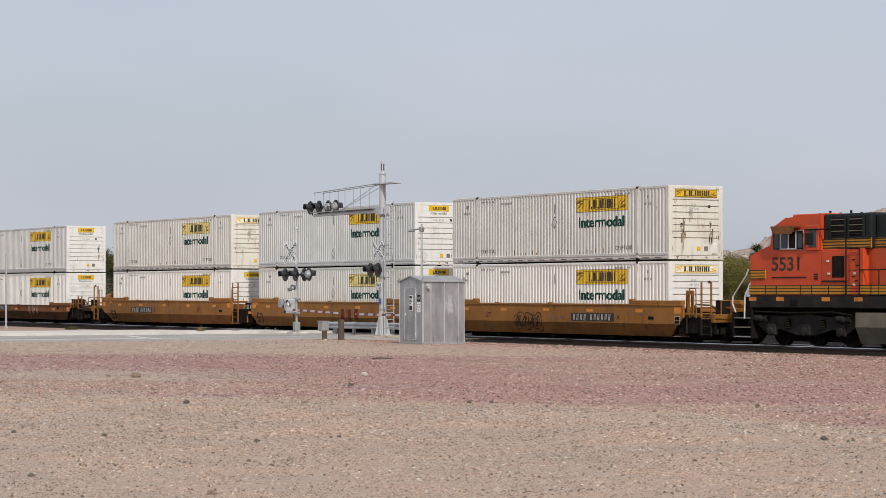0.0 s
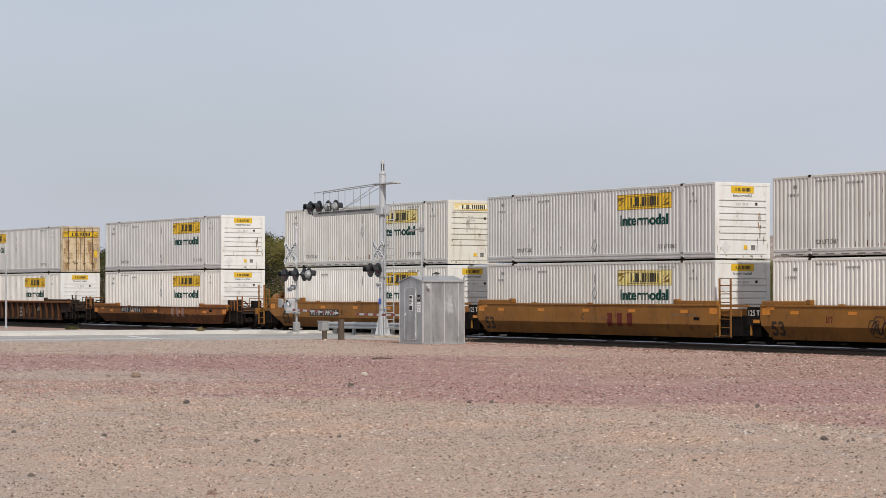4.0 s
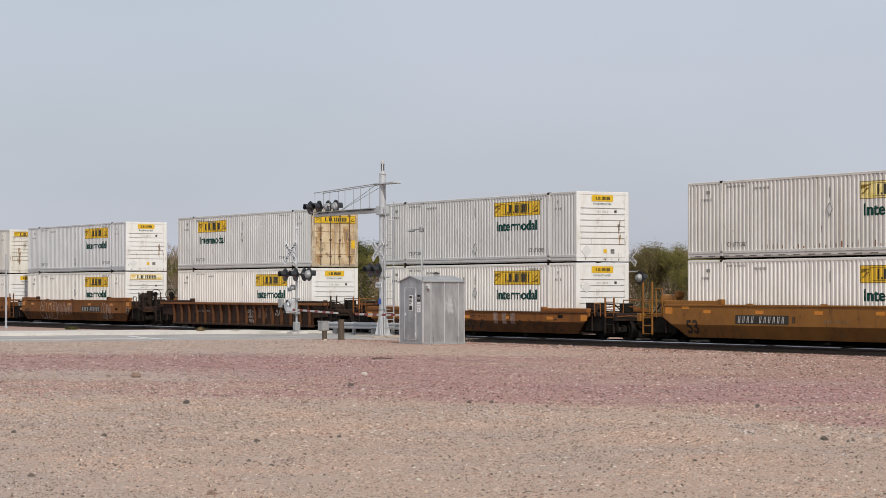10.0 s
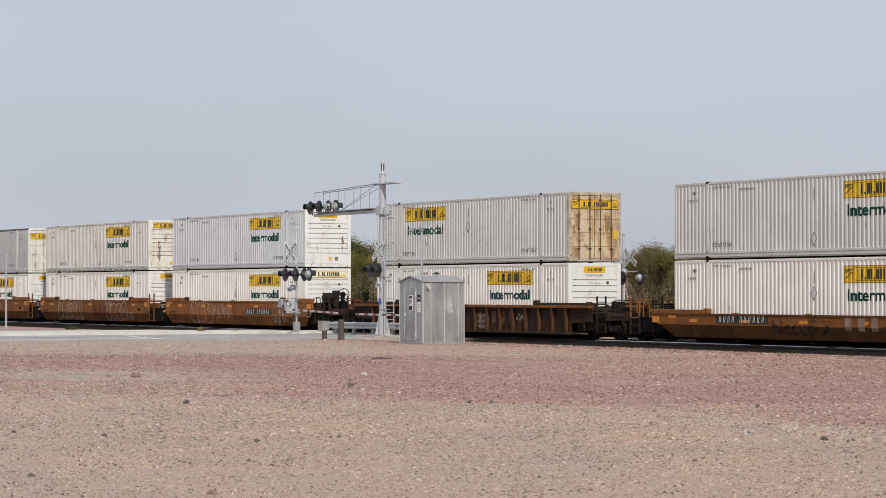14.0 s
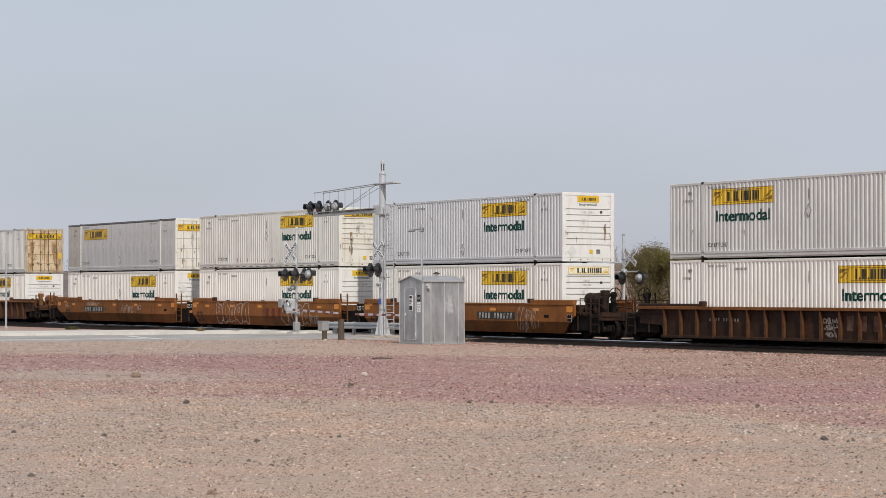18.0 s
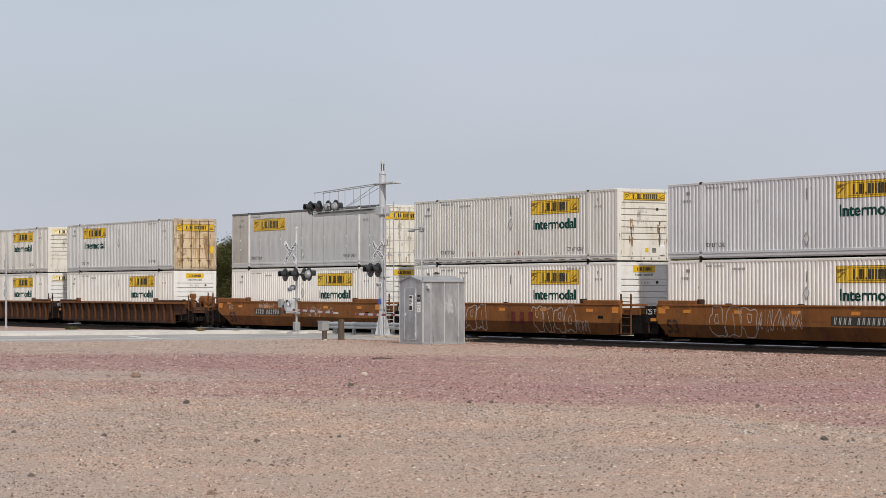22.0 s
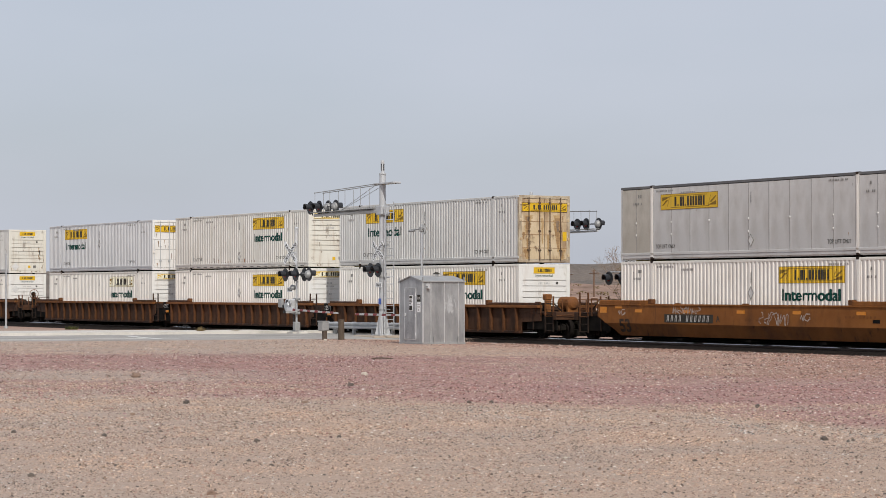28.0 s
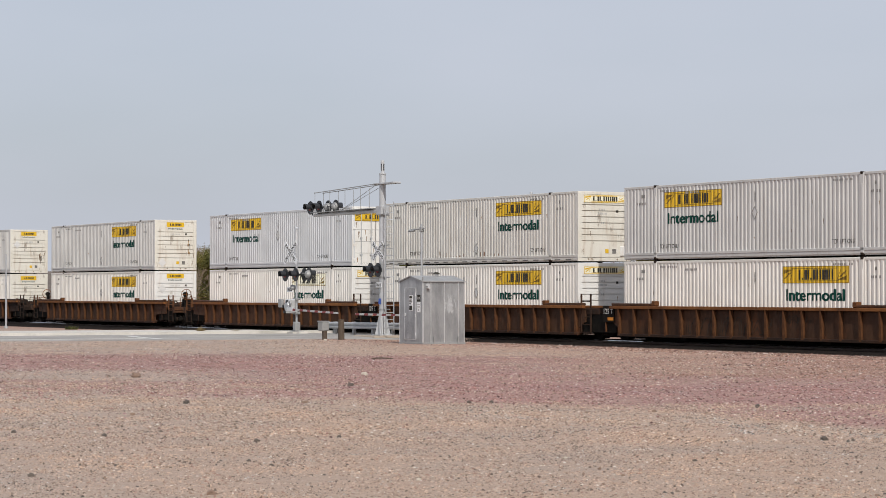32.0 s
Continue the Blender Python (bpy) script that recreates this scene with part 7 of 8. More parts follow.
    for k in range(12):
        part("hood_door", Shape().span((6.35 + k * 1.2, -1.32, 1.95), (7.45 + k * 1.2, -1.295, 3.3), 0.01), "loco_hood_orange", hood)
    part("hood_stripe", Shape().span((4.01, -1.45, 3.42), (6.5, -1.41, 3.76)).span((6.5, -1.29, 3.42), (21.3, -1.24, 3.76)), "loco_yellow", hood, "yellow band")
    for z in (3.43, 3.52, 3.63, 3.72):
        part("hood_line", Shape().span((4.02, -1.458, z), (6.5, -1.448, z + 0.035)).span((6.5, -1.298, z), (21.3, -1.288, z + 0.035)), "loco_green", hood)
    for x0 in (4.42, 5.36):
        v = part("intake", Shape().span((x0, -1.46, 3.84), (x0 + 0.80, -1.41, 4.50), 0.01), "steel_black", hood, "louvred air intake")
        part("intake_frame", Shape().span((x0 - 0.02, -1.49, 3.82), (x0 + 0.05, -1.44, 4.52)).span((x0 + 0.75, -1.49, 3.82), (x0 + 0.82, -1.44, 4.52)), "loco_green", v)
        for k in range(6):
            part("louvre", Shape().span((x0 + 0.06, -1.49, 3.90 + 0.10 * k), (x0 + 0.74, -1.45, 3.93 + 0.10 * k)), "loco_tank" if k % 2 else "loco_grey", v)
    for k in range(6):
        part("roof_fitting", Shape().span((4.9 + k * 1.3, -0.3, 4.58), (5.3 + k * 1.3, 0.3, 4.68 + 0.05 * (k % 2)), 0.02), "steel_black", hood)
    # yellow sill stripe with dark lines
    sill = part("sill_stripe", Shape().span((0.02, -Y - 0.012, 1.82), (22.0, -Y + 0.0, 2.16)), "loco_yellow", eng, "yellow sill with dark lines")
    for z in (1.83, 1.93, 2.04, 2.13):
        part("stripe", Shape().span((0.02, -Y - 0.018, z), (22.0, -Y - 0.010, z + 0.025)), "loco_green", sill)
    for x in (0.95, 1.55, 2.9, 3.5, 4.4, 5.3, 6.0, 6.6):
        part("stanchion", Shape().span((x, -Y - 0.02, 1.82), (x + 0.04, -Y - 0.008, 2.16)), "loco_green", sill)
    for x in (0.0, 1.55, 4.05, 5.75, 8.2):
        part("reflector", Shape().span((x, -Y - 0.01, 1.60), (x + 0.42, -Y + 0.01, 1.74)), "reflector", eng, "orange reflective strip")
    part("hand_rail", Shape().path([(5.5, -Y, 2.67), (21.5, -Y, 2.67)], 0.02), "steel_black", eng)
    for x in range(7, 21, 2):
        part("rail_post", Shape().rod((x, -Y, 1.8), (x, -Y, 2.67), 0.02, n=6), "steel_black", eng)
    part("grab_iron", Shape().path([(-0.05, -Y, 2.75), (-0.15, -Y, 2.55), (-0.95, -Y, 1.75), (-0.98, -Y, 1.5), (-0.78, -Y, 1.18)], 0.028), "ink_white", eng, "white step handrail")
    part("grab_iron", Shape().path([(-0.02, -Y, 2.0), (-0.25, -Y, 1.7), (-0.28, -Y, 0.95)], 0.028), "ink_white", eng, "white step handrail")
    st = part("step_cheek", Shape().span((-1.0, -Y, 0.25), (-0.9, -0.9, 1.2)), "steel_black", eng)
    part("step_cheek", Shape().span((0.08, -Y, 0.25), (0.16, -0.9, 1.36)), "steel_black", eng)
    for z in (0.28, 0.62, 0.96):
        part("step", Shape().span((-0.95, -Y, z), (0.1, -1.0, z + 0.04)), "galv_dull" if z < 0.3 else "loco_tank", st)
    part("nose_sill", Shape().span((-0.55, -1.3, 0.9), (0.1, 1.3, 1.75), 0.03), "steel_black", eng)
    part("coupler", Shape().span((-1.05, -0.15, 0.66), (-0.5, 0.15, 0.92), 0.04), "rust_dark", eng)
    for cx in (2.93, 18.0):
        bog = part("bogie_frame", Shape().span((cx - 2.7, -1.2, 0.55), (cx + 2.7, 1.2, 0.95), 0.04), "loco_grey", eng, "dusty grey six-wheel bogie")
        for q in (-1, 1):
            poly = [(cx - 2.8, 0.78), (cx - 2.6, 1.12), (cx - 1.2, 1.05), (cx, 1.16), (cx + 1.2, 1.05), (cx + 2.6, 1.12), (cx + 2.8, 0.78), (cx + 2.2, 0.46), (cx + 1.5, 0.62), (cx + 0.5, 0.40), (cx - 0.5, 0.40), (cx - 1.5, 0.62), (cx - 2.2, 0.46)]
            fr = part("side_frame", Shape().prism(poly, q * 1.25 - 0.08, q * 1.25 + 0.08), "loco_grey", bog)
            for k in (-1.90, 0.0, 1.90):
                part("axle_box", Shape().span((cx + k - 0.26, q * 1.32 - 0.08, 0.36), (cx + k + 0.26, q * 1.32 + 0.08, 0.80), 0.05).turned([(q * 1.38, 0.17), (q * 1.45, 0.15), (q * 1.47, 0.06)], (cx + k, 0, 0.53), "y", 14), "loco_grey", fr)
            part("brake_hanger", Shape().rod((cx + 2.05, q * 1.38, 0.95), (cx + 2.5, q * 1.38, 0.98), 0.12, n=12).rod((cx - 2.5, q * 1.38, 0.98), (cx - 2.05, q * 1.38, 0.95), 0.12, n=12), "loco_grey", fr)
        for k in (-1.90, 0.0, 1.90):
            w = new("wheelset", WHEEL_ME)
            w.parent = eng
            w.matrix_basis = pose(cx + k, 0, 0.52)
            w.scale = (1.24, 1.0, 1.24)
            WHEELSETS.append((w, cx + k, 0.52))
    part("traction_gear", Shape().span((0.5, -0.62, 0.16), (5.6, 0.62, 1.36), 0.03).span((0.3, -0.9, 0.9), (5.7, 0.9, 1.38), 0.03), "steel_black", eng)
    for x in (1.98, 3.88):
        part("coil_spring", Shape().turned([(0.62 + 0.03 * i, 0.12 if i % 2 else 0.09) for i in range(13)], (x, -1.36, 0), "z", 12), "steel_black", eng)
    for x in (0.42, 4.95):
        part("brake_cylinder", Shape().turned([(-0.22, 0.09), (-0.18, 0.13), (0.18, 0.13), (0.22, 0.08)], (x, -1.42, 0.98), "x", 14), "loco_grey", eng, "dusty brake cylinder")
    part("air_line", Shape().path([(0.3, -1.5, 1.22), (2.2, -1.5, 1.18), (4.6, -1.5, 1.22), (5.6, -1.5, 1.12)], 0.03), "steel_black", eng)
    part("sill_bracket", Shape().span((2.35, -1.57, 1.42), (2.75, -1.50, 1.66), 0.02), "steel_black", eng)
    part("fuel_tank", Shape().prism_x([(-1.5, 1.22), (-1.5, 0.72), (-1.25, 0.16), (1.25, 0.16), (1.5, 0.72), (1.5, 1.22)], 5.75, 14.9), "loco_tank", eng, "dusty olive-grey fuel tank")
    return eng


loco = locomotive()
TRAIN.append((loco, 24.45, 0.0))

# ---------------------------------------------------------------- level crossing


def flasher(parent, x, y, z, q=-1, face="lens_red", back=False):
    """A round crossing light with its black backing disc and hood; it faces towards -y for q = -1."""
    disc = part("light_disc", Shape().turned([(0.0, 0.05), (0.0, 0.31), (0.02, 0.31), (0.02, 0.05)], (x, y, z), "y", 24), "lamp_black", parent, "round backing disc")
    wide = 0.19 if back else 0.15
    part("light_body", Shape().turned([(-q * 0.005, wide), (-q * 0.08, wide * 0.95), (-q * 0.16, wide * 0.7), (-q * 0.20, 0.05)], (x, y, z), "y", 18), "galv_dull" if back else "lamp_black", disc)
    part("lens", Shape().turned([(q * 0.03, 0.145), (q * 0.05, 0.10), (q * 0.06, 0.02)], (x, y, z), "y", 18), face, disc, "dark red lens")
    hood = Shape()
    n, v = 14, []
    for k in range(n + 1):
        a = math.pi * (-0.12 + 1.24 * k / n)
        v += [(x + r * math.cos(a), y + q * d, z + r * math.sin(a)) for r in (0.185, 0.170) for d in (0.02, 0.32 - 0.10 * abs(k / n - 0.5))]
    f = []
    for k in range(n):
        a, b = 4 * k, 4 * k + 4
        f += [(a, a + 1, b + 1, b), (a + 2, b + 2, b + 3, a + 3), (a + 1, a + 3, b + 3, b + 1), (a, b, b + 2, a + 2)]
    f += [(0, 2, 3, 1), (4 * n, 4 * n + 1, 4 * n + 3, 4 * n + 2)]
    hood.add(v, f)
    part("hood", hood, "lamp_black", disc, "black light hood")


def crossbuck(parent, x, y, z, size=1.22):
    for k, (text, a) in enumerate((("RAILROAD", -37), ("CROSSING", 37))):
        m = Matrix.Translation((x, y - 0.02 - 0.014 * k, z)) @ Matrix.Rotation(radians(-a), 4, "Y")
        b = part("crossbuck_blade", Shape().span((-size / 2, -0.005, -0.125), (size / 2, 0.005, 0.125), 0.004), "sign_white", parent, "white crossbuck blade", at=m)
        if k == 1:
            me = words(text, 0.16, size * 0.9, 0.02)
            part("lettering", me, "ink_black", b, at=pose(0, -0.008, 0))
        else:
            for half, px in (("RAIL", -0.33), ("ROAD", 0.33)):
                part("lettering", words(half, 0.16, size * 0.36, 0.02), "ink_black", b, at=pose(px, -0.008, 0))


def post_sign(parent, x, y, z, rows=1):
    s = part("plate_sign", Shape().span((x - 0.27, y - 0.01, z - 0.11), (x + 0.27, y + 0.01, z + 0.11), 0.004), "sign_white", parent, "white track-count sign")
    part("lettering", words("TRACKS", 0.12, 0.46), "ink_black", s, at=pose(x, y - 0.016, z))


def cantilever(bx, by, arm, q, label, lights, drop=0.0, thick=0.11, shift=0.0):
    """A signal mast with an arm over the road; arm: its reach along x; q: the side that its lights face."""
    z0 = ground_z(bx, by)
    mast = thing("cantilever_signal", label, "crossing signal", "cantilever signals", pose(bx, by, z0))
    h = 7.1 - drop
    part("mast_tube", Shape().rod((0, 0, 0.12), (0, 0, h), 0.165, 0.14, 20), "mast_paint", mast, smooth=False)
    part("mast_cap", Shape().turned([(h, 0.16), (h + 0.05, 0.16), (h + 0.08, 0.085), (h + 0.60, 0.08), (h + 0.63, 0.03)], (0, 0, 0), "z", 14), "mast_paint", mast)
    for k in range(6):
        part("cap_slot", Shape().span((0.074, -0.016, h + 0.16), (0.084, 0.016, h + 0.46)), "lamp_black", mast, at=Matrix.Rotation(k * math.pi / 3, 4, "Z"))
    base = part("base_flare", Shape().rod((0, 0, 0.1), (0, 0, 0.95), 0.20, 0.175, 16), "mast_paint", mast)
    for k in range(4):
        a = math.pi / 4 + k * math.pi / 2
        t = Matrix.Rotation(a, 4, "Z")
        g = Shape().prism([(0.15, 0.1), (0.34, 0.1), (0.34, 0.16), (0.18, 0.92), (0.15, 0.92)], -0.02, 0.02)
        part("gusset", g, "mast_paint", base, at=t)
    part("base_plate", Shape().span((-0.36, -0.36, 0.06), (0.36, 0.36, 0.11), 0.01), "mast_paint", mast)
    part("footing", Shape().span((-0.95, -0.95, -0.3), (0.95, 0.95, 0.07), 0.03), "concrete_tan", mast, "weathered tan concrete footing")
    s = 1 if arm > 0 else -1
    za = 5.42 - drop + shift
    part("arm_tube", Shape().rod((0, -0.0, za), (arm, 0, za), thick, thick * 0.7, 14), "mast_paint", mast, smooth=False)
    part("arm_clamp", Shape().span((-0.24, -0.22, za - 0.2), (0.24, 0.22, za + 0.2), 0.03).span((min(0.2 * s, 0.7 * s), -0.09, za - 0.09), (max(0.2 * s, 0.7 * s), 0.09, za + 0.09), 0.02), "mast_paint", mast)
    zt = 6.62 - drop + 0.7 * shift
    part("top_platform", Shape().span((min(-1.3 * s, 0.5 * s), -0.2, zt - 0.04), (max(-1.3 * s, 0.5 * s), 0.2, zt + 0.04), 0.015), "mast_paint", mast)
    for y in (-0.22, 0.22):
        part("guard_rail", Shape().rod((0.2 * s, y, zt), (arm * 0.94, y, zt - 0.16), 0.02, n=6), "galv_dull", mast)
    n = 5
    for k in range(1, n):
        x = arm * (0.25 + 0.68 * (k - 1) / (n - 2))
        for y in (-0.22, 0.22):
            part("rail_stay", Shape().rod((x, y, za + 0.05), (x, y, zt - 0.12), 0.012, n=5), "galv_dull", mast)
    for y in (-0.2, 0.2):
        part("tie_rod", Shape().rod((0.1 * s, y, zt), (arm * 0.62, 0, za + 0.1), 0.012, n=5), "galv_dull", mast)
    part("walkway", Shape().span((min(0.5 * s, arm), -0.24, za + 0.10), (max(0.5 * s, arm), 0.24, za + 0.13)), "galv_dull", mast)
    # lights at the tip, back to back, and a pair on the mast
    zl = za + 0.40 - 0.5 * shift
    for u, facing, silver in lights:
        flasher(mast, s * u, facing * 0.12, zl, facing, back=silver)
        part("light_stem", Shape().rod((s * u, 0, za), (s * u, 0, zl), 0.025, n=8), "lamp_black", mast)
    reach = [u for u, a, b in lights]
    part("light_bar", Shape().span((min(s * min(reach), s * max(reach)), -0.03, zl - 0.03), (max(s * min(reach), s * max(reach)), 0.03, zl + 0.03), 0.01), "lamp_black", mast)
    for x in (-0.58, 0.09):
        flasher(mast, x, q * 0.30, 2.92, q)
    part("light_bar", Shape().span((-0.7, q * 0.2 - 0.03, 2.89), (0.2, q * 0.2 + 0.03, 2.95), 0.01), "lamp_black", mast)
    # the ladder behind
    lx = -0.62 * s
    for y in (-0.2, 0.2):
        part("ladder_rail", Shape().span((lx - 0.025, y - 0.02, 0.3), (lx + 0.025, y + 0.02, 5.9), 0.006), "galv", mast)
    for k in range(18):
        part("ladder_rung", keep(("ladder_rung",), lambda: Shape().rod((0, -0.2, 0), (0, 0.2, 0), 0.015, n=6), "galv"), "galv", mast, at=pose(lx, 0, 0.45 + 0.31 * k))
    for z in (1.2, 2.6, 4.0, 5.3):
        part("clamp_band", Shape().turned([(z - 0.04, 0.175), (z + 0.04, 0.172)], (0, 0, 0), "z", 18).span((min(0, lx), -0.03, z - 0.02), (max(0, lx), 0.03, z + 0.02)), "galv_dull", mast)
    if q < 0:
        crossbuck(mast, 0.08, -0.26, 3.74, 1.22)
        part("sign_bracket", Shape().span((0.0, -0.24, 3.70), (0.08, -0.1, 3.78), 0.01), "galv_dull", mast)
        post_sign(mast, 0.08, -0.24, 2.27)
        part("blue_sign", Shape().span((0.0, -0.215, 1.42), (0.2, -0.195, 1.68), 0.004), "sign_blue", mast, "small blue notice")
    return mast


cantilever(-88.0, -3.35, -6.45, -1, "grey cantilever crossing signal mast with warning lights", ((6.67, -1, False), (5.80, -1, False), (5.35, 1, True), (4.62, 1, True)), 0.0, 0.10, 0.1)
cantilever(-103.0, 14.0, 6.25, 1, "grey cantilever signal mast beyond the rails", ((4.55, -1, False), (5.36, -1, False), (6.12, 1, True)), 0.46, 0.065, 0.06)


def gate_signal(bx, by):
    z0 = ground_z(bx, by)
    g = thing("gate_signal", "silver crossing gate mast with crossbuck and lowered arm", "crossing gate", "crossing gates", pose(bx, by, z0))
    part("footing", Shape().span((-0.4, -0.4, -0.2), (0.4, 0.4, 0.10), 0.02), "concrete", g)
    part("base_junction", Shape().span((-0.14, -0.14, 0.1), (0.14, 0.14, 0.55), 0.04).span((-0.25, -0.25, 0.08), (0.25, 0.25, 0.13), 0.01), "galv_dull", g)
    part("pole", Shape().rod((0, 0, 0.5), (0, 0, 4.88), 0.052, 0.045, 14), "galv", g)
    part("pole_sleeve", Shape().rod((0, 0, 4.1), (0, 0, 4.86), 0.056, n=14), "alu_bright", g, "bright upper sleeve")
    part("pole_cap", Shape().turned([(4.86, 0.085), (4.91, 0.085), (4.98, 0.02)], (0, 0, 0), "z", 12), "alu_bright", g)
    mech = part("gate_machine", Shape().span((-0.36, -0.45, 0.95), (0.12, -0.08, 1.60), 0.05).span((-0.55, -0.36, 1.1), (-0.36, -0.16, 1.5), 0.03), "alu_bright", g, "cast gate machine housing")
    part("machine_cover", Shape().turned([(-0.50, 0.20), (-0.46, 0.22), (-0.45, 0.05)], (-0.1, 0, 1.3), "y", 18), "galv", mech)
    part("counterweight", Shape().span((-0.85, -0.55, 1.22), (-0.45, -0.42, 1.62), 0.03), "galv_dull", mech, "counterweight")
    part("machine_crank", Shape().turned([(-0.48, 0.10), (-0.44, 0.12), (-0.42, 0.04)], (0.22, 0, 1.42), "y", 14).span((0.05, -0.46, 1.36), (0.30, -0.40, 1.46), 0.01), "galv_dull", mech)
    part("machine_bracket", Shape().span((-0.2, -0.12, 0.9), (0.2, 0.1, 1.02), 0.02).span((-0.2, -0.12, 1.56), (0.2, 0.1, 1.66), 0.02), "galv_dull", mech)
    for x, z in ((-0.30, 1.02), (-0.05, 1.5), (0.1, 1.1), (-0.44, 1.28), (0.24, 1.2)):
        part("machine_fitting", Shape().span((x - 0.06, -0.52, z - 0.07), (x + 0.05, -0.40, z + 0.06), 0.02), "lamp_black", mech)
    for x in (-0.24, 0.02):
        part("machine_bolt", Shape().rod((x, -0.47, 1.42), (x, -0.44, 1.42), 0.03, n=8), "galv_dull", mech)
    part("conduit", Shape().path([(-0.1, -0.1, 1.0), (-0.14, -0.08, 0.6), (-0.1, -0.05, 0.3)], 0.03), "lamp_black", g)
    arm_parts(g, 0.55, -0.5, 1.12, 4.5, -0.033, 12)
    part("arm_hub", Shape().span((0.05, -0.56, 1.02), (0.62, -0.44, 1.22), 0.03), "alu_bright", g)
    crossbuck(g, -0.38, -0.10, 3.78, 1.6)
    part("mount_bar", Shape().span((-0.5, -0.08, 3.72), (0.05, -0.04, 3.80), 0.01), "alu_bright", g)
    part("light_bar", Shape().span((-0.83, -0.1, 2.70), (1.6, -0.03, 2.78), 0.01), "lamp_black", g)
    for x, back in ((-0.83, False), (0.23, False), (1.6, True)):
        flasher(g, x, -0.18, 2.74, 1 if back else -1, back=back)
    flasher(g, 0.55, 0.12, 2.74, 1)
    post_sign(g, -0.48, -0.1, 2.05)
    part("bell", Shape().turned([(2.02, 0.10), (2.14, 0.16), (2.24, 0.12), (2.28, 0.03)], (-0.28, -0.05, 0), "z", 16), "galv_dull", g)
    return g


def arm_parts(parent, x, y, z, length, fall, n=10):
    arm = part("gate_arm", Shape().add([(x, y - 0.02, z - 0.045), (x + length, y - 0.02, z - 0.04 + length * fall), (x + length, y - 0.02, z + 0.04 + length * fall), (x, y - 0.02, z + 0.045), (x, y + 0.02, z - 0.045), (x + length, y + 0.02, z - 0.04 + length * fall), (x + length, y + 0.02, z + 0.04 + length * fall), (x, y + 0.02, z + 0.045)], [(0, 1, 2, 3), (7, 6, 5, 4), (0, 4, 5, 1), (1, 5, 6, 2), (2, 6, 7, 3), (3, 7, 4, 0)]), "arm_white", parent, "red and white striped gate arm")
    w = length / n
    for k in range(0, n, 2):
        a, b = x + k * w, x + (k + 1) * w
        za, zb = z + (a - x) * fall, z + (b - x) * fall
        part("stripe", Shape().add([(a, y - 0.025, za - 0.047), (b - 0.06, y - 0.025, zb - 0.047), (b, y - 0.025, zb + 0.047), (a + 0.06, y - 0.025, za + 0.047), (a, y + 0.025, za - 0.047), (b - 0.06, y + 0.025, zb - 0.047), (b, y + 0.025, zb + 0.047), (a + 0.06, y + 0.025, za + 0.047)], [(0, 1, 2, 3), (7, 6, 5, 4), (0, 4, 5, 1), (1, 5, 6, 2), (2, 6, 7, 3), (3, 7, 4, 0)]), "arm_red", arm)


gate_signal(-95.8, -3.6)


def far_gate(bx, by):
    """The gate mast on the far side of the rails, seen between the cars."""
    g = thing("gate_signal", "silver crossing mast with crossbuck beyond the rails", "crossing gate", "crossing gates", pose(bx, by, ground_z(bx, by)))
    part("footing", Shape().span((-0.4, -0.4, -0.2), (0.4, 0.4, 0.10), 0.02), "concrete", g)
    part("base_junction", Shape().span((-0.16, -0.16, 0.1), (0.16, 0.16, 0.6), 0.04), "galv_dull", g)
    part("pole", Shape().rod((0, 0, 0.5), (0, 0, 4.6), 0.06, 0.052, 14), "alu_bright", g)
    part("pole_cap", Shape().turned([(4.58, 0.07), (4.63, 0.07), (4.68, 0.02)], (0, 0, 0), "z", 12), "galv_dull", g)
    part("gate_machine", Shape().span((-0.36, -0.45, 0.95), (0.12, -0.08, 1.60), 0.05), "galv_dull", g, "cast gate machine housing")
    part("mount_bar", Shape().span((-0.05, -0.1, 3.45), (0.7, -0.05, 3.52), 0.01), "galv_dull", g)
    crossbuck(g, 0.70, -0.10, 3.58, 1.12)
    part("light_bar", Shape().span((-1.0, -0.06, 2.90), (1.12, 0.0, 2.96), 0.01), "alu_bright", g)
    part("bar_hub", Shape().turned([(-0.12, 0.1), (-0.1, 0.14), (0.08, 0.14), (0.1, 0.1)], (0.05, 0, 2.93), "y", 14), "alu_bright", g)
    for x, back in ((-0.92, False), (0.12, False), (1.12, True)):
        flasher(g, x, -0.18 if not back else 0.1, 2.64, 1 if back else -1, back=back)
        part("light_stem", Shape().rod((x, -0.03, 2.64), (x, -0.03, 2.93), 0.02, n=8), "lamp_black", g)


far_gate(-86.0, 8.05)
z_g = ground_z(-83.6, -3.8)
gate_two = thing("gate_signal", "second crossing gate with its lowered striped arm", "crossing gate", "crossing gates", pose(-83.6, -3.8, z_g))
part("gate_machine", Shape().span((-0.2, -0.2, 0.0), (0.2, 0.2, 1.5), 0.05), "alu_bright", gate_two)
arm_parts(gate_two, -5.6, -0.25, 1.13, 5.6, -0.008, 14)


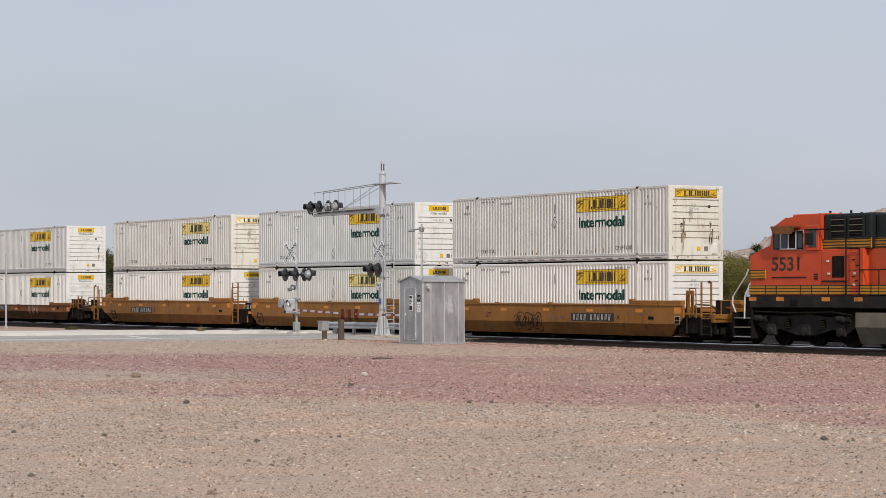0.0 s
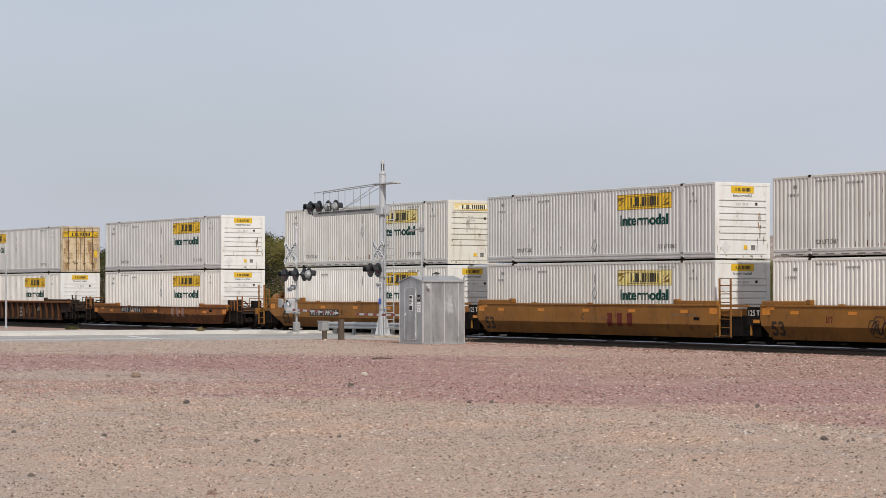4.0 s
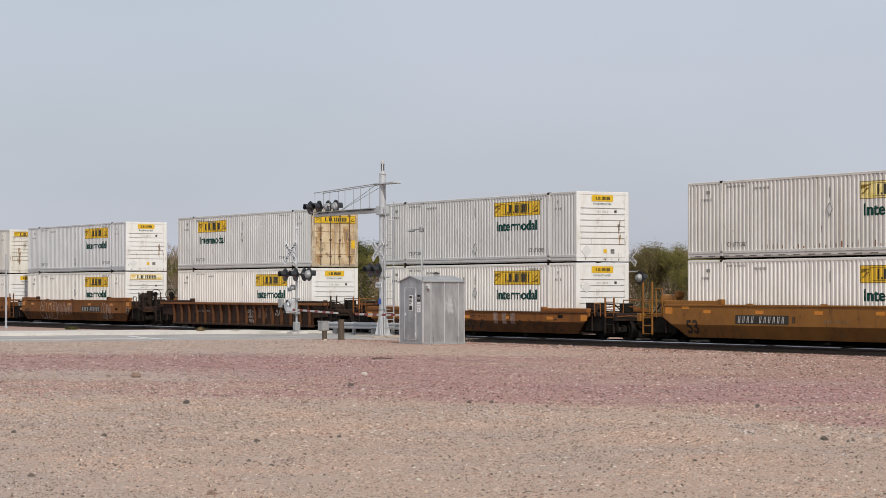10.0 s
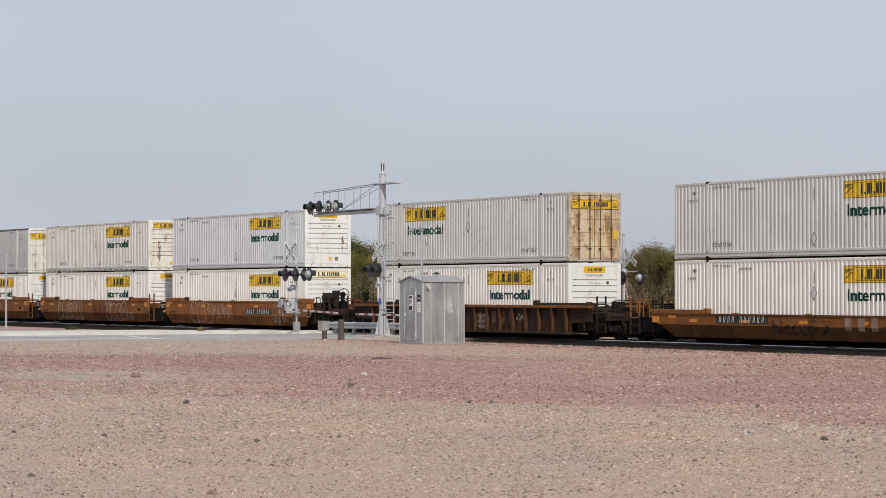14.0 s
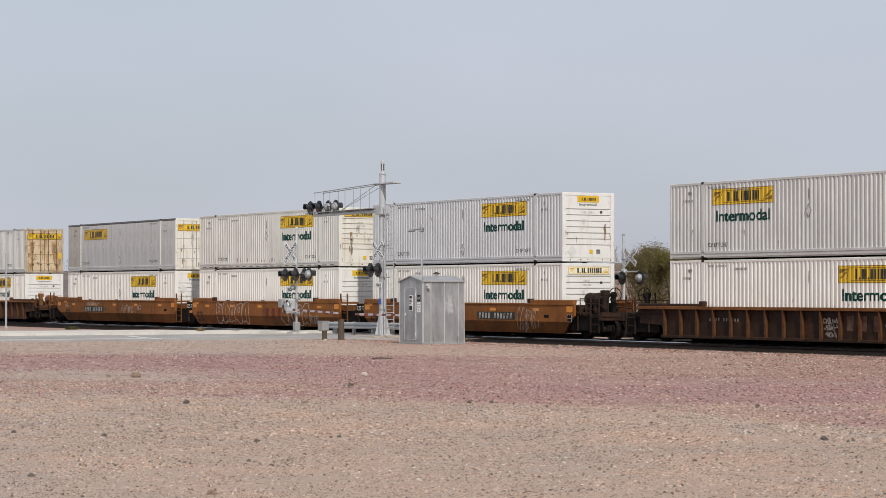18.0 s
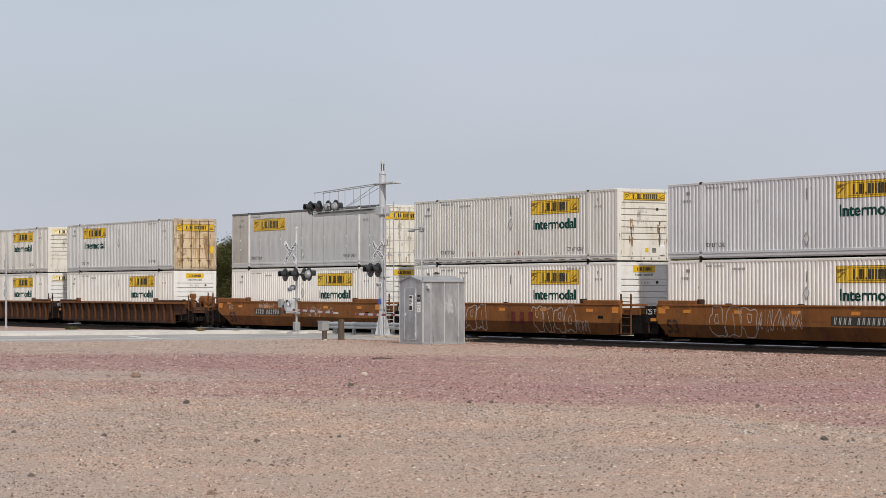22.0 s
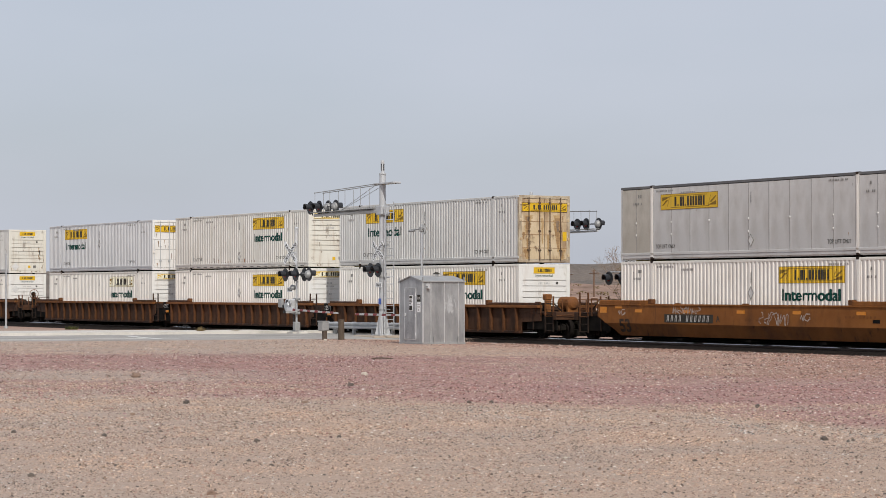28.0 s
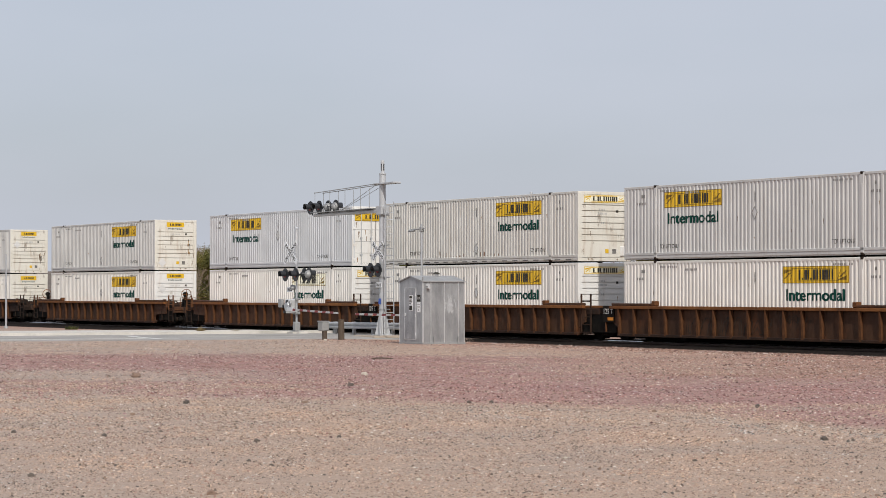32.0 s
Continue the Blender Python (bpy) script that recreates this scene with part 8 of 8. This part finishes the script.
def bungalow():
    """The aluminium equipment shelter with its gable roof."""
    x0, x1, y0, y1 = -76.47, -74.70, -9.02, -7.20
    z0 = ground_z(-75.5, -8.2) - 0.02
    hut = thing("equipment_shelter", "grey aluminium signal equipment shelter with gable roof", "equipment shelter", at=pose(x0, y0, z0))
    w, d, h = x1 - x0, y1 - y0, 2.38
    part("base_frame", Shape().span((-0.03, -0.03, 0.0), (w + 0.03, d + 0.03, 0.09), 0.01), "galv_dull", hut)
    part("shell", Shape().span((0, 0, 0.08), (w, d, h), 0.01), "alu", hut)
    ridge_h = 0.19
    roof = [(-0.05, h - 0.03), (w / 2, h + ridge_h), (w + 0.05, h - 0.03), (w + 0.05, h + 0.01), (w / 2, h + ridge_h + 0.035), (-0.05, h + 0.01)]
    part("gable", Shape().prism([(0, h - 0.01), (w, h - 0.01), (w / 2, h + ridge_h)], 0.0, d), "alu", hut)
    part("roof", Shape().prism(roof, -0.05, d + 0.05), "alu_roof", hut, "folded aluminium roof")
    for k in (0.0, 0.33, 0.92, 1.54, d - 0.03):
        part("seam", Shape().span((w, max(k, 0.0), 0.09), (w + 0.018, k + 0.028, h - 0.02), 0.004), "alu_bright", hut)
    for x in (0.0, w - 0.03):
        part("corner_trim", Shape().span((x, -0.012, 0.09), (x + 0.03, 0.01, h - 0.02), 0.003), "alu_bright", hut)
    door = part("door", Shape().span((0.44, -0.02, 0.22), (1.26, 0.02, 2.12), 0.008), "alu", hut, "grey access door")
    for a, b, c, e in ((0.42, 0.45, 0.20, 2.14), (1.25, 1.28, 0.20, 2.14), (0.42, 1.28, 2.12, 2.15), (0.42, 1.28, 0.19, 0.22)):
        part("door_edge", Shape().span((a, -0.026, c), (b, 0.0, e)), "alu_bright", door)
    part("notice", Shape().span((0.78, -0.03, 1.28), (1.05, -0.018, 1.86), 0.003), "sign_white", door, "white printed notice")
    part("notice_print", Shape().span((0.81, -0.034, 1.74), (1.02, -0.028, 1.83)).span((0.81, -0.034, 1.66), (0.98, -0.028, 1.70)).span((0.81, -0.034, 1.59), (1.02, -0.028, 1.63)).span((0.81, -0.034, 1.52), (0.95, -0.028, 1.56)).span((0.80, -0.034, 1.30), (1.03, -0.028, 1.47)), "ink_black", door)
    part("notice", Shape().span((1.36, -0.014, 1.62), (1.60, -0.002, 1.88), 0.003), "ink_black", hut, "black and white notice")
    part("notice", Shape().span((1.36, -0.014, 1.22), (1.60, -0.002, 1.60), 0.003), "sign_white", hut, "white printed notice")
    part("notice_print", Shape().span((1.40, -0.018, 1.50), (1.56, -0.012, 1.54)).span((1.40, -0.018, 1.40), (1.56, -0.012, 1.44)).span((1.44, -0.018, 1.27), (1.52, -0.012, 1.34)).span((1.40, -0.018, 1.70), (1.46, -0.012, 1.80)).span((1.50, -0.018, 1.70), (1.56, -0.012, 1.80)), "ink_pale", hut)
    part("door_handle", Shape().span((0.47, -0.07, 1.06), (0.52, -0.02, 1.18), 0.01), "alu_bright", door, "bright handle")
    for z in (0.4, 1.1, 1.9):
        part("hinge", Shape().rod((1.27, -0.03, z - 0.06), (1.27, -0.03, z + 0.06), 0.018, n=8), "alu_bright", door)
    for c in range(3):
        for k in range(9):
            part("louvre", keep(("door_louvre",), lambda: Shape().span((0, -0.028, 0), (0.13, -0.016, 0.022)), "alu"), "alu", door, at=pose(0.62 + 0.15 * c, 0, 0.42 + 0.055 * k))
    lamp = part("wall_lamp", Shape().turned([(0.0, 0.04), (0.08, 0.055), (0.13, 0.06), (0.15, 0.045)], (w, 0.20, 2.14), "x", 16), "alu_bright", hut, "round wall lamp")
    part("lamp_bracket", Shape().span((w, 0.12, 2.20), (w + 0.06, 0.30, 2.28), 0.01), "alu_bright", lamp)
    part("vent_pipe", Shape().rod((w / 2 + 0.02, 1.1, h + 0.12), (w / 2 + 0.02, 1.1, h + 0.30), 0.07, n=14), "alu_bright", hut)
    part("vent_cap", Shape().turned([(h + 0.28, 0.14), (h + 0.30, 0.14), (h + 0.36, 0.05)], (w / 2 + 0.02, 1.1, 0), "z", 16), "ink_black", hut, "black vent cap")
    # pale ragged patches on the long side
    rp = random.Random(12)
    for k in range(34):
        a, z = rp.gauss(1.22, 0.11), rp.gauss(1.55, 0.16)
        b = ragged(min(max(a, 0.98), 1.50), z, rp.uniform(0.02, 0.07), rp.uniform(0.08, 0.34), rp, 8)
        part("pale_patch", Shape().add([(w + 0.002 + 0.0002 * k, p[0], p[2]) for p in b.v], [f[::-1] for f in b.f]), "alu_patch", hut, "pale ragged patch")
    for x in (0.0, w):
        part("lift_lug", Shape().span((x - 0.02, -0.02, h), (x + 0.02, 0.02, h + 0.16)), "galv_dull", hut)
        part("lift_lug", Shape().span((x - 0.02, d - 0.04, h), (x + 0.02, d, h + 0.16)), "galv_dull", hut)
    for y in (0.45, 1.5):
        part("hold_down", Shape().span((w + 0.02, y, 0.0), (w + 0.06, y + 0.03, 0.30)), "galv_dull", hut)
    return hut


bungalow()

jb = thing("junction_box", "galvanised metal junction box on a wooden stub post", "junction box", at=pose(-83.72, -8.5, ground_z(-83.72, -8.5)))
part("stub_post", Shape().rod((0, 0, -0.2), (0, 0, 0.38), 0.105, n=12), "wood_post", jb, at=pose(0.1, 0, 0))
part("box", Shape().span((-0.22, -0.16, 0.36), (0.22, 0.16, 0.74), 0.04), "galv_dull", jb, "ribbed metal box")
part("lid", Shape().span((-0.235, -0.175, 0.74), (0.235, 0.175, 0.78), 0.015), "galv_dull", jb)
for x in (-0.15, 0.0, 0.15):
    part("rib", Shape().span((x - 0.015, -0.17, 0.38), (x + 0.015, -0.155, 0.73)), "galv_dull", jb)
wp = Shape().rod((0, 0, -0.2), (0, 0, 0.84), 0.135, 0.125, 14)
solid("wooden_post", wp, "wood_post", "weathered brown round wooden guard post", "post", at=pose(-83.3, -7.9, ground_z(-83.3, -7.9)))


def guardrail():
    g = thing("guardrail", "galvanised steel guardrail beside the crossing", "guardrail", at=pose(-94.2, -2.75, ground_z(-90, -2.75)))
    prof = [(0.0, 0.28), (-0.06, 0.33), (-0.06, 0.38), (0.0, 0.42), (-0.06, 0.48), (-0.06, 0.54), (0.0, 0.58), (0.012, 0.58), (-0.045, 0.535), (-0.045, 0.485), (0.014, 0.42), (-0.045, 0.375), (-0.045, 0.335), (0.012, 0.28)]
    for k in range(3):
        part("beam", Shape().prism_x(prof, k * 3.4, k * 3.4 + 3.43), "galv", g, "folded W-profile beam")
    for k in range(6):
        part("post", Shape().span((0.4 + k * 1.8, 0.02, -0.3), (0.55 + k * 1.8, 0.16, 0.60), 0.01), "galv_dull", g)
    return g


guardrail()


def slim_pole(x, y, h, label, arm=0.0):
    p = thing("slim_pole", label, "pole", at=pose(x, y, ground_z(x, y)))
    part("shaft", Shape().rod((0, 0, -0.1), (0, 0, h), 0.055, 0.045, 12), "galv", p)
    part("foot_collar", Shape().turned([(0, 0.12), (0.1, 0.1), (0.14, 0.06)], (0, 0, 0), "z", 14), "galv_dull", p)
    if arm:
        part("cross_arm", Shape().rod((-arm, 0, h - 0.24), (0.25, 0, h - 0.20), 0.03, n=8), "galv_dull", p)
        part("arm_head", Shape().span((-arm - 0.05, -0.06, h - 0.32), (-arm + 0.4, 0.06, h - 0.24), 0.03), "galv_dull", p)
        part("bracket", Shape().span((-0.08, -0.08, h - 0.34), (0.08, 0.08, h - 0.12), 0.02), "galv_dull", p)
    return p


slim_pole(-85.2, -3.0, 4.95, "slim grey pole with a short arm behind the shelter", 1.05)
slim_pole(-117.2, -10.0, 3.95, "slim grey pole beside the road")
slim_pole(-100.0, 10.37, 4.72, "slim grey pole with a crossarm beyond the rails", -1.3)
cab = thing("signal_cabinet", "small white metal cabinet at the pole beyond the rails", "cabinet", at=pose(-99.8, 9.9, ground_z(-99.8, 9.9)))
part("body", Shape().span((-0.3, -0.2, 0.0), (0.3, 0.2, 1.5), 0.02), "sign_white", cab)
part("door", Shape().span((-0.26, -0.215, 0.2), (0.26, -0.195, 1.42), 0.006), "alu_bright", cab)

arrow = thing("marker_board", "white pointed marker board beyond the rails", "marker", at=pose(-79.2, 10.0, ground_z(-79.2, 10.0)))
part("stake", Shape().span((-0.04, 0.0, -0.2), (0.04, 0.06, 1.6), 0.005), "wood_post", arrow)
part("board", Shape().prism([(-0.34, 1.1), (0.34, 1.1), (0.44, 1.8), (0.40, 1.95), (0.0, 2.5), (-0.40, 1.95), (-0.44, 1.8)], -0.03, 0.0), "sign_white", arrow)
part("dark_band", Shape().span((-0.2, -0.034, 1.72), (0.2, -0.03, 1.76)).span((-0.012, -0.034, 1.72), (0.012, -0.03, 2.3)), "ink_faded", arrow)

for x, y in ((-505.0, 284.0), (-480.0, 275.0)):
    p = thing("utility_pole", "brown wooden utility pole with a crossarm", "utility pole", "line of utility poles", pose(x, y, ground_z(x, y)))
    part("shaft", Shape().rod((0, 0, -0.5), (0, 0, 7.9), 0.27, 0.2, 10), "wood_pole", p)
    part("crossarm", Shape().span((-2.1, -0.1, 6.9), (2.1, 0.1, 7.15)), "wood_pole", p)
    for k in (-1.9, -0.9, 0.9, 1.9):
        part("insulator", Shape().rod((k, 0, 7.15), (k, 0, 7.45), 0.09, 0.04, 8), "galv_dull", p)

# ---------------------------------------------------------------- bird


def bird():
    b = thing("bird", "small brown bird in flight with raised wings", "bird")
    part("body", Shape().turned([(-0.04, 0.004), (-0.025, 0.012), (0.0, 0.017), (0.025, 0.014), (0.037, 0.010), (0.05, 0.009), (0.058, 0.003)], (0, 0, 0), "x", 12), "feather", b, smooth=True)
    part("tail", Shape().prism_x([(-0.008, 0.0), (0.008, 0.0), (0.008, 0.003), (-0.008, 0.003)], -0.10, -0.045), "feather", b)
    for q in (-1, 1):
        w = Shape().add([(0.03, 0, 0), (-0.03, 0, 0), (-0.04, q * 0.03, 0.05), (-0.025, q * 0.036, 0.085), (0.015, q * 0.03, 0.06), (0.03, 0, 0.003), (-0.03, 0, 0.003), (-0.04, q * 0.034, 0.05), (-0.025, q * 0.04, 0.085), (0.015, q * 0.034, 0.06)], [(0, 1, 2, 3, 4), (9, 8, 7, 6, 5), (0, 5, 6, 1), (1, 6, 7, 2), (2, 7, 8, 3), (3, 8, 9, 4), (4, 9, 5, 0)])
        part("wing", w, "feather", b, "brown wing")
    return b


flyer = bird()
FLIGHT = ((0.0, -0.4, -49.4, 2.2), (20.1, -0.6, -49.3, 2.25), (20.2, -2.49, -48.54, 2.41), (20.3, -3.99, -47.81, 2.49),(20.4, -6.22, -47.25, 2.51), (20.5, -9.43, -46.81, 2.55),
          (20.6, -12.7, -46.33, 1.96), (20.7, -15.71, -45.72, 1.82), (20.8, -18.55, -44.74, 1.79), (20.9, -21.42, -43.82, 1.76), (21.0, -23.43, -43.51, 1.23), (21.1, -25.86, -42.86, 1.04), (21.2, -27.59, -43.29, 0.92),
          (21.6, -38.0, -53.0, 1.0), (32.0, -39.0, -54.0, 0.9))
FLYERS = [(flyer, [(t, pose(x, y, z, 6, -12, 176)) for t, x, y, z in FLIGHT])]

# ---------------------------------------------------------------- plants


def limbs(shape, base, way, length, radius, depth, r, spread, tips, keep_tips=2):
    """Branches that fork upwards from a point; tips collects where leaves grow."""
    p = Vector(base)
    d = Vector(way).normalized()
    seg = 3
    for k in range(seg):
        d = (d + Vector((r.uniform(-1, 1), r.uniform(-1, 1), r.uniform(-0.2, 0.5))) * 0.16).normalized()
        q = p + d * (length / seg)
        r0, r1 = radius * (1 - 0.35 * k / seg), radius * (1 - 0.35 * (k + 1) / seg)
        shape.rod(p, q, r0, r1, 6 if radius > 0.03 else 4)
        p = q
        if depth <= keep_tips:
            tips.append((p.copy(), d.copy()))
    if depth == 0:
        return
    for k in range(r.choice((2, 3, 3))):
        v = (d + Vector((r.uniform(-1, 1), r.uniform(-1, 1), r.uniform(-0.35, 0.7))) * spread).normalized()
        limbs(shape, p, v, length * r.uniform(0.6, 0.82), radius * 0.62, depth - 1, r, spread, tips, keep_tips)


def leaf_cloud(tips, per, size, reach, r):
    """Small bent leaf sprays round the branch tips, with gaps between them."""
    s = Shape()
    for p, d in tips:
        for k in range(per):
            c = p + Vector((r.gauss(0, 1), r.gauss(0, 1), r.gauss(0, 0.8))) * reach
            a = Vector((r.uniform(-1, 1), r.uniform(-1, 1), r.uniform(-0.6, 0.6))).normalized()
            b = a.cross(Vector((r.uniform(-1, 1), r.uniform(-1, 1), r.uniform(-1, 1)))).normalized()
            n = a.cross(b)
            z = size * r.uniform(0.6, 1.35)
            s.add([c - a * z, c - b * z * 0.42 + n * z * 0.12, c + a * z, c + b * z * 0.42 + n * z * 0.12], [(0, 1, 2), (0, 2, 3)])
    return s


def tree_maker(seed, leaf, height, leafy=True, stems=3, depth=4):
    r = random.Random(seed)
    wood, tips = Shape(), []
    for k in range(stems):
        a = 2 * math.pi * k / stems + r.uniform(-0.4, 0.4)
        way = (math.cos(a) * 0.45, math.sin(a) * 0.45, 1.0)
        limbs(wood, (math.cos(a) * 0.1, math.sin(a) * 0.1, -0.2), way, height * 0.30, 0.13 if leafy else 0.065, depth, r, 0.62 if leafy else 0.5, tips)
    top = max(p.z for p, d in tips)
    t = thing("tree", "", "tree")
    part("trunk", wood, "bark" if leafy else "twig", t, "forked branching trunk")
    if leafy:
        lc = leaf_cloud(tips, 34, 0.072, 0.36, r)
        low = [(Vector((p.x * 0.85 + r.gauss(0, 0.5), p.y * 0.85 + r.gauss(0, 0.5), p.z * r.uniform(0.12, 0.8))), d) for p, d in tips[::3]]
        lo = leaf_cloud(low, 28, 0.075, 0.52, r)
        lc.add(lo.v, lo.f)
        part("crown", lc, leaf, t, "crown of small sparse leaves")
    else:
        part("crown", leaf_cloud(tips[::5], 2, 0.05, 0.15, r), "twig", t, "sparse dry twigs and leaves")
    return t, top


KINDS = [tree_maker(11, "leaf_green", 8.0), tree_maker(12, "leaf_dark", 8.0, stems=4), tree_maker(13, "leaf_green", 8.0, stems=4), tree_maker(14, "leaf_dry", 7.0, False, 4, 5), tree_maker(15, "leaf_dry", 7.0, False, 3, 5), tree_maker(16, "leaf_olive", 8.0, stems=4)]
NAMES = ("olive-green leafy desert tree behind the line", "dark green leafy desert tree behind the line", "light green bushy desert tree behind the line", "bare brown branching tree behind the line", "leafless tangled brown tree behind the line", "olive-brown half-dry desert tree behind the line")
used = set()
PLACES = (
    (-277.5, 61.9, 8.85, 1), (-267.2, 60.5, 8.75, 1), (-275.0, 67.7, 9.2, 3), (-246.6, 57.8, 8.66, 3), (-254.6, 64.4, 8.8, 2), (-235.5, 58.0, 8.66, 2), (-229.6, 58.8, 9.84, 1), (-224.0, 58.7, 9.5, 1), (-218.9, 46.1, 5.5, 3),
    (-208.8, 55.7, 8.8, 0), (-198.7, 53.3, 8.49, 1), (-204.0, 58.0, 7.9, 1), (-210.7, 62.6, 8.2, 4), (-186.5, 50.5, 7.3, 2), (-183.5, 54.2, 6.9, 3), (-174.3, 45.8, 4.6, 3),
    (-149.3, 52.9, 4.94, 4), (-147.0, 52.8, 5.96, 5), (-151.3, 57.2, 6.34, 3), (-144.7, 52.8, 6.35, 5), (-143.2, 53.4, 6.15, 0), (-138.5, 51.4, 5.18, 2), (-139.6, 53.5, 5.22, 5), (-136.0, 51.8, 5.39, 0), (-132.4, 50.1, 4.73, 2), (-135.5, 48.7, 4.36, 0), (-127.8, 47.9, 4.75, 0), (-129.6, 48.6, 3.9, 2), (-128.6, 48.9, 4.4, 0), (-126.6, 47.0, 4.1, 2),
    (-131.2, 51.2, 5.0, 0), (-129.4, 50.4, 4.7, 2), (-130.9, 56.3, 1.9, 2), (-126.0, 54.3, 2.6, 0), (-122.0, 52.0, 3.0, 2), (-128.5, 59.1, 7.1, 3), (-123.2, 57.6, 7.2, 4), (-117.0, 55.0, 7.0, 3), (-139.6, 61.4, 1.9, 2), (-112.7, 46.8, 4.0, 4), (-119.0, 50.0, 3.6, 3))
rt = random.Random(5)
for x, y, top, k in PLACES:
    proto, full = KINDS[k]
    sc = (top - ground_z(x, y)) / (full + (0.0 if k in (3, 4) else 0.35))
    m = pose(x, y, ground_z(x, y), 0, 0, rt.uniform(0, 360))
    if k not in used:
        used.add(k)
        proto.matrix_basis = m
        t = proto
    else:
        t = copy_thing(proto, m)
    wide = sc * (rt.uniform(0.6, 0.8) if -160 < x < -131 and k in (0, 2, 5) and y < 60 else rt.uniform(1.0, 1.3))
    t.scale = (wide, wide, sc)
    tagged(t, NAMES[k], "tree", "trees behind the line")


def palm(x, y, h):
    p = thing("palm_tree", "small ragged fan palm among the trees", "palm", at=pose(x, y, ground_z(x, y)))
    part("trunk", Shape().rod((0, 0, -0.2), (0.1, 0, h - 0.9), 0.2, 0.15, 10), "bark", p)
    r = random.Random(3)
    for k in range(60):
        a, e = r.uniform(0, 2 * math.pi), r.uniform(-0.9, 1.3)
        d = Vector((math.cos(a) * math.cos(e), math.sin(a) * math.cos(e), math.sin(e)))
        side = d.cross(Vector((0, 0, 1))).normalized()
        s = Shape()
        o = Vector((0.1, 0, h - 0.9))
        for j in range(-3, 4):
            q = (d + side * j * 0.16).normalized()
            a0, a1 = o + d * 0.35, o + q * r.uniform(0.6, 1.2) - Vector((0, 0, 0.25))
            s.add([a0 - side * 0.045, a0 + side * 0.045, a1], [(0, 1, 2)])
        s.rod(o, o + d * 0.4, 0.015, n=4)
        part("frond", s, "leaf_dark", p)


palm(-130.4, 50.7, 5.75)


def weed(x, y, w, h, seed, material="leaf_dry"):
    r = random.Random(seed)
    s = Shape()
    for k in range(160):
        a, u = r.uniform(0, 2 * math.pi), r.uniform(0, 1) ** 0.7
        b = Vector((math.cos(a) * u * w * 0.6, math.sin(a) * u * w * 0.6, 0))
        t = b + Vector((r.uniform(-1, 1) * w * 0.3, r.uniform(-1, 1) * w * 0.3, h * r.uniform(0.4, 1.0)))
        q = Vector((r.uniform(-1, 1), r.uniform(-1, 1), 0)).normalized() * 0.018
        s.add([b - q, b + q, t], [(0, 1, 2)])
    solid("weed", s, material, "dry weed tuft at the concrete edge", "weed", "weeds by the road", at=pose(x, y, ground_z(x, y) + 0.03))


weed(-110.3, -9.0, 0.55, 0.22, 1, "leaf_dark")
weed(-98.2, -7.4, 0.3, 0.33, 2)
weed(-96.9, -6.2, 0.3, 0.18, 3)


def scrub(name, n, box, lo, hi, seed):
    """Low desert scrub beyond the line, uncountable."""
    r = random.Random(seed)
    s = Shape()
    for k in range(n):
        x, y = r.uniform(box[0], box[1]), r.uniform(box[2], box[3])
        z, h = ground_z(x, y), r.uniform(lo, hi)
        for j in range(26):
            a = r.uniform(0, 2 * math.pi)
            c = Vector((x + math.cos(a) * h * r.uniform(0, 0.8), y + math.sin(a) * h * r.uniform(0, 0.8), z + h * r.uniform(0.05, 0.9)))
            u = Vector((r.uniform(-1, 1), r.uniform(-1, 1), r.uniform(-1, 1))).normalized() * 0.2 * h
            v = u.orthogonal().normalized() * 0.09 * h
            s.add([c - u, c - v, c + u, c + v], [(0, 1, 2), (0, 2, 3)])
    solid(name, s, "leaf_dry", "low dry desert scrub beyond the line", "scrub", kind="stuff")


scrub("scrub", 900, (-420, -70, 24, 150), 0.3, 1.1, 8)

# ---------------------------------------------------------------- movement


def run(t):
    """How far the train has rolled along the line, measured from its place at 16 s."""
    q = (t - 16.0) / 16.0
    return 16.0 * q * (5.77912 + 0.16149 * q + 0.04559 * q ** 2 - 0.03752 * q ** 3 - 0.03113 * q ** 4)


def motions():
    times = [float(t) for t in range(33)]
    for ob, x, z in TRAIN:
        walk(ob, [(t, on_track(x + run(t)) @ pose(0, 0, z)) for t in times])
    steps = [k * 2.0 / FPS for k in range(481)]
    for ob, x, r in WHEELSETS:
        walk(ob, [(t, Matrix.Translation((x, 0, r)) @ Matrix.Rotation((run(t) - run(0.0)) / r % (4 * math.pi), 4, "Y")) for t in steps])
    for ob, rows in FLYERS:
        walk(ob, rows)


motions()
